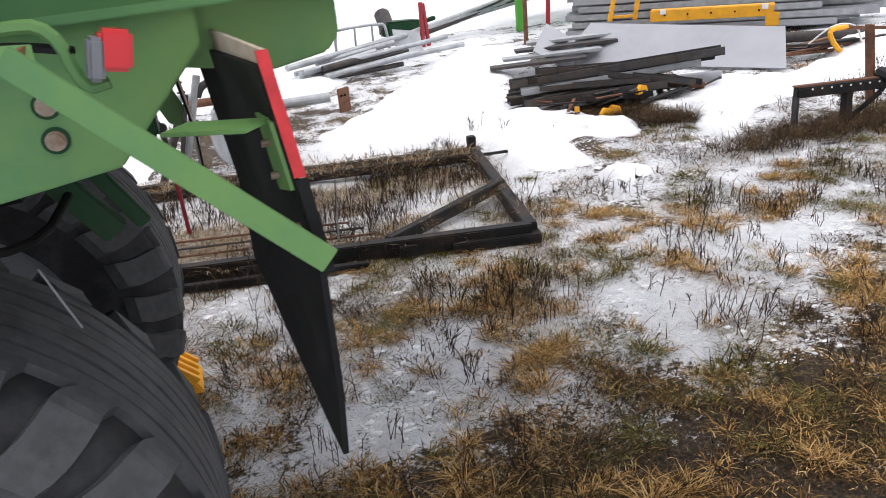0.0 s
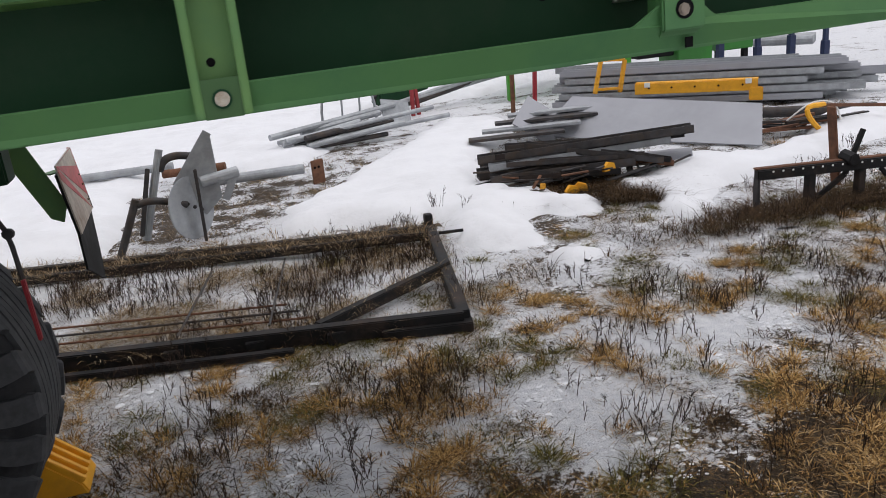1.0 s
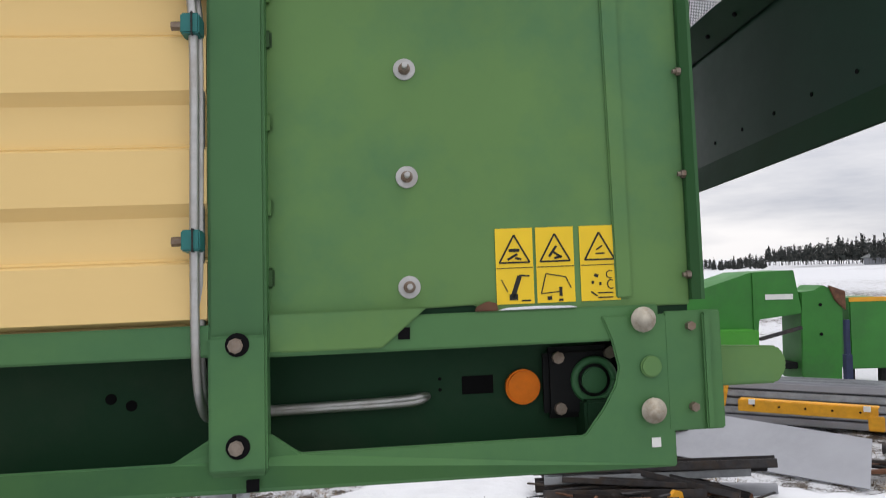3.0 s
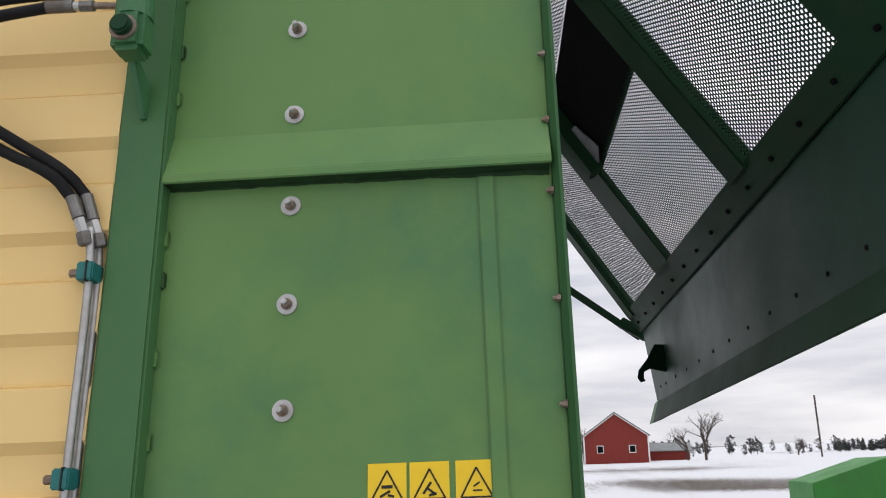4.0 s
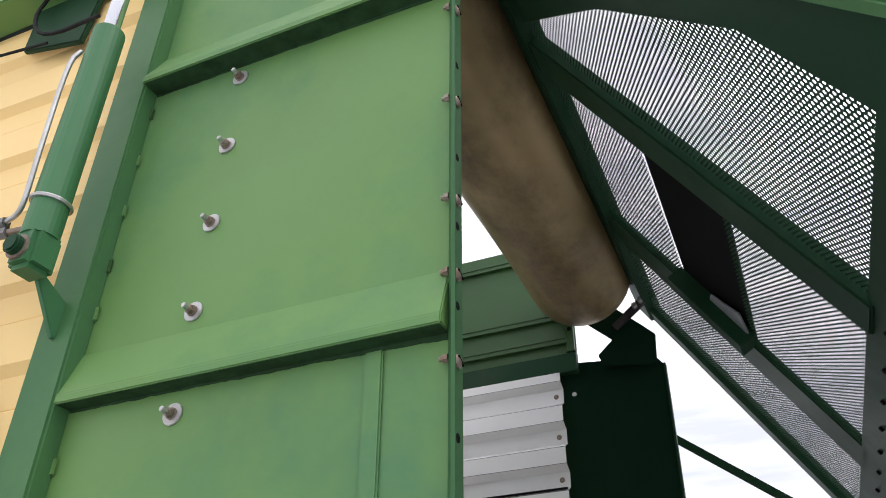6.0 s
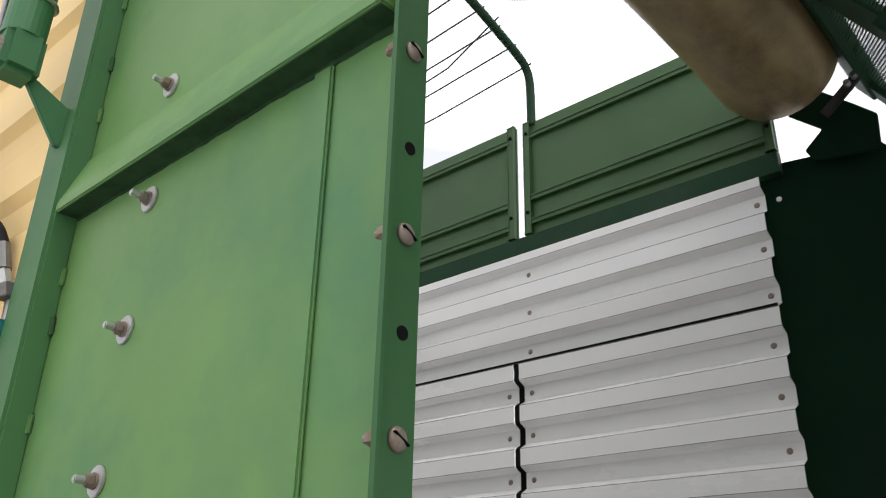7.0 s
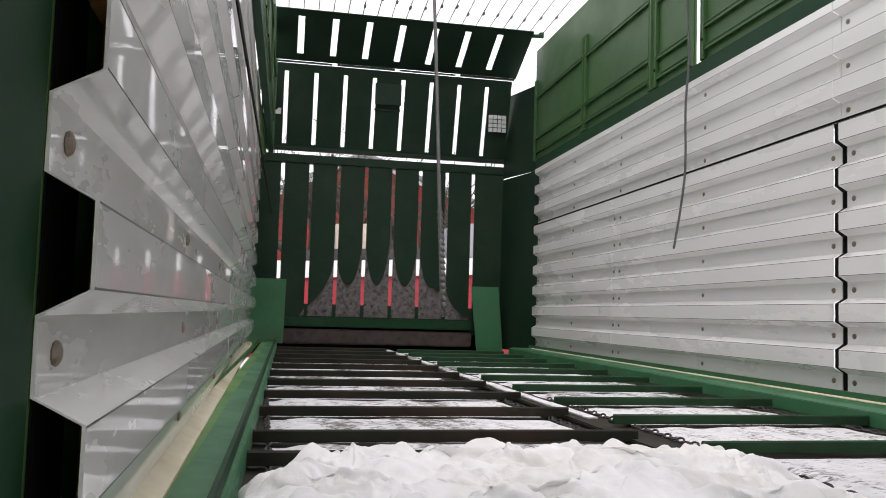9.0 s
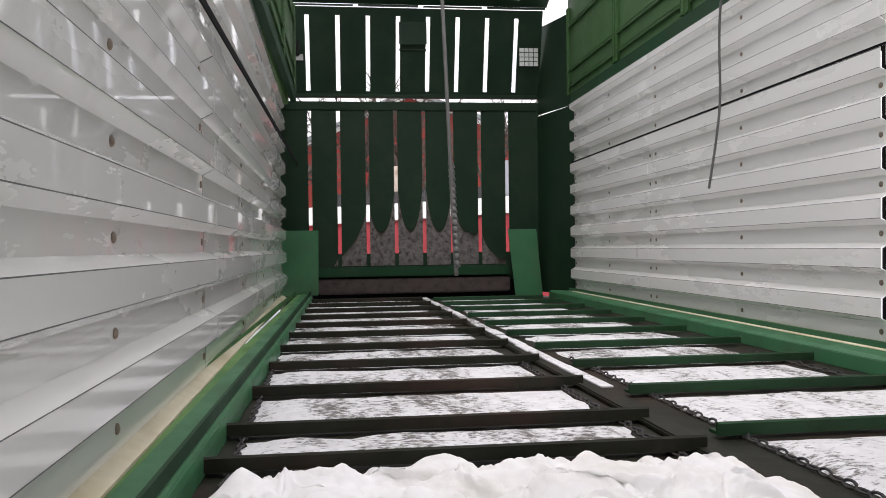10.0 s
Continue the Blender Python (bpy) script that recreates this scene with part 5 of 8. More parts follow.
skirt = prism([(-1.86, 1.575), (-1.70, 1.545), (-1.62, 1.558), (-1.6, 1.58), (-1.6, 1.63), (-1.63, 1.655), (-1.86, 1.664)], "y", 0.05, 0.062, 0.004)
part("skirt_plate", skirt, GREEN, wagon)
part("suspension_arm", bar((-2.15, 0.35, 1.5), (-2.0, 0.4, 1.25), 0.05, 0.03, (0, 1, 0), 0.004), GREEN_DARK, wagon)
part("suspension_arm", bar((-2.1, 0.35, 1.55), (-1.95, 0.42, 1.25), 0.03, 0.02, (0, 1, 0), 0.004), GREEN_DARK, wagon)
part("underframe_beam", box(-3.4, -1.9, 0.62, 0.72, 1.36, 1.62, 0.006), GREEN_DARK, wagon)
part("underframe_beam", box(-3.4, -1.9, 1.42, 1.52, 1.36, 1.62, 0.006), GREEN_DARK, wagon)
part("brake_hose", tube([(-2.5, 0.2, 1.45), (-2.3, 0.1, 1.38), (-2.1, 0.2, 1.3), (-2.05, 0.4, 1.35)], 0.008, 8), BLACK_RUBBER, wagon)
part("cable", tube([(-2.12, 0.28, 1.25), (-2.1, 0.285, 1.18), (-2.085, 0.3, 1.12)], 0.002, 6), GALV, wagon)
# lamp bracket with tail lamp, strut and rubber flap
lamp = new("tail_lamp")
lamp.parent = wagon
tagged(lamp, "red square tail lamp in a grey holder")
part("lens", move(box(-0.018, 0.018, -0.019, 0.019, -0.023, 0.023, 0.005), pose(-1.885, -0.12, 1.622, 0, 12, 10)), RED_PLASTIC, lamp)
part("holder", move(box(-0.008, 0.01, -0.02, 0.02, -0.024, 0.024, 0.004), pose(-1.908, -0.125, 1.616, 0, 12, 10)), GREY_PLASTIC, lamp)
part("bracket_loop", tube([(-1.9, -0.1, 1.585), (-1.93, -0.1, 1.58), (-1.945, -0.1, 1.655), (-2.0, -0.09, 1.66), (-2.08, -0.08, 1.64)], 0.008, 6), GREEN, lamp)
part("lamp_cable", tube([(-1.93, -0.1, 1.625), (-1.98, -0.08, 1.635), (-2.05, -0.06, 1.64)], 0.006, 6), BLACK_RUBBER, lamp)
part("guard_strut", bar((-2.16, -0.24, 1.655), (-1.955, -0.2, 1.632), 0.05, 0.006, (0, -0.5, 1), 0.001), GREEN, wagon)
part("guard_strut", bar((-1.98, -0.225, 1.64), (-1.705, -0.275, 1.378), 0.006, 0.03, (1, 0, 0.8), 0.001), GREEN, wagon, "flat green strut of the mudguard")
part("strut_rust", box(-1.968, -1.962, -0.222, -0.18, 1.622, 1.645, 0), RUST, wagon)
flap = new("mud_flap")
flap.parent = wagon
tagged(flap, "black rubber mud flap with a red reflector strip")
def flap_at(y, z, off=0.0):
    """A place on the hanging flap, which stands across the wheel and bends at its middle."""
    return Vector((-1.737 - 0.136 * (y + 0.235) + 0.125 * (1.61 - max(z, 1.36)) + off, y, z))


def flap_plate(name, pts, off0, off1, mat, label=""):
    bm = bmesh.new()
    low_r = [bm.verts.new(flap_at(y, z, off0)) for y, z in pts]
    top_r = [bm.verts.new(flap_at(y, z, off1)) for y, z in pts]
    bm.faces.new(low_r)
    bm.faces.new(top_r[::-1])
    for i in range(len(pts)):
        j = (i + 1) % len(pts)
        bm.faces.new((low_r[i], low_r[j], top_r[j], top_r[i]))
    return part(name, bm, mat, flap, label)


flap_plate("rubber_sheet", [(-0.235, 1.595), (-0.235, 1.36), (0.2, 1.36), (0.2, 1.58)], -0.008, 0.0, BLACK_RUBBER)
flap_plate("rubber_sheet", [(-0.235, 1.36), (-0.22, 1.18), (-0.19, 1.06), (-0.13, 1.08), (0.1, 1.18), (0.2, 1.22), (0.2, 1.36)], -0.008, 0.0, BLACK_RUBBER)
marker = flap_plate("marker_board", [(-0.24, 1.612), (-0.24, 1.352), (0.19, 1.352), (0.19, 1.612)], 0.0005, 0.006, MARKER_WHITE, "dirty red and white striped marker board")
for zc in (1.66, 1.46, 1.26):
    pts = [(y, min(1.611, max(1.353, z))) for y, z in ((-0.239, zc - 0.05), (0.189, zc + 0.3), (0.189, zc + 0.42), (-0.239, zc + 0.075))]
    if len({round(z, 3) for y, z in pts}) > 1:
        flap_plate("red_stripe", pts, 0.0065, 0.0072, MARKER_RED)
flap_plate("red_edge", [(-0.2425, 1.612), (-0.2425, 1.47), (-0.2385, 1.47), (-0.2385, 1.612)], -0.006, 0.007, MARKER_RED)
flap_plate("rubber_edge", [(-0.2445, 1.468), (-0.2445, 1.352), (-0.2385, 1.352), (-0.2385, 1.468)], -0.006, 0.0078, BLACK_RUBBER)
part("flap_bracket", bar((-1.84, -0.16, 1.53), (-1.752, -0.235, 1.534), 0.05, 0.005, (0, 0, 1), 0.001), GREEN, flap)
flap_plate("flap_bracket", [(-0.235, 1.535), (-0.235, 1.455), (-0.17, 1.44), (-0.17, 1.535)], -0.013, -0.0085, GREEN)
for y, z in ((-0.2, 1.505), (-0.195, 1.465), (-0.2, 1.40)):
    p = flap_at(y, z)
    part("bolt", rod(p + Vector((-0.022, 0, 0)), p + Vector((0.012, 0, 0)), 0.0045, sides=8), RUSTY_BOLT, flap)
far_flap = new("mud_flap")
far_flap.parent = wagon
tagged(far_flap, "black rubber mud flap with a red reflector strip")
for ob in [o for o in flap.children]:
    me = ob.data.copy()
    for v in me.vertices:
        v.co.x += 0.17 * (v.co.y + 0.235) - 0.15
        v.co.y = W_IN - v.co.y
        v.co.z -= 0.3
    me.flip_normals()
    twin = new(ob.name.split(".")[0], me)
    twin.parent = far_flap
    tagged(twin, ob.get("label", ""))
part("guard_strut", prism([(-2.14, 1.6), (-2.04, 1.6), (-1.865, 1.17), (-1.889, 1.1), (-1.93, 1.12)], "y", 1.975, 1.985, 0.002), GREEN, wagon, "flat green strut of the mudguard")
part("axle_gusset", prism([(-2.25, 1.42), (-1.92, 1.46), (-1.79, 1.60), (-1.79, 1.664), (-2.6, 1.664), (-2.6, 1.5)], "y", W_IN - 0.012, W_IN, 0.003), GREEN, wagon, "green axle bracket plate")
for ob in wagon.children_recursive:
    if ob.data and ob not in before:
        for v in ob.data.vertices:
            v.co.z += 0.02
            v.co.x += 0.022
# drain lever hanging behind the far wheel
lever = part("hanging_lever", tube([(-1.97, 1.38, 1.36), (-1.935, 1.4, 1.3), (-1.91, 1.4, 1.24), (-1.905, 1.4, 1.1)], 0.008, 8, rounds=1), DARK_IRON, wagon, "dark iron lever with a red grip")
part("knuckle", rod((-1.91, 1.385, 1.245), (-1.91, 1.415, 1.24), 0.016, sides=10, bevel=0.003), DARK_IRON, lever)
part("red_grip", bar((-1.905, 1.4, 1.1), (-1.9, 1.4, 0.9), 0.012, 0.02, (0, 1, 0), 0.003), RED_PAINT, lever)
gear = set(wagon.children_recursive) - standing
part("chock_holder", box(-2.4, -2.3, 1.3, 1.5, 1.2, 1.3, 0.01), BLACK_RUBBER, wagon)
# drawbar and front support, so that the wagon stands
part("support_leg", box(-6.9, -6.8, 1.0, 1.1, -0.05, 1.7, 0.01), GREEN_DARK, wagon)
part("drawbar", bar((-6.5, 1.05, 1.6), (-8.3, 1.05, 1.0), 0.2, 0.2, (0, 0, 1), 0.01), GREEN, wagon)

# ---- on the wagon floor ----
def crumple(name, x0, x1, y0, y1, z, height, nx, ny, material, label, category, seed):
    """A crumpled sheet of cloth lying in folds."""
    bm = bmesh.new()
    grid = []
    for i in range(nx):
        row = []
        for j in range(ny):
            fx, fy = i / (nx - 1), j / (ny - 1)
            q = Vector((fx * 3.2 + seed, fy * 5.0, seed * 1.7))
            edge = min(1.0, 5 * min(fx, 1 - fx)) * min(1.0, 7 * min(fy, 1 - fy))
            fold = 0.78 + 0.22 * noise.noise(q * 0.8) + 0.4 * abs(noise.noise(q * 1.5)) + 0.17 * abs(noise.noise(q * 4)) + 0.1 * abs(noise.noise(q * 8)) + 0.045 * noise.noise(q * 19)
            rag = 0.05 * noise.noise(Vector((fx * 7, fy * 11, seed)))
            xx = x0 + (x1 - x0) * fx + rag + 0.03 * noise.noise(q * 4)
            yy = max(0.115, y0 + (y1 - y0) * fy + 0.05 * noise.noise(q * 2 + Vector((5, 3, 1))))
            row.append(bm.verts.new((xx, yy, z + height * max(0.0, fold) * edge ** 0.5)))
        grid.append(row)
    for i in range(nx - 1):
        for j in range(ny - 1):
            bm.faces.new((grid[i][j], grid[i + 1][j], grid[i + 1][j + 1], grid[i][j + 1]))
    loose.append(tagged(part(name, bm, material, None, "", True), label, category))


loose = []
crumple("net_cloth", -1.24, -0.72, 0.1, 1.05, 1.766, 0.115, 110, 200, CLOTH, "crumpled white net cloth caked with snow on the floor", "cloth", 2.4)
crumple("wet_rag", -0.94, -0.5, 0.36, 1.06, 1.762, 0.066, 40, 50, DARK_RAG, "dark wet rag with snow on the wagon floor", "rag", 7.1)
crumple("wet_rag", -0.86, -0.66, 0.97, 1.2, 1.772, 0.07, 26, 26, DARK_RAG, "small dark rag with snow on the slats", "rag", 4.4)
tw = bmesh.new()
for k in range(46):
    spread = random.uniform(-0.9, 1.0)
    x, y, z = random.uniform(-0.86, -0.82), 0.5 + 0.05 * spread + random.uniform(-0.02, 0.02), 1.855
    pts = [(x - 0.03, y - 0.01, z - 0.012), (x, y, z)]
    for i in range(5):
        x += random.uniform(0.022, 0.05)
        y += 0.034 * spread + random.uniform(-0.016, 0.016)
        z += random.uniform(-0.022, 0.004) + (0.008 if i == 0 else 0)
        pts.append((x, y, max(1.79, z)))
    tube(pts, random.uniform(0.0028, 0.0046), 6, tw)
for k in range(10):
    y, x = random.uniform(0.62, 0.98), random.uniform(-0.9, -0.74)
    tube([(x, y, 1.825), (x + 0.04, y + 0.02, 1.85), (x + 0.08, y + 0.05 + random.uniform(-0.03, 0.05), 1.84), (x + 0.12, y + 0.07 + random.uniform(-0.05, 0.06), 1.79)], 0.0036, 6, tw)
loose.append(tagged(part("baler_twine", tw, TWINE, None, "", True), "tangled pale baler twine lying over the rags", "twine", kind="stuff"))
rp = tube([(-3.9, 0.8, 4.5), (-3.52, 0.8, 3.65), (-3.3, 0.8, 2.9), (-3.12, 0.8, 2.25), (-3.05, 0.8, 2.05)], 0.008, 8)
for k in range(16):
    f = k / 16
    p = Vector((-3.2 + 0.15 * f, 0.8, 2.5 - 0.42 * f))
    rod(p, p + Vector((0.006, 0.01, -0.025)), 0.0115, sides=6, bm=rp)
loose.append(tagged(part("hanging_rope", rp, WIRE, None, "", True), "frayed grey rope hanging from the roof wires", "rope"))
loose.append(tagged(part("wall_cord", tube([(-3.36, 2.02, 4.35), (-3.4, 2.04, 3.6), (-3.37, 2.05, 3.35), (-3.42, 2.05, 3.1), (-3.4, 2.05, 2.8), (-3.41, 2.03, 2.6), (-3.42, 2.0, 2.4)], 0.006, 6), WIRE, None, "", True), "thin dark cord hanging beside the white wall", "cord"))

# the near skin runs a little outwards towards the front
for ob in wagon.children_recursive:
    base = ob.name.split(".")[0]
    if not ob.data:
        continue
    if base in ("side_sheet", "joint_seal", "sheet_foot", "cream_sheet") and ob.data.vertices[0].co.y < 0.5:
        for v in ob.data.vertices:
            v.co.y += 0.018 * min(0.0, v.co.x + 0.5)
    elif base == "rivet" and ob.parent.name.split(".")[0] == "side_sheet" and ob.location.y < 0.5:
        ob.location.y += 0.018 * min(0.0, ob.location.x + 0.5)
# the chain floor runs a little askew between the walls
for ob in wagon.children_recursive:
    base = ob.name.split(".")[0]
    if base in ("floor_slat", "middle_rail", "rail_snow", "snow_dusting"):
        for v in ob.data.vertices:
            v.co.y += 0.028 * min(0.0, v.co.x + 1.5)
    elif base == "chain_link":
        ob.location.y += 0.028 * min(0.0, ob.location.x + 1.5)
# the wagon stands a little lower at its front: everything on it follows that slope
seen = set()
for ob in wagon.children_recursive:
    if ob.data and ob.matrix_basis == Matrix.Identity(4):
        if ob.data.name not in seen:
            seen.add(ob.data.name)
            for v in ob.data.vertices:
                v.co.z += 0.015 * v.co.x
    elif ob.data:
        ob.location.z += 0.015 * ob.location.x
# the wagon leans a little towards its far side; its running gear stands upright on the ground
LEAN = Matrix.Translation((0, 0, 1.9)) @ pose(0, 0, 0, -3.0) @ Matrix.Translation((0, 0, -1.9))
seen = set()
for ob in wagon.children_recursive + loose:
    if not ob.data or ob in gear:
        continue
    if ob.matrix_basis == Matrix.Identity(4):
        if ob.data.name not in seen:
            seen.add(ob.data.name)
            ob.data.transform(LEAN)
    else:
        ob.matrix_basis = LEAN @ ob.matrix_basis


# ---- ground ----
def ground_material():
    """Wet earth and dead grass with patches of thin snow; snow takes over the far field."""
    m = bpy.data.materials.new("winter_ground")
    m.use_nodes = True
    n, l = m.node_tree.nodes, m.node_tree.links
    b = n["Principled BSDF"]
    tc = n.new("ShaderNodeTexCoord")

    def noise_at(scale, detail=6.0, rough_n=0.62):
        t = n.new("ShaderNodeTexNoise")
        t.inputs["Scale"].default_value, t.inputs["Detail"].default_value, t.inputs["Roughness"].default_value = scale, detail, rough_n
        l.new(tc.outputs["Object"], t.inputs["Vector"])
        return t.outputs["Fac"]

    def ramp(src, stops):
        r = n.new("ShaderNodeValToRGB")
        while len(r.color_ramp.elements) < len(stops):
            r.color_ramp.elements.new(0.5)
        for e, (p, c) in zip(r.color_ramp.elements, stops):
            e.position, e.color = p, (*c, 1)
        l.new(src, r.inputs["Fac"])
        return r.outputs["Color"]

    def mix(f, a, c):
        x = n.new("ShaderNodeMix")
        x.data_type = "RGBA"
        l.new(f, x.inputs["Factor"])
        l.new(a, x.inputs[6])
        l.new(c, x.inputs[7])
        return x.outputs[2]

    def math_node(op, a, c):
        x = n.new("ShaderNodeMath")
        x.operation = op
        for i, v in enumerate((a, c)):
            if isinstance(v, (int, float)):
                x.inputs[i].default_value = v
            else:
                l.new(v, x.inputs[i])
        return x.outputs[0]

    earth = ramp(noise_at(55, 7.0, 0.75), [(0.36, (0.003, 0.0027, 0.002)), (0.48, (0.018, 0.013, 0.009)), (0.57, (0.08, 0.05, 0.024)), (0.68, (0.3, 0.2, 0.09))])
    tone = ramp(noise_at(2.2), [(0.38, (0.035, 0.032, 0.022)), (0.52, (0.11, 0.066, 0.026)), (0.66, (0.06, 0.062, 0.03))])
    half = n.new("ShaderNodeMix")
    half.data_type = "RGBA"
    half.inputs["Factor"].default_value = 0.15
    l.new(earth, half.inputs[6])
    l.new(tone, half.inputs[7])
    soil = half.outputs[2]
    snow = ramp(noise_at(20), [(0.3, (0.6, 0.62, 0.66)), (0.7, (0.78, 0.79, 0.81))])
    cover = n.new("ShaderNodeVertexColor")
    cover.layer_name = "snow_cover"
    patch = math_node("ADD", math_node("MULTIPLY", noise_at(3.6, 5.0, 0.62), 0.9), math_node("MULTIPLY", noise_at(42, 7.0, 0.85), 0.9))
    level = math_node("ADD", math_node("SUBTRACT", patch, 0.375), cover.outputs["Color"])
    sharp = n.new("ShaderNodeMapRange")
    l.new(level, sharp.inputs["Value"])
    sharp.inputs["From Min"].default_value, sharp.inputs["From Max"].default_value = 0.993, 1.012
    l.new(mix(sharp.outputs["Result"], soil, snow), b.inputs["Base Color"])
    b.inputs["Roughness"].default_value = 0.6
    b.inputs["Specular IOR Level"].default_value = 0.2
    bp = n.new("ShaderNodeBump")
    bp.inputs["Strength"].default_value, bp.inputs["Distance"].default_value = 0.9, 0.02
    l.new(noise_at(70, 6.0, 0.75), bp.inputs["Height"])
    l.new(bp.outputs["Normal"], b.inputs["Normal"])
    return m


def snow_material():
    m = paint("drifted_snow", (0.72, 0.735, 0.765), 0.6, grain=3.0, spread=0.03, dirt=(0.6, 0.61, 0.63), dirt_amount=0.6, dirt_scale=1.4, bump=0.9, bump_scale=9)
    nodes = m.node_tree.nodes
    for node in nodes:
        if node.type == "BUMP":
            node.inputs["Distance"].default_value = 0.016
            node.inputs["Strength"].default_value = 0.8
            source = node.inputs["Height"].links[0].from_node
            source.inputs["Detail"].default_value = 9.0
            source.inputs["Roughness"].default_value = 0.66
    return m


DRIFT = snow_material()


def value_noise(x, y, scale, seed=0.0):
    return np.array([noise.noise(Vector((a * scale + seed, b * scale - seed, seed))) for a, b in zip(x.ravel(), y.ravel())]).reshape(x.shape)


def inside(x, y, poly):
    """Distance to a polygon's edge, positive inside it."""
    px, py = np.array(poly, float).T
    best = np.full(x.shape, 1e9)
    inn = np.zeros(x.shape, bool)
    for i in range(len(px)):
        j = (i + 1) % len(px)
        ax, ay, bx, by = px[i], py[i], px[j], py[j]
        t = np.clip(((x - ax) * (bx - ax) + (y - ay) * (by - ay)) / ((bx - ax) ** 2 + (by - ay) ** 2), 0, 1)
        best = np.minimum(best, np.hypot(x - ax - t * (bx - ax), y - ay - t * (by - ay)))
        if ay != by:
            inn ^= ((ay > y) != (by > y)) & (x < (bx - ax) * (y - ay) / (by - ay) + ax)
    return np.where(inn, best, -best)


DRIFTS = (
    [(-0.96, 5.15), (-0.66, 5.08), (-0.3, 4.95), (0.2, 4.78), (0.2, 4.2), (0.36, 3.85), (0.58, 3.72), (0.8, 3.78), (0.82, 4.2), (0.98, 4.42), (1.2, 4.3), (1.42, 4.25), (1.62, 4.6), (1.35, 4.78), (1.3, 5.1), (1.0, 5.5), (0.95, 5.8), (1.35, 6.9), (2.0, 7.6), (2.3, 8.3), (2.2, 9.1), (1.6, 9.5), (0.6, 7.7), (0.1, 7.2), (-0.3, 6.6), (-0.63, 6.2), (-0.86, 5.9)],
    [(1.8, 5.0), (1.8, 4.66), (1.88, 4.35), (1.74, 3.85), (1.84, 3.74), (2.2, 4.02), (2.6, 4.42), (2.95, 4.5), (3.4, 4.6), (3.9, 4.7), (4.7, 5.0), (5.6, 5.2), (6.5, 5.8), (6.2, 6.4), (4.9, 6.2), (4.1, 5.4), (3.5, 5.25), (2.9, 5.6), (2.4, 5.35)],
    [(-2.3, 5.25), (-2.2, 6.4), (-2.25, 7.4), (-1.9, 8.4), (-1.0, 7.8), (-0.4, 7.75), (-0.2, 8.2), (0.2, 9.0), (-0.4, 10.0), (1.2, 11.5), (1.6, 14.0), (-3.0, 16.0), (-9.0, 15.0), (-9.0, 5.0), (-4.0, 4.9)],
    [(0.55, 3.6), (0.65, 3.25), (1.0, 3.3), (1.05, 3.55), (0.8, 3.62)],
    [(1.2, 3.15), (1.28, 2.9), (1.64, 3.12), (1.5, 3.25)],
    [(2.1, 3.28), (2.15, 3.1), (2.42, 3.14), (2.3, 3.28)],
    [(8.3, 6.4), (9.8, 8.2), (11.5, 10.0), (16.0, 9.0), (14.0, 5.0), (10.0, 4.8)],
    [(1.5, 11.2), (2.9, 11.3), (4.2, 12.3), (4.0, 16.0), (1.7, 16.0)],
)


def drift_depth(x, y):
    d = np.max([inside(x, y, p) for p in DRIFTS], axis=0)
    return d


def stretch_axis(lo, hi, step, far, n):
    inner = np.arange(lo, hi + step / 2, step)
    out = np.geomspace(step, far, n).cumsum()
    out = out / out[-1] * far
    return np.concatenate([lo - out[::-1], inner, hi + out])


gx = stretch_axis(-4.5, 7.0, 0.07, 900.0, 34)
gy = stretch_axis(-2.5, 13.0, 0.07, 900.0, 34)
GX, GY = np.meshgrid(gx, gy)


def meadow_cover(x, y):
    """Where dead grass lies thick beside the wagon, 0 to 1."""
    wob = 0.35 * value_noise(x, y, 1.3, 71.0)
    strip = np.clip((1.62 + wob - y) / 0.25, 0, 1)
    clump = np.clip((0.62 + 0.5 * wob - np.hypot(x + 1.95, (y - 1.75) * 0.9)) / 0.15, 0, 1)
    tongue = np.clip((0.5 + 0.6 * wob - np.hypot((x + 0.62) * 0.9, (y - 1.95))) / 0.15, 0, 1)
    gap = np.clip((0.5 + 0.5 * wob - np.hypot((x - 0.22) * 0.8, (y - 1.6) * 0.8)) / 0.12, 0, 1)
    gap2 = np.clip((0.28 + 0.5 * wob - np.hypot((x + 1.3) * 0.6, y - 1.35)) / 0.12, 0, 1)
    return np.maximum.reduce([strip, clump, tongue]) * (1 - gap) * (1 - gap2) * (x > -3) * (x < 5) * (y > -1)


def ground_height(x, y):
    near = np.exp(-((x - 1) ** 2 + (y - 4) ** 2) / 150.0)
    return (0.035 * value_noise(x, y, 0.7) + 0.018 * value_noise(x, y, 3.1, 4.0)) * near - 0.01


GZ = ground_height(GX, GY)
# a low rise towards the forest
dist = np.hypot(GX, GY)
GZ = GZ + np.where(dist > 60, (dist - 60) * 0.012, 0.0) * (GX > 0) * np.clip((GX / (np.abs(GY) + 1)) * 1.4, 0, 1)
verts = np.stack([GX, GY, GZ], -1).reshape(-1, 3)
ny_, nx_ = GX.shape
idx = np.arange(nx_ * ny_).reshape(ny_, nx_)
faces = np.stack([idx[:-1, :-1], idx[:-1, 1:], idx[1:, 1:], idx[1:, :-1]], -1).reshape(-1, 4)
ground = raw("ground", verts.tolist(), faces.tolist(), ground_material(), None, "wet winter ground with dead grass and thin snow", True)
tagged(ground, category="ground", kind="structure")
cover = ground.data.color_attributes.new("snow_cover", "FLOAT_COLOR", "POINT")
big = value_noise(GX, GY, 0.55, 9.0)
amount = 0.505 + 0.15 * big
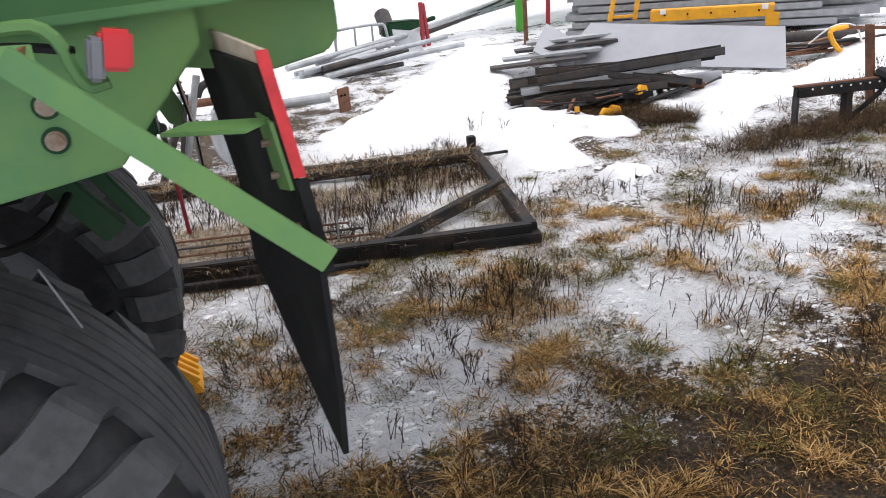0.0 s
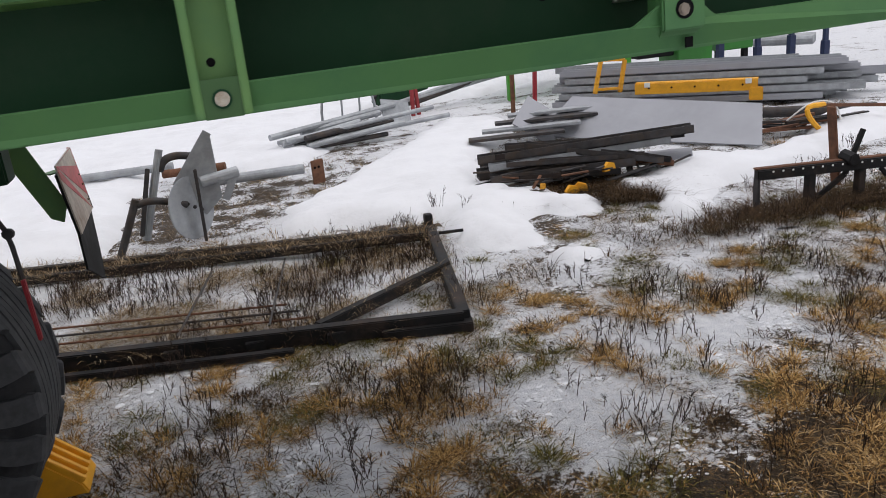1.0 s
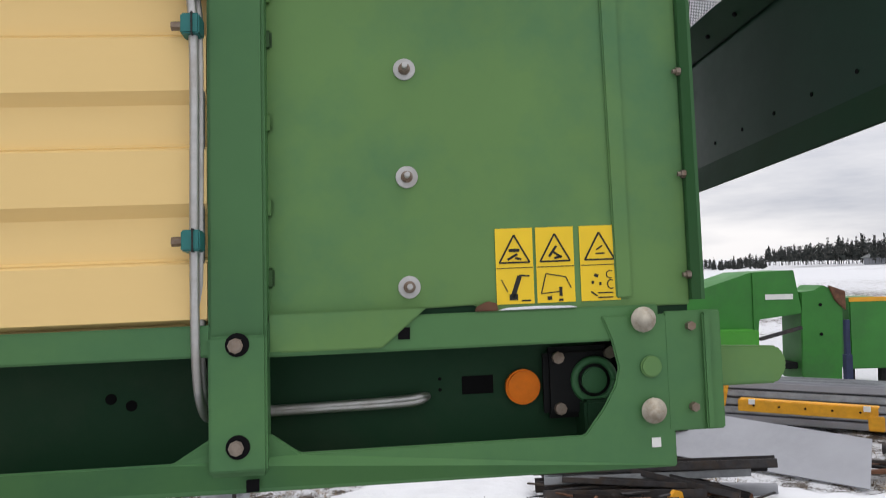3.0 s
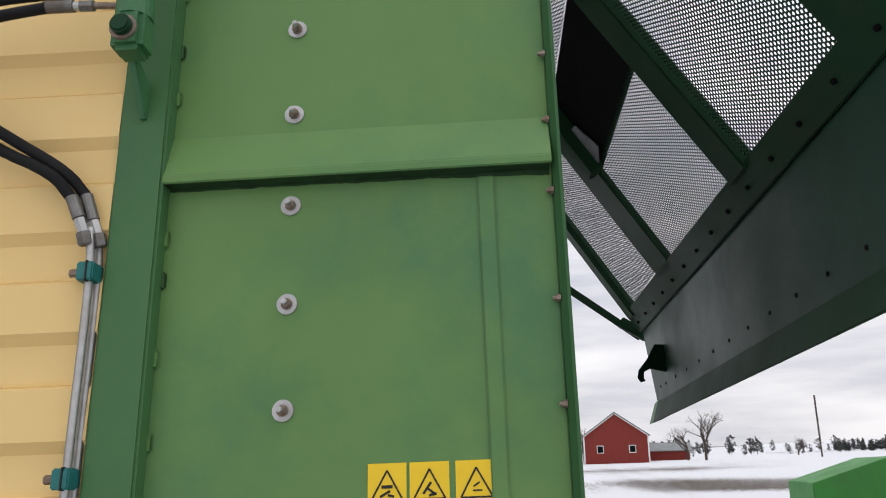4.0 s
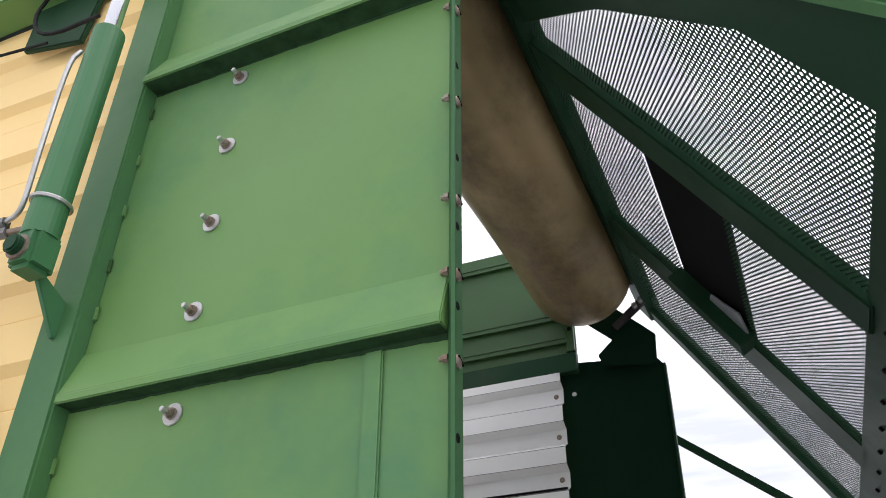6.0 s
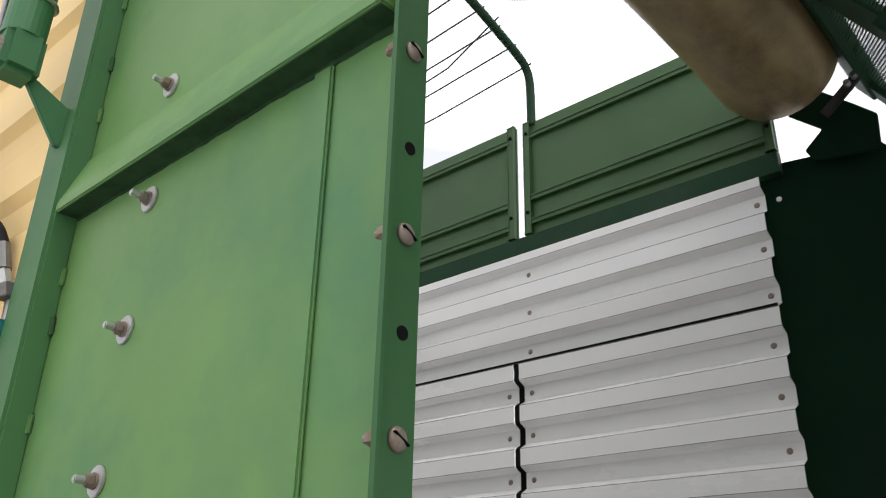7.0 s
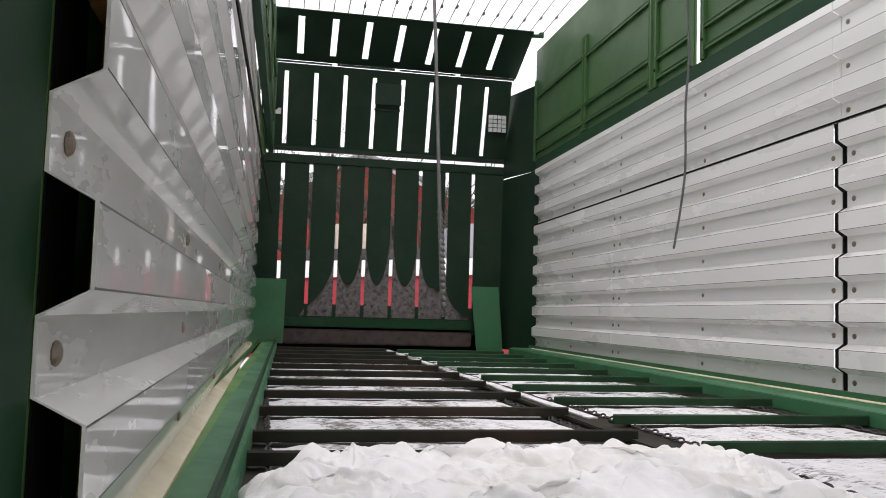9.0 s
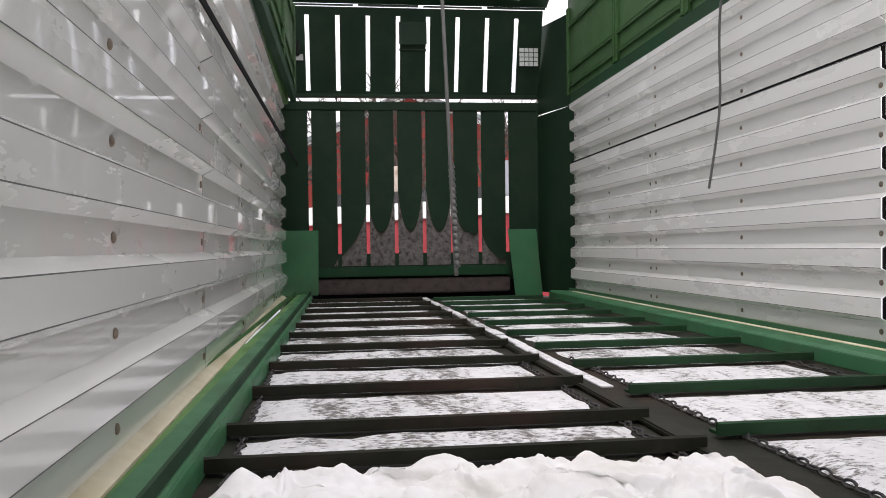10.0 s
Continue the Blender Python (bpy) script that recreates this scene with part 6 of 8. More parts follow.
amount += 0.19 * np.exp(-((GX + 1.1) ** 2 / 1.8 + (GY - 2.2) ** 2 / 0.6))      # frosty strip before the frame
amount += 0.42 * np.exp(-((GX + 1.3) ** 2 / 2.2 + (GY - 3.8) ** 2 / 0.8))      # inside the frame
amount += 0.24 * np.exp(-((GX - 0.12) ** 2 / 0.1 + (GY - 1.68) ** 2 / 0.16))   # patch on the grass
amount += 0.15 * np.exp(-((GX - 1.5) ** 2 / 0.8 + (GY - 3.5) ** 2 / 0.9))
amount += 0.10 * np.exp(-((GX + 0.7) ** 2 / 0.1 + (GY - 1.1) ** 2 / 0.12))
amount -= 0.035 * np.clip((2.0 - GY) / 0.4, 0, 1) * (GX > -3) * (GX < 6)
amount += 0.04 * np.clip((2.8 - GY) / 0.8, 0, 1) * (GX > -3) * (GX < 6)
amount -= 0.07 * np.exp(-((GX - 0.2) ** 2 / 2.5 + (GY - 0.6) ** 2 / 0.7))
amount -= 0.05 * np.exp(-((GX + 1.7) ** 2 / 0.2 + (GY - 5.7) ** 2 / 1.2))
amount += 0.12 * np.exp(-((GX + 1.0) ** 2 / 1.2 + (GY - 2.0) ** 2 / 0.4))
amount -= 0.12 * np.exp(-((GX - 0.35) ** 2 / 0.12 + (GY - 2.9) ** 2 / 0.3))
amount -= 0.075 * meadow_cover(GX, GY)
amount -= 0.06 * np.exp(-((GX - 0.5) ** 2 / 0.8 + (GY - 0.9) ** 2 / 0.3))
amount += 0.09 * np.exp(-((GX - 0.9) ** 2 / 0.6 + (GY - 2.0) ** 2 / 0.3))
amount += 0.12 * np.exp(-((GX + 1.1) ** 2 / 0.6 + (GY - 1.5) ** 2 / 0.3))
amount += 0.07 * np.clip(-0.3 - GY, 0, 1) * (dist < 40)      # unseen snow beside the wagon, added to bounce light onto the panel
far_snow = np.clip((np.hypot(GX - 1.5, GY - 4) - 5.5) / 4.0, 0, 1)
amount = amount + 0.15 * far_snow + 0.1 * np.clip((GY - 11) / 4, 0, 1) - 0.3 * np.clip(value_noise(GX, GY * 2.5, 0.03, 7.0) * 2.2, 0, 1) * np.clip((dist - 16) / 14, 0, 1) - 0.2 * np.clip(value_noise(GX * 0.6, GY * 2.0, 0.16, 17.0) * 2.5 - 0.2, 0, 1) * np.clip((dist - 12) / 8, 0, 1)
rgba = np.ones((nx_ * ny_, 4), np.float32)
rgba[:, :3] = np.clip(amount.reshape(-1, 1), 0, 1.2)
cover.data.foreach_set("color", rgba.ravel())

# snow drifts with real depth
sx, sy = np.meshgrid(np.arange(-9.0, 16.0, 0.075), np.arange(3.2, 16.2, 0.075))
depth = drift_depth(sx, sy) + 0.1 * value_noise(sx, sy, 2.6, 2.0) + 0.09 * value_noise(sx, sy, 6.0, 5.0) - 0.02
rise = np.where(depth > 0, 0.12 * (1 - np.exp(-np.maximum(depth, 0) / 0.13)), depth * 0.9)
sz = ground_height(sx, sy) + rise + np.where(depth > 0.1, 0.05 * value_noise(sx, sy, 1.6, 8.0) + 0.022 * value_noise(sx, sy, 5.0, 3.0), 0)
keep = depth > -0.12
sidx = -np.ones(sx.shape, int)
sidx[keep] = np.arange(keep.sum())
sverts = np.stack([sx, sy, sz], -1)[keep]
q = np.stack([sidx[:-1, :-1], sidx[:-1, 1:], sidx[1:, 1:], sidx[1:, :-1]], -1).reshape(-1, 4)
q = q[(q >= 0).all(1)]
tagged(raw("snow_drift", sverts.tolist(), q.tolist(), DRIFT, None, "", True), "soft white snow drifts lying on the yard", "snow", kind="stuff")


# ---- grass and weeds ----
def blades(name, centres, per, height, lean, width, material, label, category, seed, spread=0.045):
    rng = np.random.default_rng(seed)
    n = len(centres) * per
    c = np.repeat(np.asarray(centres, float), per, axis=0)
    h = height * rng.uniform(0.45, 1.25, n) * np.repeat(rng.uniform(0.6, 1.3, len(centres)), per)
    a = rng.uniform(0, 2 * math.pi, n)
    r = np.abs(rng.normal(0, spread, n))
    base = np.stack([c[:, 0] + r * np.cos(a), c[:, 1] + r * np.sin(a), c[:, 2] - 0.005], -1)
    la = a + rng.normal(0, 0.9, n)
    ln = lean * rng.uniform(0.3, 1.6, n) * h
    w = width * rng.uniform(0.6, 1.5, n)
    side = np.stack([-np.sin(la), np.cos(la), np.zeros(n)], -1) * w[:, None]
    out = np.stack([np.cos(la), np.sin(la), np.zeros(n)], -1)
    mid = base + out * (ln * 0.35)[:, None] + np.stack([np.zeros(n), np.zeros(n), h * 0.62], -1)
    tip = base + out * ln[:, None] + np.stack([np.zeros(n), np.zeros(n), h * rng.uniform(0.55, 1.0, n)], -1)
    v = np.stack([base - side, base + side, mid + side * 0.7, mid - side * 0.7, tip], 1).reshape(-1, 3)
    k = np.arange(n)[:, None] * 5
    faces = np.concatenate([k + np.array([[0, 1, 2, 3]])], 1).tolist() + np.concatenate([k + np.array([[3, 2, 4]])], 1).tolist()
    return tagged(raw(name, v.tolist(), faces, material), label, category, kind="stuff")


def island_material(name, stops, rough=0.85):
    m = bpy.data.materials.new(name)
    m.use_nodes = True
    n, l = m.node_tree.nodes, m.node_tree.links
    g, r = n.new("ShaderNodeNewGeometry"), n.new("ShaderNodeValToRGB")
    while len(r.color_ramp.elements) < len(stops):
        r.color_ramp.elements.new(0.5)
    for e, (p, c) in zip(r.color_ramp.elements, stops):
        e.position, e.color = p, (*c, 1)
    l.new(g.outputs["Random Per Island"], r.inputs["Fac"])
    l.new(r.outputs["Color"], n["Principled BSDF"].inputs["Base Color"])
    n["Principled BSDF"].inputs["Roughness"].default_value = rough
    n["Principled BSDF"].inputs["Specular IOR Level"].default_value = 0.12
    return m


STRAW = island_material("dead_straw", [(0.0, (0.022, 0.015, 0.01)), (0.35, (0.085, 0.055, 0.028)), (0.7, (0.29, 0.2, 0.105)), (1.0, (0.6, 0.5, 0.36))])
GOLD = island_material("golden_straw", [(0.0, (0.02, 0.011, 0.006)), (0.3, (0.13, 0.068, 0.022)), (0.65, (0.44, 0.25, 0.08)), (1.0, (0.7, 0.5, 0.24))])
MOSSY = island_material("mossy_grass", [(0.0, (0.014, 0.013, 0.006)), (0.5, (0.085, 0.076, 0.02)), (1.0, (0.24, 0.2, 0.06))])
BROWN = island_material("brown_dead_grass", [(0.0, (0.008, 0.006, 0.004)), (0.5, (0.042, 0.026, 0.014)), (1.0, (0.15, 0.092, 0.045))])
TWIG = island_material("dark_weed_twigs", [(0.0, (0.02, 0.015, 0.012)), (0.6, (0.04, 0.028, 0.022)), (1.0, (0.09, 0.06, 0.045))])
rng = np.random.default_rng(11)


def spots(n, x0, x1, y0, y1, thresh, scale, seed, clear=True):
    """Random places, thick where a broad noise is high, off the drifts."""
    x, y = rng.uniform(x0, x1, n), rng.uniform(y0, y1, n)
    v = value_noise(x, y, scale, seed)
    ok = v > thresh
    ok &= (np.hypot(x - 0.12, (y - 1.68) * 0.75) > 0.27 + 0.3 * value_noise(x, y, 3.5, 14.0)) | (rng.uniform(0, 1, n) < 0.12)
    for cx, cy, r in ((0.95, 2.0, 0.42), (-1.1, 1.5, 0.5), (-0.2, 1.95, 0.26)):
        ok &= (np.hypot(x - cx, (y - cy) * 1.2) > r + 0.3 * value_noise(x, y, 3.0, 23.0)) | (rng.uniform(0, 1, n) < 0.3)
    if clear:
        ok &= drift_depth(x, y) < -0.02
    x, y = x[ok], y[ok]
    return np.stack([x, y, ground_height(x, y)], -1)


blades("dark_grass", spots(16000, -2.6, 4.2, -0.3, 3.6, 0.2, 2.2, 3.0), 16, 0.017, 2.2, 0.0017, MOSSY, "low mossy green-brown grass", "grass", 1)
blades("straw_tufts", spots(5200, -2.6, 4.2, -0.3, 4.4, 0.14, 2.4, 41.0), 22, 0.024, 2.8, 0.0015, STRAW, "golden straw tufts of dead grass", "grass", 8)
blades("tuft_heads", spots(800, -2.4, 4.2, -0.2, 3.3, 0.1, 2.0, 47.0), 150, 0.034, 2.4, 0.0018, GOLD, "shaggy golden heads of dead grass", "grass", 12, 0.035)
blades("moss_heads", spots(900, -2.4, 4.2, -0.2, 4.4, 0.13, 1.5, 53.0), 140, 0.026, 2.3, 0.0019, MOSSY, "shaggy olive-green heads of grass", "grass", 14, 0.05)
blades("matted_grass", spots(12000, -2.4, 4.2, -0.4, 3.4, 0.16, 1.6, 59.0), 12, 0.014, 5.0, 0.0011, STRAW, "long dead grass pressed flat on the soil", "grass", 15)
blades("near_tufts", spots(420, -1.8, 3.2, 0.5, 2.3, 0.05, 2.4, 61.0), 90, 0.034, 1.9, 0.0016, GOLD, "dense golden tufts of dead grass beside the wagon", "grass", 21, 0.04)
blades("near_moss", spots(700, -1.8, 3.2, 0.5, 2.6, 0.04, 2.0, 67.0), 70, 0.03, 1.9, 0.0017, BROWN, "dense dark brown tufts beside the wagon", "grass", 22, 0.05)
blades("straw_tufts", spots(900, -3.0, 5.0, -0.2, 5.5, 0.22, 1.1, 6.0), 70, 0.026, 3.0, 0.0013, GOLD, "thick straw-brown tufts of dead grass", "grass", 2)
blades("brown_grass", spots(14000, -3.0, 5.0, -0.2, 4.8, 0.2, 1.9, 21.0), 15, 0.018, 2.4, 0.002, BROWN, "flattened dark brown dead grass", "grass", 3)
blades("frame_straw", spots(2900, -3.2, 0.1, 2.95, 4.7, 0.0, 1.8, 13.0, False), 20, 0.028, 4.2, 0.0015, STRAW, "dead grass grown through the iron frame", "grass", 4)
blades("yard_straw", spots(2200, -2.6, 6.0, 4.6, 8.5, -0.05, 1.5, 17.0), 12, 0.045, 1.8, 0.002, STRAW, "dead grass round the scrap iron", "grass", 5)


def meadow_spots(n, floor_level):
    """Tuft places on the thick grass."""
    x, y = rng.uniform(-2.7, 2.4, n), rng.uniform(0.2, 2.7, n)
    ok = (meadow_cover(x, y) > 0.5) & (value_noise(x, y, 5.0, 81.0) > floor_level)
    x, y = x[ok], y[ok]
    return np.stack([x, y, ground_height(x, y)], -1)


blades("meadow_straw", meadow_spots(3000, 0.12), 32, 0.024, 2.0, 0.0021, GOLD, "thick golden dead grass beside the wagon", "grass", 31, 0.045)
blades("meadow_thatch", meadow_spots(4200, 0.0), 20, 0.018, 2.2, 0.0024, BROWN, "matted brown thatch beside the wagon", "grass", 32, 0.055)
blades("dark_litter", spots(11000, -2.6, 4.2, 0.7, 4.5, -0.3, 3.0, 91.0), 8, 0.006, 6.0, 0.002, TWIG, "dark bits of dead stalk lying in the thin snow", "litter", 33, 0.06)


def snow_crusts(name, n, seed):
    """Small lumps of thin snow caught in the grass."""
    r3 = np.random.default_rng(seed)
    x, y = r3.uniform(-2.8, 4.2, n), r3.uniform(0.5, 4.6, n)
    ok = (value_noise(x, y, 2.7, 95.0) > -0.05 + 0.9 * meadow_cover(x, y)) & (drift_depth(x, y) < -0.02)
    x, y = x[ok], y[ok]
    m = len(x)
    rad = np.clip(r3.lognormal(-5.0, 0.5, m), 0.003, 0.018)
    ang = np.arange(6)[None, :] * (math.pi / 3) + r3.uniform(0, 6.28, m)[:, None]
    rr = rad[:, None] * r3.uniform(0.55, 1.25, (m, 6))
    z = ground_height(x, y)
    ring = np.stack([x[:, None] + 1.4 * rr * np.cos(ang), y[:, None] + rr * np.sin(ang), np.repeat(z[:, None] + 0.001, 6, 1)], -1)
    top = np.stack([x, y, z + 0.003 + 0.22 * rad], -1)[:, None, :]
    v = np.concatenate([ring, top], 1).reshape(-1, 3)
    k = np.arange(m)[:, None] * 7
    f = np.concatenate([k + np.array([[i, (i + 1) % 6, 6]]) for i in range(6)])
    return tagged(raw(name, v.tolist(), f.tolist(), SNOW_OLD, None, "", True), "crusts of thin snow caught in the dead grass", "snow", kind="stuff")


snow_crusts("snow_crust", 18000, 19)
rail_spots = np.concatenate([np.stack([rng.normal(2.7, 0.7, 500), rng.normal(3.5, 0.14, 500), np.zeros(500)], -1), np.stack([rng.normal(1.85, 0.14, 160), rng.normal(4.55, 0.14, 160), np.zeros(160)], -1), np.stack([rng.normal(1.5, 0.4, 260), rng.normal(5.0, 0.2, 260), np.zeros(260)], -1)])
blades("matted_straw", rail_spots, 18, 0.08, 2.2, 0.0018, BROWN, "matted brown straw round the perforated rail", "grass", 6)


def weeds(name, centres, label, seed):
    """Thin branching dead stems."""
    r2 = random.Random(seed)
    v, f = [], []

    def stem(p, q, w):
        p, q = Vector(p), Vector(q)
        s = (q - p).orthogonal().normalized() * w
        t = (q - p).normalized().cross(s)
        b = len(v)
        for base, k in ((p, 1.0), (q, 0.5)):
            for a in (s, -0.5 * s + 0.87 * t, -0.5 * s - 0.87 * t):
                v.append(base + a * k)
        for i in range(3):
            j = (i + 1) % 3
            f.append((b + i, b + j, b + 3 + j, b + 3 + i))

    for c in centres:
        h = r2.uniform(0.04, 0.15)
        for _ in range(r2.randint(2, 5)):
            p = Vector(c) + Vector((r2.gauss(0, 0.03), r2.gauss(0, 0.03), 0))
            d = Vector((r2.gauss(0, 0.25), r2.gauss(0, 0.25), 1)).normalized()
            top = p + d * h * r2.uniform(0.6, 1.1)
            stem(p, top, 0.0021)
            for _ in range(r2.randint(2, 6)):
                s = p.lerp(top, r2.uniform(0.3, 0.95))
                e = s + (d + Vector((r2.gauss(0, 0.7), r2.gauss(0, 0.7), 0.1))).normalized() * h * r2.uniform(0.15, 0.4)
                stem(s, e, 0.0015)
    return tagged(raw(name, v, f, TWIG), label, "weeds", kind="stuff")


clump = np.concatenate([np.stack([rng.normal(cx, 0.16, 16), rng.normal(cy, 0.16, 16), np.zeros(16)], -1) for cx, cy in ((-0.75, 2.25), (-1.0, 1.7), (-0.55, 2.0), (0.9, 2.6), (1.2, 2.4), (0.6, 2.2), (1.6, 1.9), (0.2, 1.5), (1.9, 2.8), (1.0, 1.3), (-0.1, 3.9), (0.4, 3.2), (2.4, 2.4))])
weeds("dead_weeds", clump, "clumps of dark twiggy dead weeds", 9)
weeds("dead_weeds", spots(1500, -2.8, 4.5, 0.4, 4.9, 0.1, 1.6, 31.0), "dark branching dead weeds in the grass", 5)
weeds("dead_weeds", spots(900, -3.0, 0.05, 2.9, 4.75, -0.1, 1.2, 37.0, False), "dead weeds standing inside the iron frame", 6)
weeds("dead_weeds", np.array([(-0.1, 4.85, 0), (0.0, 4.9, 0.0), (0.45, 4.75, 0.05), (0.3, 4.95, 0.08), (-0.6, 5.0, 0), (0.75, 4.6, 0), (2.0, 4.6, 0), (2.15, 4.55, 0), (4.1, 4.7, 0.05)] * 3), "tall dead weeds standing in the snow", 7)


# ---- iron frame lying on the grass ----
frame_t = thing("machine_frame", "black iron frame with a diagonal brace lying in grass", "iron frame", (-0.16, 2.75, 0))


def at_frame(p):
    return Vector(p) - Vector((-0.16, 2.75, 0))


A, B = Vector((-0.18, 2.75, 0.05)), Vector((0.1, 4.47, 0.04))
L0 = Vector((-3.6, 3.52, 0.05))
for name, p, q, w, h in (("long_bar", L0, A, 0.07, 0.1), ("end_bar", A, B, 0.075, 0.09), ("diagonal_brace", Vector((-0.95, 2.98, 0.06)), Vector((-0.03, 3.55, 0.075)), 0.06, 0.07),
                        ("long_bar", Vector((-3.4, 5.24, 0.05)), B, 0.06, 0.08), ("inner_bar", Vector((-3.4, 5.08, 0.04)), Vector((0.05, 4.32, 0.05)), 0.05, 0.06)):
    part(name, bar(at_frame(p), at_frame(q), w, h, (0, 0, 1), 0.006), FRAME_IRON, frame_t)
part("corner_block", bar(at_frame((-0.62, 2.83, 0.02)), at_frame((-0.14, 2.72, 0.02)), 0.1, 0.06, (0, 0, 1), 0.006), FRAME_IRON, frame_t)
part("corner_stub", box(0.23, 0.29, 1.72, 1.78, 0.0, 0.16, 0.005), FRAME_IRON, frame_t)
part("side_peg", rod(at_frame((0.12, 4.3, 0.06)), at_frame((0.3, 4.27, 0.06)), 0.012), FRAME_IRON, frame_t)
for f in (0.2, 0.45, 0.7):
    p = L0.lerp(A, 0.45 + 0.5 * f)
    part("bracket", box(*(lambda c: (c.x - 0.05, c.x + 0.05, c.y - 0.06, c.y - 0.02, -0.02, 0.07))(at_frame(p)), 0.004), FRAME_IRON, frame_t)
part("under_bar", bar(at_frame((-3.0, 3.25, 0.02)), at_frame((-1.1, 2.83, 0.02)), 0.05, 0.04, (0, 0, 1), 0.005), FRAME_IRON, frame_t)

# straw caught along the bars
caught = []
for p, q, n in ((L0, A, 18), (A, B, 22), (Vector((-3.4, 5.24, 0.05)), B, 230), (Vector((-3.4, 5.08, 0.04)), Vector((0.05, 4.32, 0.05)), 200), (Vector((-0.95, 2.98, 0.06)), Vector((-0.03, 3.55, 0.075)), 26)):
    for f, side, up in zip(rng.uniform(0, 1, n), rng.normal(0, 0.035, n), rng.uniform(-0.03, 0.035, n)):
        c = p.lerp(q, float(f))
        caught.append((c.x, c.y + side, max(0.0, c.z + up)))
blades("caught_straw", np.array(caught), 20, 0.05, 2.2, 0.0015, STRAW, "dead straw caught over the iron bars", "grass", 41, 0.05)

for k in range(3):
    p, q = Vector((-3.2, 3.72 + 0.13 * k, 0.05)), Vector((-0.95 - 0.06 * k, 3.2 + 0.14 * k, 0.045))
    tagged(part("thin_rod", rod(p, q, 0.007, sides=6), DARK_IRON if k % 2 else RUST, None), "thin frosted iron rod lying inside the frame", "rod", "rods in the frame")
for k in range(2):
    tagged(part("thin_rod", rod((-1.7 + 0.5 * k, 3.25 - 0.1 * k, 0.065), (-1.5 + 0.5 * k, 4.3, 0.07), 0.007, sides=6), DARK_IRON, None), "thin frosted iron rod lying inside the frame", "rod", "rods in the frame")

# ---- old plough body ----
plough = thing("plough_body", "old grey plough body with a round coulter disc", "plough", (-1.6, 5.35, 0))
d_n = Vector((0.75, -0.62, 0.1)).normalized()
part("coulter_disc", rod(Vector((0.0, 0, 0.29)) - d_n * 0.006, Vector((0.0, 0, 0.29)) + d_n * 0.006, 0.25, sides=40, bevel=0.003), GALV, plough)
part("disc_arm", bar((0.065, -0.06, 0.02), (0.08, -0.06, 0.6), 0.045, 0.025, (1, 0, 0), 0.004), DARK_IRON, plough)
part("mouldboard", prism([(-0.09, 0.46), (0.21, 0.86), (0.235, 0.84), (0.245, 0.33), (0.1, 0.2)], "y", 0.05, 0.07, 0.004), GALV, plough)
part("mouldboard_fold", bar((-0.08, 0.055, 0.47), (0.22, 0.04, 0.86), 0.07, 0.012, (0, 1, 0), 0.003), GALV, plough)
part("share_pipe", rod((0.1, 0.02, 0.48), (0.4, 0.08, 0.51), 0.045, sides=14, bevel=0.005), GALV, plough)
part("share_lug", bar((0.27, 0.06, 0.3), (0.37, 0.06, 0.5), 0.06, 0.03, (0, 1, 0), 0.004), GALV, plough)
part("beam_pipe", tube([(-0.385, -0.1, 0.40), (-0.28, -0.1, 0.42), (-0.14, -0.08, 0.38), (-0.03, -0.04, 0.33)], 0.028, 10), DARK_IRON, plough, smooth=True)
part("leg", rod((-0.59, -0.12, 0.0), (-0.385, -0.1, 0.445), 0.03, 0.03, 12), DARK_IRON, plough)
part("leg", rod((-0.4, 0.15, 0.05), (-0.17, 0.2, 0.75), 0.035, 0.03, 12), GALV, plough)
part("leg", bar((-0.42, 0.1, 0.1), (-0.28, 0.16, 0.62), 0.04, 0.035, (1, 0, 0), 0.004), DARK_IRON, plough)
part("bent_pipe", tube([(-0.2, 0.2, 0.58), (-0.16, 0.2, 0.66), (-0.06, 0.2, 0.69), (0.08, 0.2, 0.66)], 0.032, 10), DARK_IRON, plough, smooth=True)
for k in range(3):
    part("bolt", rod((-0.02 + 0.05 * k, -0.02, 0.33 - 0.03 * k), (-0.025 + 0.05 * k, -0.035, 0.33 - 0.03 * k), 0.014), DARK_IRON, plough)

# ---- poles, tubes and the tube guard ----
for p, q, r, m, lab in (((-1.7, 7.1, 0.12), (-0.55, 6.85, 0.16), 0.05, GALV, "long weathered grey pole in the snow"), ((-1.95, 7.75, 0.14), (-1.3, 7.6, 0.16), 0.045, RUST, "rusty brown pole lying on the ground"), ((-2.95, 8.2, 0.14), (-1.85, 8.0, 0.17), 0.045, GALV, "long weathered grey pole in the snow")):
    tagged(part("pole", rod(p, q, r, sides=14), m, None), lab, "pole")
plate = thing("rusty_plate", "rusty iron plate standing at the pole ends", "plate", (-0.42, 6.8, 0))
part("plate_face", move(box(-0.07, 0.07, -0.012, 0.012, 0.0, 0.24, 0.003), pose(0, 0, 0, 0, 0, 30)), RUST, plate)
for k in range(2):
    part("bolt_hole", rod((-0.03 + 0.04 * k, -0.035 + 0.02 * k, 0.17), (-0.028 + 0.04 * k, -0.04 + 0.02 * k, 0.17), 0.012), BLACK, plate)
r3 = random.Random(4)
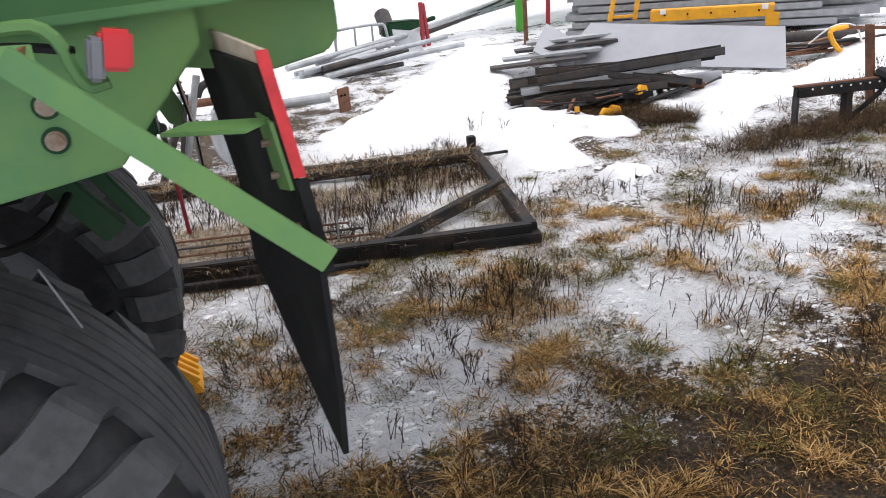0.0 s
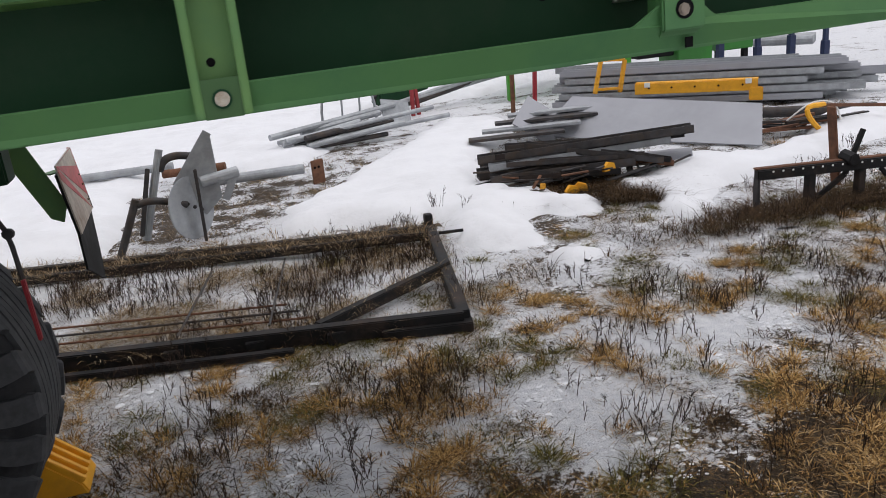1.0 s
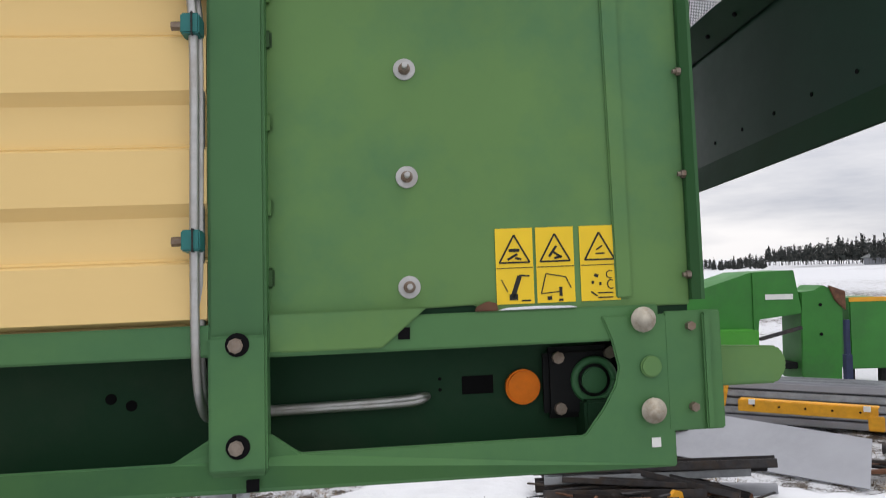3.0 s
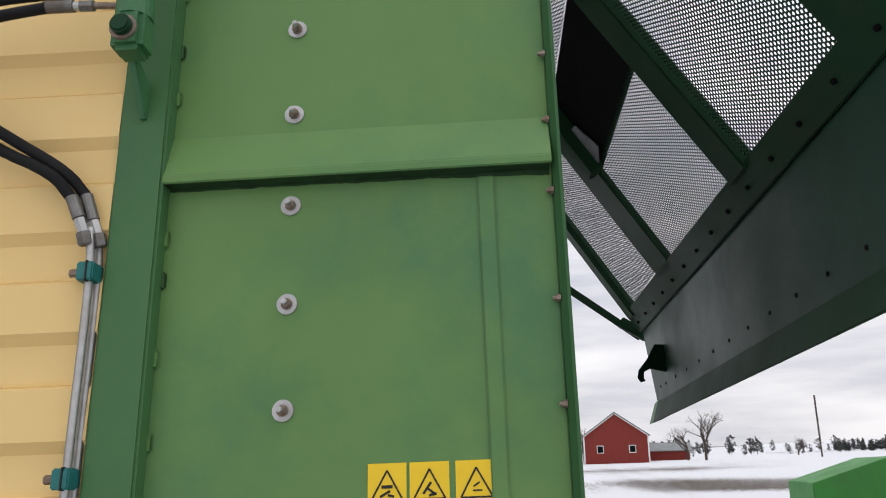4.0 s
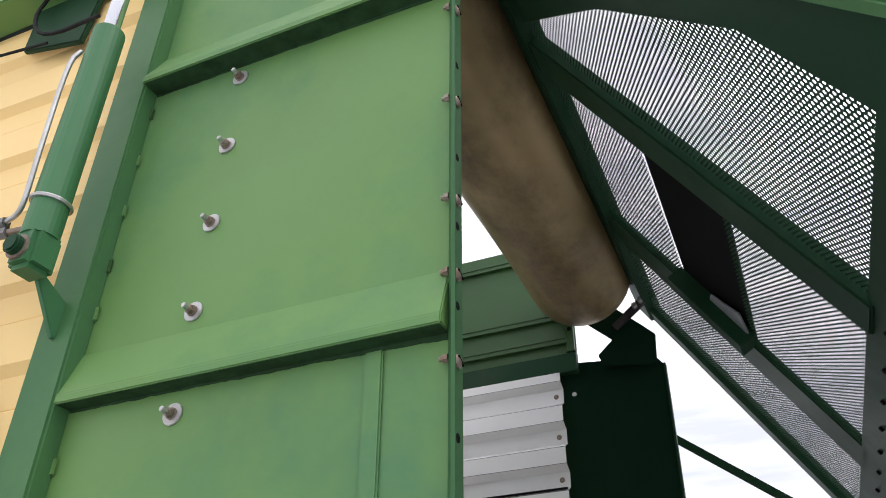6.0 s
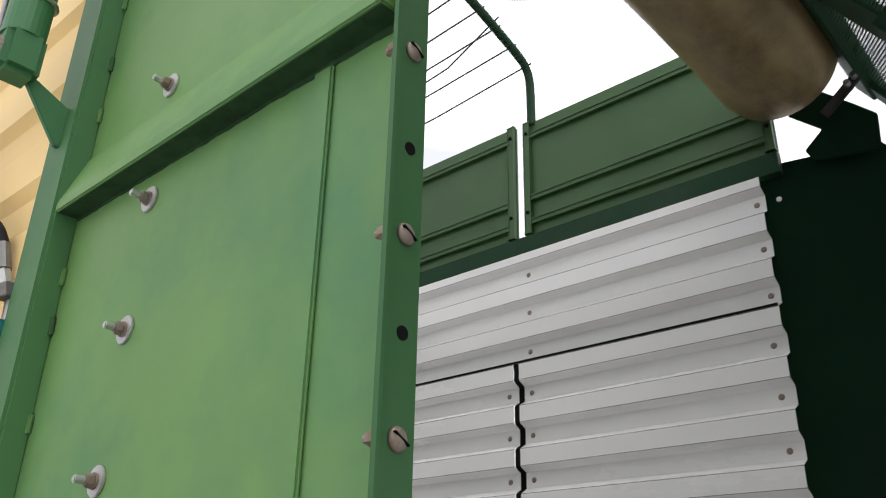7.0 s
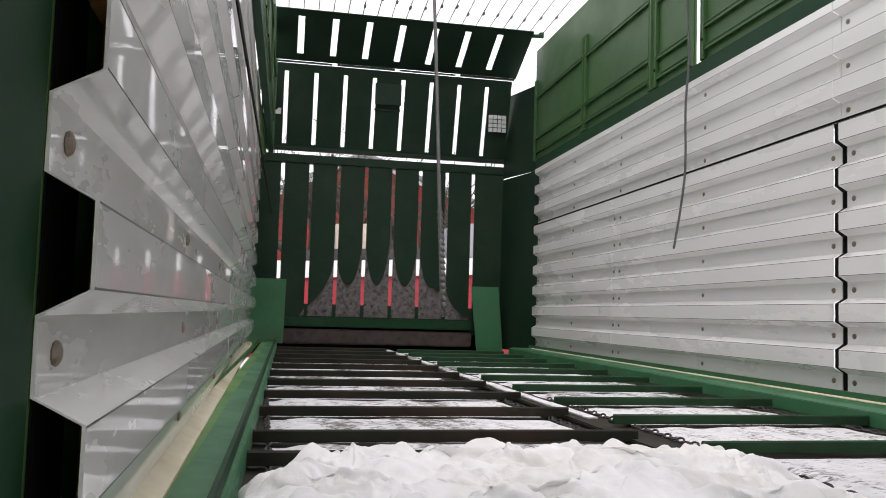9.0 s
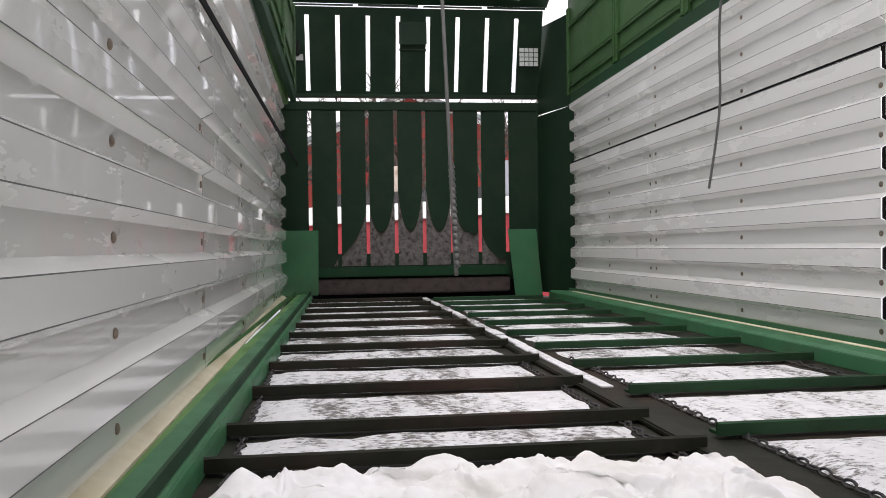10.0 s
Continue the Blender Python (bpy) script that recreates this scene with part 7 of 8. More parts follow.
for k in range(15):
    f = k / 15
    x0, y0 = -0.75 + 0.5 * r3.random(), 8.35 + 0.6 * r3.random()
    ln = r3.uniform(0.9, 2.1)
    ang = radians(r3.uniform(8, 38))
    z = 0.06 + 0.045 * (k % 5)
    tagged(part("iron_tube", rod((x0, y0, z), (x0 + ln * math.cos(ang), y0 + ln * math.sin(ang), z + r3.uniform(-0.01, 0.12)), r3.choice((0.022, 0.03, 0.038)), sides=10), GALV if k % 4 else DARK_IRON, None), "grey galvanised tube on the scrap heap", "tube", "scrap tubes")
guard = thing("tube_guard", "bent grey tube guard standing on the heap", "guard", (0.3, 9.3, 0))
part("hoop", tube([(-0.32, -0.1, 0.0), (-0.31, -0.1, 0.48), (-0.24, -0.1, 0.52), (0.36, 0.12, 0.5), (0.42, 0.14, 0.45), (0.44, 0.15, 0.12)], 0.018, 10, rounds=1), GALV, guard, smooth=True)
for k in range(2):
    part("upright", rod((-0.05 + 0.25 * k, -0.03 + 0.09 * k, 0.1), (-0.03 + 0.25 * k, -0.03 + 0.09 * k, 0.51), 0.014), GALV, guard)
part("side_loop", tube([(-0.34, -0.1, 0.05), (-0.4, -0.2, 0.25), (-0.2, -0.35, 0.27), (-0.02, -0.3, 0.12)], 0.016, 8), GALV, guard, smooth=True)
part("lean_sheet", move(box(-0.25, 0.2, -0.006, 0.006, 0, 0.32, 0.002), pose(0.75, 0.2, 0.05, -25, 12, 20)), GALV, guard)
for k in range(9):
    tagged(part("long_tube", rod((1.0 + 0.08 * k, 10.1 + 0.06 * k, 0.14 + 0.03 * (k % 3)), (4.3 + 0.09 * k, 11.9 + 0.02 * k, 0.42 + 0.06 * (k % 4)), 0.035, sides=10), GALV if k % 3 else DARK_IRON, None), "long grey tube leaning on the scrap stack", "tube", "long tubes")
for x, y, h, m in ((1.42, 10.2, 0.62, RED_PAINT), (1.52, 10.25, 0.6, RED_PAINT), (2.55, 9.1, 0.85, RUST), (2.8, 8.95, 0.82, RED_PAINT)):
    tagged(part("stake", move(box(-0.025, 0.025, -0.02, 0.02, 0, h, 0.003), pose(x, y, 0, 0, r3.uniform(-5, 5), 20)), m, None), "red-brown iron stake standing in the yard", "stake", "stakes")
mach = thing("dark_gearbox", "dark green old machine part in the snow", "machine part", (1.3, 11.0, 0))
part("housing", move(box(-0.3, 0.3, -0.15, 0.15, 0.1, 0.32, 0.03), pose(0, 0, 0, 0, 4, 15)), GREEN_DARK, mach)
part("flange", rod((-0.2, -0.1, 0.2), (-0.2, 0.2, 0.42), 0.12), DARK_IRON, mach)
part("arm", bar((0.1, 0, 0.2), (0.6, 0.1, 0.28), 0.08, 0.06, (0, 0, 1), 0.01), GREEN_DARK, mach)

# ---- pile of dark iron sections ----
def section(p, q, w, h, m, label, group, open_side=True):
    """A rolled channel section with two flanges."""
    p, q = Vector(p), Vector(q)
    ob = thing("iron_section", label, "iron section", p, group)
    z = Vector((0, 0, 0))
    d = q - p
    part("web", bar(z, d, w, h * 0.16, (0, 0, 1), 0.002), m, ob)
    side = d.cross(Vector((0, 0, 1))).normalized() * (w / 2 - h * 0.08)
    for s in (-1, 1):
        part("flange", bar(z + side * s + Vector((0, 0, h * 0.42)), d + side * s + Vector((0, 0, h * 0.42)), h * 0.16, h, (0, 0, 1), 0.002), m, ob)
    return ob


PILE = "pile of iron sections"
LAB_P = "dark weathered iron section lying on the scrap pile"
section((0.86, 5.55, 0.24), (2.66, 4.98, 0.36), 0.12, 0.07, DARK_IRON, LAB_P, PILE)
section((0.92, 5.42, 0.19), (2.5, 5.1, 0.27), 0.11, 0.06, GALV, "grey iron section lying on the scrap pile", PILE)
section((0.9, 5.35, 0.1), (2.1, 5.0, 0.15), 0.13, 0.07, DARK_IRON, LAB_P, PILE)
section((1.15, 5.62, 0.3), (2.4, 5.25, 0.27), 0.1, 0.06, DARK_IRON, LAB_P, PILE)
section((0.95, 5.3, 0.04), (1.9, 5.2, 0.08), 0.12, 0.06, GALV, "grey iron section lying on the scrap pile", PILE)
section((1.3, 5.5, 0.33), (2.3, 4.85, 0.16), 0.09, 0.05, DARK_IRON, "rusty iron section lying across the pile", PILE)
section((1.6, 5.3, 0.2), (2.45, 4.95, 0.1), 0.1, 0.05, RUST, "rusty iron section lying across the pile", PILE)
section((1.0, 5.48, 0.27), (2.62, 5.06, 0.31), 0.08, 0.05, FRAME_IRON, LAB_P, PILE)
section((1.05, 5.34, 0.22), (2.2, 4.98, 0.2), 0.07, 0.045, DARK_IRON, LAB_P, PILE)
section((1.7, 5.42, 0.29), (2.4, 4.9, 0.14), 0.06, 0.04, FRAME_IRON, LAB_P, PILE)
section((1.1, 5.2, 0.12), (1.95, 4.98, 0.1), 0.09, 0.05, FRAME_IRON, LAB_P, PILE)
section((0.9, 5.7, 0.06), (2.2, 5.5, 0.1), 0.14, 0.09, DARK_IRON, LAB_P, PILE)
section((1.0, 5.9, 0.05), (2.3, 5.7, 0.12), 0.14, 0.09, DARK_IRON, LAB_P, PILE)
for k in range(60):
    x, y = r3.uniform(1.1, 2.3), r3.uniform(4.85, 5.35)
    a = r3.uniform(0, 3.1)
    ln = r3.uniform(0.1, 0.45)
    tagged(part("scrap_strip", bar((x, y, 0.04 + 0.16 * r3.random()), (x + ln * math.cos(a), y + ln * math.sin(a), 0.05 + 0.12 * r3.random()), r3.uniform(0.02, 0.06), 0.012, (0, 0, 1), 0.002), r3.choice((RUST, DARK_IRON, FRAME_IRON, DARK_IRON, BARK)), None), "short rusty iron strip in the scrap", "scrap", "scrap strips")
for x, y, z, a in ((1.85, 4.98, 0.16, 20), (1.25, 5.02, 0.06, 60), (1.45, 4.88, 0.04, 10), (1.55, 4.92, 0.04, -20)):
    tagged(part("yellow_bracket", move(prism([(-0.07, 0), (0.07, 0), (0.05, 0.06), (-0.02, 0.08), (-0.07, 0.03)], "y", -0.02, 0.02, 0.004), pose(x, y, z - 0.03, 0, 0, a)), YELLOW, None), "small yellow painted iron bracket in scrap", "bracket", "yellow brackets")
tagged(part("concrete_pipe", rod((2.15, 5.35, 0.1), (2.72, 5.08, 0.13), 0.06, sides=20, bevel=0.006), GREY_SHEET, None), "pale grey pipe half buried in snow", "pipe")
# small bright offcuts behind the pile
for k in range(4):
    tagged(part("offcut_board", bar((1.3 + 0.2 * k, 7.2 + 0.12 * k, 0.12 + 0.05 * k), (2.3 + 0.25 * k, 6.9 + 0.1 * k, 0.14 + 0.05 * k), 0.16, 0.03, (0, 0, 1), 0.003), GALV if k % 2 else DARK_IRON, None), "weathered iron offcut behind the pile", "offcut", "offcuts")

# ---- leaning grey sheet ----
bm = bmesh.new()
corner = [Vector((2.15, 7.35, 0.02)), Vector((3.66, 5.35, 0.02)), Vector((3.95, 5.75, 0.34)), Vector((2.72, 7.55, 0.38))]
nrm = (corner[1] - corner[0]).cross(corner[3] - corner[0]).normalized() * 0.012
lowv = [bm.verts.new(c) for c in corner]
topv = [bm.verts.new(c + nrm) for c in corner]
bm.faces.new(lowv)
bm.faces.new(topv[::-1])
for i in range(4):
    j = (i + 1) % 4
    bm.faces.new((lowv[i], lowv[j], topv[j], topv[i]))
tagged(part("grey_sheet", bm, GREY_SHEET, None), "large flat grey sheet leaning on the scrap", "sheet")
tagged(part("grey_sheet_offcut", bar((2.0, 7.1, 0.1), (2.4, 7.6, 0.3), 0.5, 0.012, (0.4, -0.4, 0.8), 0.002), GREY_SHEET, None), "narrow grey sheet offcut beside the large sheet", "sheet")

# ---- stack of galvanised sections with yellow parts ----
s_d = Vector((2.95, -2.0, -0.02)).normalized()
s_n = Vector((s_d.y, -s_d.x, 0))
STACK = "stack of galvanised sections"
for row in range(5):
    for k in range(3):
        start = Vector((3.3, 9.05, 0.06 + 0.095 * row)) - s_n * (-0.25 + 0.24 * k + 0.03 * row) + s_d * r3.uniform(-0.25, 0.35)
        end = start + s_d * r3.uniform(3.1, 3.9)
        section(start, end, 0.2, 0.08, GALV if (row + k) % 4 else GREY_SHEET, "galvanised iron section in a stack", STACK)
yb = thing("yellow_beam", "yellow painted beam with bolt holes on the stack", "beam", (3.75, 7.95, 0.3))
yd = Vector((1.13, -0.88, 0.0))
part("beam_face", bar((0, 0, 0), yd, 0.03, 0.13, (0, 0, 1), 0.004), YELLOW, yb)
part("beam_flange", bar(Vector((0.05, 0.06, 0.06)), yd + Vector((0.05, 0.06, 0.06)), 0.12, 0.02, (0, 0, 1), 0.003), YELLOW, yb)
part("end_lug", bar(yd * 0.92 + Vector((0.0, -0.03, -0.1)), yd * 1.03 + Vector((0.0, -0.03, -0.1)), 0.03, 0.16, (0, 0, 1), 0.01), YELLOW, yb)
for k in range(5):
    p = yd * (0.12 + 0.19 * k) + Vector((-0.012, -0.02, 0.01))
    part("bolt_hole", rod(p, p + Vector((-0.006, -0.008, 0)), 0.012), BLACK, yb)
for f in (0.08, 0.9):
    part("end_plate", bar(yd * f + Vector((-0.01, -0.02, 0.05)), yd * (f + 0.05) + Vector((-0.01, -0.02, 0.05)), 0.01, 0.06, (0, 0, 1), 0.002), WHITE_TRIM, yb)
yf = thing("yellow_trestle", "yellow upright iron frame on the stack", "frame", (3.4, 8.35, 0.25))
part("upright", bar((0, 0, 0), (0.1, 0.0, 0.42), 0.06, 0.04, (1, 0, 0), 0.004), YELLOW, yf)
part("upright", bar((0.28, -0.14, 0), (0.36, -0.14, 0.4), 0.06, 0.04, (1, 0, 0), 0.004), YELLOW, yf)
part("cross_piece", bar((0.02, 0, 0.05), (0.3, -0.14, 0.05), 0.05, 0.03, (0, 0, 1), 0.004), YELLOW, yf)
part("cross_piece", bar((0.1, 0, 0.41), (0.36, -0.14, 0.4), 0.05, 0.03, (0, 0, 1), 0.004), YELLOW, yf)
yl = thing("yellow_lever", "bent yellow iron lever lying beside the stack", "lever", (4.2, 5.45, 0.0))
part("lever_arm", tube([(0.23, 0.0, 0.03), (0.1, 0.0, 0.15), (0.03, 0.0, 0.26), (0.06, 0.01, 0.31), (0.26, 0.03, 0.3)], 0.026, 6, rounds=1), YELLOW, yl)
part("lever_bar", bar((0.2, 0.03, 0.3), (1.05, 0.05, 0.19), 0.045, 0.03, (0, 0, 1), 0.004), RUST, yl)
for k in range(16):
    x, y, an, ln = r3.uniform(3.75, 4.3), r3.uniform(5.5, 6.0), r3.uniform(-0.55, 0.1), r3.uniform(0.4, 0.95)
    z0 = r3.uniform(0.03, 0.2)
    tagged(part("scrap_strip", bar((x, y, z0), (x + ln * math.cos(an), y + ln * math.sin(an), z0 + r3.uniform(-0.05, 0.05)), r3.uniform(0.03, 0.07), r3.uniform(0.012, 0.03), (0, 0, 1), 0.002), r3.choice((RUST, DARK_IRON, FRAME_IRON, DARK_IRON)), None), "short rusty iron strip in the scrap", "scrap", "scrap strips")
tagged(part("iron_pipe", rod((4.6, 6.6, 0.06), (5.5, 5.9, 0.08), 0.06, sides=18), DARK_IRON, None), "dark pipe lying beside the stack", "pipe")
tagged(part("pale_cable", tube([(4.2, 5.75, 0.1), (4.35, 5.6, 0.3), (4.5, 5.55, 0.33), (4.62, 5.5, 0.28), (4.65, 5.45, 0.1)], 0.01, 6), WHITE_TRIM, None), "pale cable end among the scrap", "cable")

# ---- perforated rail ----
rail = thing("perforated_rail", "dark perforated iron rail on short legs", "rail", (2.36, 3.7, 0))
rd = Vector((2.2, -0.42, -0.02))
part("tube_body", bar((0, 0, 0.265), rd + Vector((0, 0, 0.265)), 0.07, 0.075, (0, 0, 1), 0.008), FRAME_IRON, rail)
part("top_edge", bar(Vector((0, 0.02, 0.305)), rd + Vector((0, 0.02, 0.305)), 0.05, 0.012, (0, 0, 1), 0.003), RUST, rail)
side_n = Vector((rd.y, -rd.x, 0)).normalized()
for k in range(28):
    p = rd * (0.05 + 0.033 * k) + Vector((0, 0, 0.285)) + side_n * 0.0345
    part("hole", rod(p, p + side_n * 0.002, 0.008, sides=8), WHITE_TRIM, rail)
for f, m in ((0.0, DARK_IRON), (0.17, FRAME_IRON), (0.34, FRAME_IRON), (0.55, FRAME_IRON), (0.9, FRAME_IRON)):
    p = rd * f
    w = 0.02 if f == 0 else 0.06
    part("leg", box(p.x, p.x + w, p.y - 0.03, p.y + 0.03, 0.0, 0.24, 0.004), m, rail)
part("flat_upright", bar(rd * 0.305 + Vector((0, 0.1, 0.1)), rd * 0.29 + Vector((-0.02, 0.12, 0.68)), 0.08, 0.02, (1, 0, 0), 0.003), RUST, rail)
part("slanted_lever", bar(rd * 0.3 + Vector((0, 0.0, 0.2)), rd * 0.345 + Vector((0.02, 0, 0.52)), 0.035, 0.03, (1, 0, 0), 0.004), FRAME_IRON, rail)
part("clamp_block", rod(rd * 0.31 + Vector((0, -0.06, 0.31)), rd * 0.31 + Vector((0, 0.06, 0.33)), 0.05, sides=8, bevel=0.008), FRAME_IRON, rail)
part("brace", bar(rd * 0.2 + Vector((0, 0, 0.03)), rd * 0.3 + Vector((0, 0, 0.2)), 0.04, 0.02, (0, 1, 0), 0.003), FRAME_IRON, rail)
part("brace", bar(rd * 0.5 + Vector((0, 0, 0.03)), rd * 0.42 + Vector((0, 0, 0.22)), 0.03, 0.02, (0, 1, 0), 0.003), FRAME_IRON, rail)

# ---- yellow wheel chock ----
chock = thing("wheel_chock", "yellow plastic wheel chock beside the tyre", "wheel chock", (-2.13, 2.02, 0))
part("wedge", prism([(-0.12, 0.0), (0.12, 0.0), (0.1, 0.05), (-0.05, 0.2), (-0.12, 0.2)], "y", -0.09, 0.12, 0.008), YELLOW, chock)
for k in range(4):
    part("rib", prism([(-0.04, 0.19), (0.1, 0.05), (0.115, 0.065), (-0.03, 0.205)], "y", -0.085 + 0.055 * k, -0.06 + 0.055 * k, 0.003), YELLOW, chock)

# ---- green machines behind the stack ----
gm = thing("green_harvester", "green field machine with a sloped hopper", "farm machine", (5.2, 11.0, 0.08))
part("hopper", prism([(-0.95, 0.6), (-0.95, 1.41), (0.07, 1.72), (0.75, 1.74), (0.865, 1.08), (0.19, 1.0), (0.13, 0.59)], "y", -0.35, 0.6, 0.01), MACHINE_GREEN, gm)
part("hopper_edge", bar((0.1, -0.36, 0.6), (0.1, -0.36, 1.72), 0.04, 0.02, (0, 1, 0), 0.004), MACHINE_GREEN, gm)
part("pale_bar", box(0.28, 0.72, -0.362, -0.356, 1.3, 1.38), WHITE_TRIM, gm)
part("under_frame", box(0.2, 0.85, -0.2, 0.3, 0.22, 0.32, 0.01), BLACK_RUBBER, gm)
part("slanted_strut", bar((0.2, -0.3, 0.7), (0.87, -0.3, 0.86), 0.07, 0.05, (0, 0, 1), 0.006), DARK_IRON, gm)
part("upright_panel", prism([(0.86, 0.05), (1.5, 0.05), (1.56, 1.39), (1.22, 1.5), (1.1, 1.42), (0.88, 1.4)], "y", -0.3, 0.3, 0.012), MACHINE_GREEN, gm)
part("dark_corner", prism([(1.3, 1.5), (1.58, 1.4), (1.58, 1.1), (1.42, 1.25)], "y", -0.33, -0.3, 0.01), RUST, gm)
for z in (0.75, 1.2):
    part("bolt", rod((1.18, -0.3, z), (1.18, -0.32, z), 0.025), BLACK, gm)
part("leg", box(0.9, 1.0, -0.28, -0.18, -0.08, 0.5, 0.006), MACHINE_GREEN, gm)
part("leg", box(1.4, 1.5, -0.28, -0.18, -0.08, 0.5, 0.006), MACHINE_GREEN, gm)
gm2 = thing("green_machine_box", "bright green machine box beside the harvester", "farm machine", (7.75, 11.2, 0))
part("box_body", box(-0.78, -0.1, -0.3, 0.5, 0.25, 1.36, 0.02), MACHINE_GREEN, gm2)
part("striped_edge", box(-0.78, -0.1, -0.31, -0.29, 1.3, 1.37, 0.004), YELLOW, gm2)
for x in (-0.7, -0.18):
    part("leg", box(x - 0.04, x + 0.04, -0.2, -0.1, 0, 0.3, 0.004), BLACK_RUBBER, gm2)
gm3 = thing("green_trailer_frame", "long bright green machine frame behind the scrap", "farm machine", (2.9, 10.4, 0))
part("long_body", box(0.0, 2.3, -0.1, 0.5, 0.5, 0.95, 0.015), GREEN_BRIGHT, gm3)
part("leg", box(0.05, 0.15, -0.1, 0.0, 0.0, 0.6, 0.006), GREEN_BRIGHT, gm3)
part("leg", box(2.0, 2.1, -0.1, 0.0, 0.0, 0.6, 0.006), GREEN_BRIGHT, gm3)
for x, y, h in ((6.75, 9.6, 0.75), (7.15, 9.35, 1.0), (7.55, 9.1, 0.8), (6.3, 9.9, 1.1)):
    st = thing("blue_stake", "dark blue steel stake of a stake rack", "stake", (x, y, 0), "blue stakes")
    part("stake_tube", box(-0.035, 0.035, -0.03, 0.03, 0.0, h, 0.004), BLUE_PAINT, st)
    part("stake_sleeve", box(-0.05, 0.05, -0.045, 0.045, 0.0, h * 0.55, 0.004), BLUE_PAINT, st)
for k in range(4):
    tagged(part("stone_log", rod((6.9 + 0.14 * k, 9.9 + 0.05 * k, 0.45), (7.5 + 0.1 * k, 9.3 + 0.1 * k, 0.45), 0.07, sides=10), GALV, None), "grey round log on the stake rack", "log", "rack logs")

# ---- far surroundings ----
def barn(x, y, rz, w, d, h, rise, label, wall_mat=BARN_RED):
    b = thing("barn", label, "barn", (x, y, 0))
    b.matrix_basis = pose(x, y, 0, 0, 0, rz)
    part("wall", prism([(-w / 2, -0.5), (w / 2, -0.5), (w / 2, h), (0, h + rise), (-w / 2, h)], "y", -d / 2, d / 2), wall_mat, b)
    for s in (-1, 1):
        part("roof", bar((s * (w / 4 + 0.15), -d / 2 - 0.4, h + rise / 2 + 0.1), (s * (w / 4 + 0.15), d / 2 + 0.4, h + rise / 2 + 0.1), math.hypot(w / 2 + 0.5, rise), 0.14, (s * rise, 0, w / 2)), ROOF, b)
        part("corner_trim", box(s * w / 2 - 0.1, s * w / 2 + 0.1, -d / 2 - 0.06, -d / 2 + 0.06, 0, h), WHITE_TRIM, b)
        part("gable_trim", bar((s * w / 2, -d / 2 - 0.08, h + 0.05), (0, -d / 2 - 0.08, h + rise + 0.05), 0.06, 0.2, (0, 0, 1)), WHITE_TRIM, b)
    for k in (-1, 1):
        win_b = part("window", box(k * w / 4 - 0.5, k * w / 4 + 0.5, -d / 2 - 0.07, -d / 2 - 0.01, h * 0.4, h * 0.4 + 1.1), WHITE_TRIM, b)
        part("pane", box(k * w / 4 - 0.4, k * w / 4 + 0.4, -d / 2 - 0.09, -d / 2 - 0.072, h * 0.4 + 0.1, h * 0.4 + 1.0), BLACK, win_b)
    return b


def bare_tree(x, y, h, seed, label="leafless grey tree beyond the snowy field"):
    """A tapered trunk that forks into ever finer limbs."""
    rt = random.Random(seed)
    tr = thing("tree", label, "tree", (x, y, 0))
    wood, twig_v, twig_f = bmesh.new(), [], []

    def grow(p, d, ln, r, level):
        q = p + d * ln
        if level < 3:
            rod(p, q, r, r * 0.68, 7 if level < 2 else 5, wood)
        else:
            s = d.orthogonal().normalized() * r
            t = d.cross(s)
            b = len(twig_v)
            twig_v.extend([p + s, p - 0.5 * s + 0.87 * t, p - 0.5 * s - 0.87 * t, q])
            twig_f.extend([(b, b + 1, b + 3), (b + 1, b + 2, b + 3), (b + 2, b, b + 3)])
        if level < 5:
            for _ in range(rt.randint(3, 4) if level else 5):
                nd = (d + Vector((rt.gauss(0, 0.5), rt.gauss(0, 0.5), rt.gauss(0.1, 0.3)))).normalized()
                grow(p.lerp(q, rt.uniform(0.55, 1.0)), nd, ln * rt.uniform(0.5, 0.78), r * 0.55, level + 1)

    grow(Vector((0, 0, -0.2)), Vector((0, 0, 1)), h * 0.32, h * 0.022, 0)
    part("trunk", wood, BARK, tr)
    raw("crown", twig_v, twig_f, BARK, tr)
    return tr


def conifer(x, y, h, seed):
    rt = random.Random(seed)
    tr = thing("pine_tree", "dark green conifer at the edge of the yard", "tree", (x, y, 0))
    part("trunk", rod((0, 0, -0.3), (0, 0, h), h * 0.018, h * 0.003, 8), BARK, tr)
    v, f = [], []
    for k in range(1500):
        u = rt.random() ** 0.8
        z = h * (0.18 + 0.82 * u)
        rad = h * 0.2 * (1 - u) * (0.4 + 0.6 * rt.random()) + 0.1
        a = rt.uniform(0, 6.28)
        c = Vector((rad * math.cos(a), rad * math.sin(a), z - rad * 0.25))
        s = h * 0.028 * rt.uniform(0.5, 1.4)
        b = len(v)
        v.extend([c + Vector((rt.gauss(0, s), rt.gauss(0, s), rt.gauss(0, s * 0.5))) for _ in range(4)])
        f.extend([(b, b + 1, b + 2), (b, b + 2, b + 3)])
    raw("crown", v, f, NEEDLES, tr)
    return tr


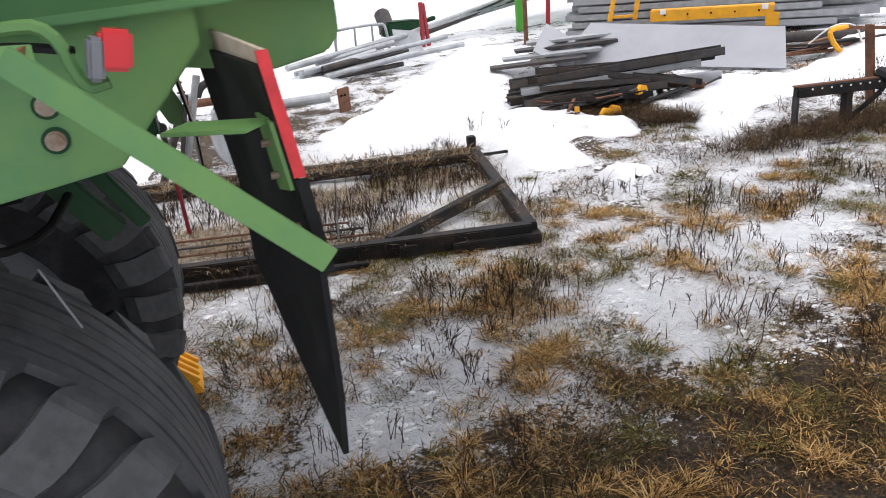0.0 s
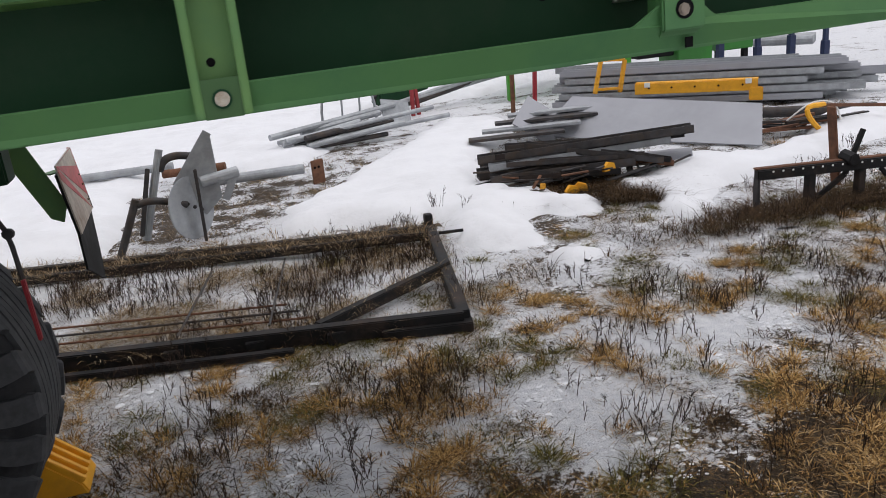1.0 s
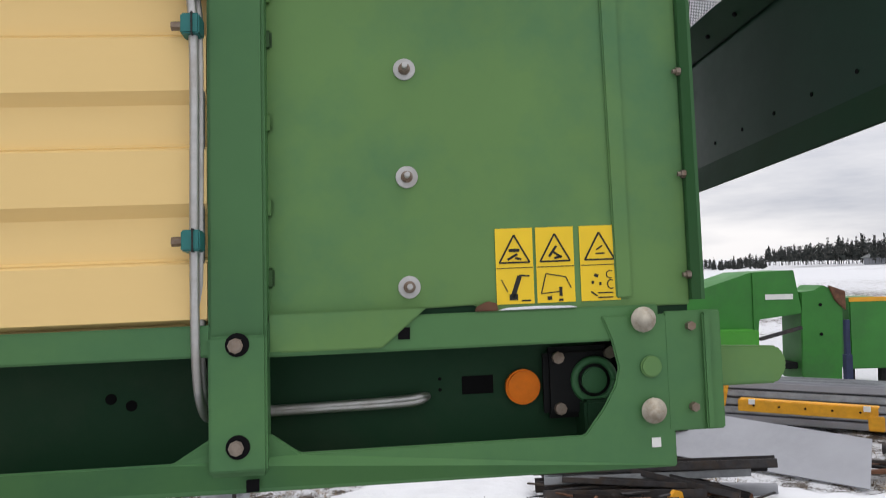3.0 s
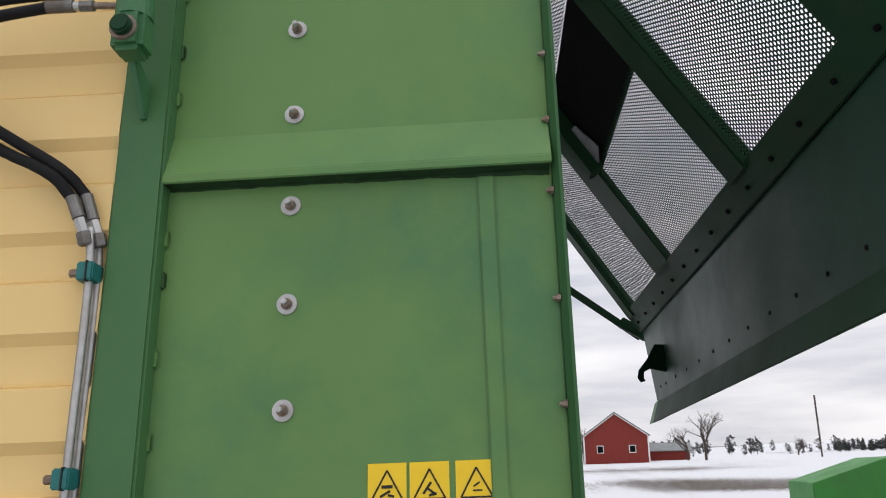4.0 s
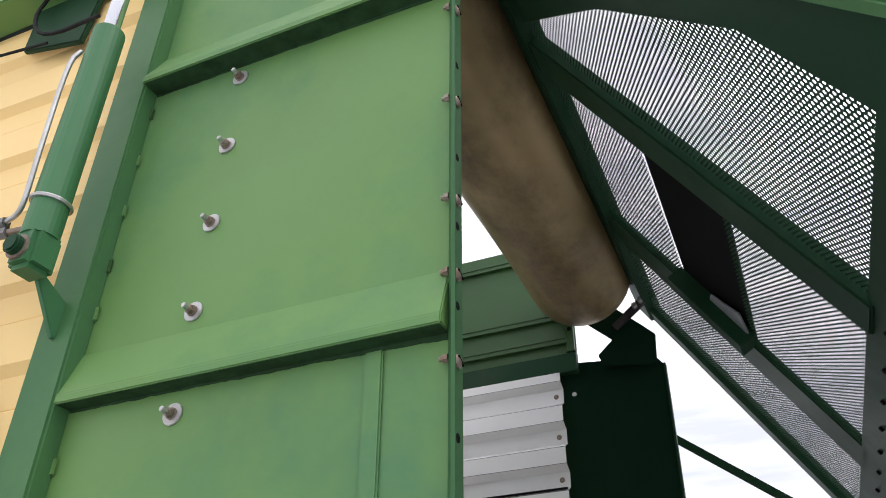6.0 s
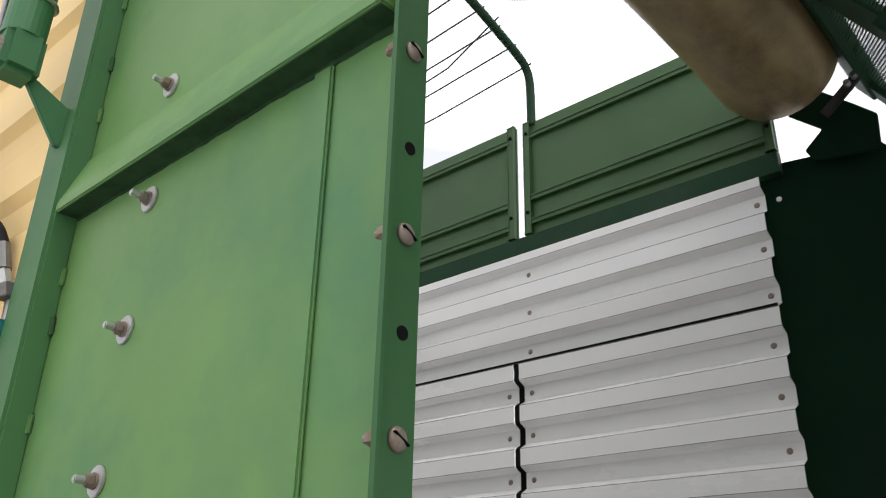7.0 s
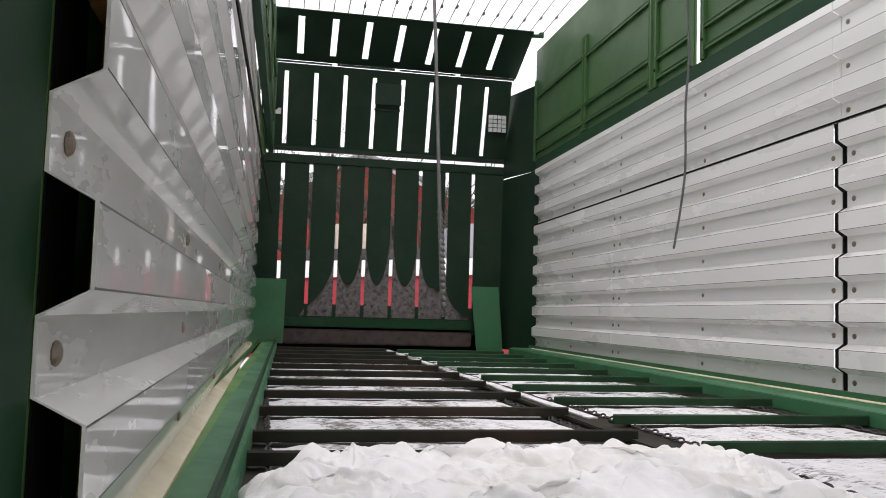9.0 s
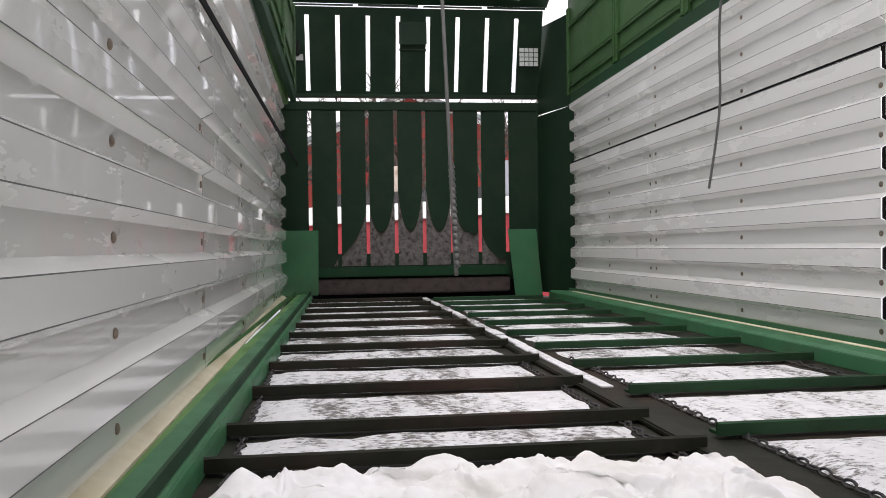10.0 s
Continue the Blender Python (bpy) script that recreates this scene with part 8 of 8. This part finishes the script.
def woods(name, places, label, seed, mat_leaf, bare_part=0.3):
    """A far wood: many trunks with ragged crowns, in one mesh."""
    rt = random.Random(seed)
    v, f = [], []
    for x, y, z, h in places:
        conif = rt.random() > bare_part
        n = 110 if conif else 90
        for k in range(n):
            u = rt.random()
            if conif:
                rad = h * 0.17 * (1 - u) * rt.uniform(0.3, 1.0)
                zz = z + h * (0.02 + 0.98 * u)
                s = h * 0.075 * (1.15 - 0.75 * u)
            else:
                rad = h * 0.26 * math.sqrt(max(0.02, 1 - (2 * u - 1) ** 2)) * rt.random()
                zz = z + h * (0.3 + 0.7 * u)
                s = h * 0.05
            a = rt.uniform(0, 6.28)
            c = Vector((x + rad * math.cos(a), y + rad * math.sin(a), zz))
            b = len(v)
            v.extend([c + Vector((rt.gauss(0, s), rt.gauss(0, s), rt.gauss(0, s))) for _ in range(3)])
            f.append((b, b + 1, b + 2))
        b = len(v)
        w = h * 0.015
        v.extend([Vector((x - w, y, z - 1)), Vector((x + w, y, z - 1)), Vector((x, y, z + h * 0.8)), Vector((x, y + w, z - 1))])
        f.extend([(b, b + 1, b + 2), (b + 1, b + 3, b + 2)])
    return tagged(raw(name, v, f, mat_leaf), label, "forest", kind="stuff")


WOOD = island_material("far_wood", [(0.0, (0.026, 0.034, 0.031)), (0.5, (0.048, 0.055, 0.052)), (1.0, (0.105, 0.1, 0.095))])
rt = random.Random(8)
places = []
for k in range(1150):
    a = radians(rt.uniform(22, 62))
    dd = rt.uniform(170, 215)
    x, y = dd * math.sin(a), dd * math.cos(a)
    hh = rt.uniform(2.4, 4.3) * rt.choice((0.7, 0.9, 1.0, 1.0, 1.2)) * (0.5 + 1.25 * min(1.0, max(0.0, (math.degrees(a) - 24) / 22)))
    places.append((x, y, 1.0 + 1.5 * (math.degrees(a) > 27), hh))
woods("forest", places, "dark mixed forest beyond the snowy field", 3, WOOD)
places = []
for k in range(330):
    a = radians(rt.uniform(-45, 26))
    dd = rt.uniform(150, 240)
    places.append((dd * math.sin(a), dd * math.cos(a), 0.0, rt.uniform(2, 4.2)))
woods("tree_line", places, "low line of bare trees beyond the field", 5, WOOD, 0.85)
barn(18.6, 128, -6, 9.2, 16, 4.0, 3.2, "tall red wooden barn with white trim")
barn(2.0, 133, -62, 10, 20, 4.4, 3.2, "long red wooden barn with a grey roof")
barn(27.0, 136, 84, 6, 9, 1.7, 1.1, "low red farm building beside the barn")
bare_tree(31.5, 124, 10.5, 41, "broad leafless tree beside the red barn")
bare_tree(29.5, 127, 8.0, 44, "leafless grey tree beside the red barn")
bare_tree(16.5, 152, 8.5, 42)
bare_tree(7.0, 118, 6.0, 45)
bare_tree(50.0, 138, 5.0, 43)
barn(104, 150, 30, 12, 8, 2.6, 1.4, "low grey farm shed on the field", GREY_SHEET)
tagged(part("power_pole", rod((46, 118, -0.5), (46, 118, 9), 0.12), BARK, None), "wooden power pole on the field", "pole")
# ahead of the wagon
barn(-34, 3, 90, 14, 9, 4.2, 3.0, "red wooden barn with white trim ahead of the wagon")
red = thing("red_machine", "red farm machine with white panels parked ahead", "farm machine", (-11.5, 1.75, 0))
part("body", box(-0.6, 0.6, -2.0, 2.2, 0.6, 2.36, 0.04), RED_PAINT, red)
part("white_panel", box(0.6, 0.63, -1.9, 2.1, 2.362, 2.6, 0.01), WHITE_TRIM, red)
part("upper_panel", box(-0.5, 0.55, 0.8, 2.1, 2.602, 3.1, 0.02), GREY_SHEET, red)
part("orange_panel", box(-0.5, 0.58, -0.9, -0.4, 2.6, 3.1, 0.01), MARKER_WHITE, red)
part("dark_frame", box(-0.4, 0.62, -1.6, 0.6, 2.5, 2.75, 0.01), DARK_IRON, red)
for s in (-1.4, 1.5):
    part("wheel", rod((0.5, s, 0.45), (-0.5, s, 0.45), 0.45, sides=24, bevel=0.05), RUBBER, red)
for k, (x, y, h) in enumerate(((-20, 2.4, 9), (-22, 0.6, 10), (-18, -1.0, 8), (-24, 4.5, 9))):
    bare_tree(x, y, h, 20 + k)
conifer(-16, -3.6, 9, 1)
conifer(-19, -6.0, 11, 2)
conifer(-22, -2.8, 10, 6)
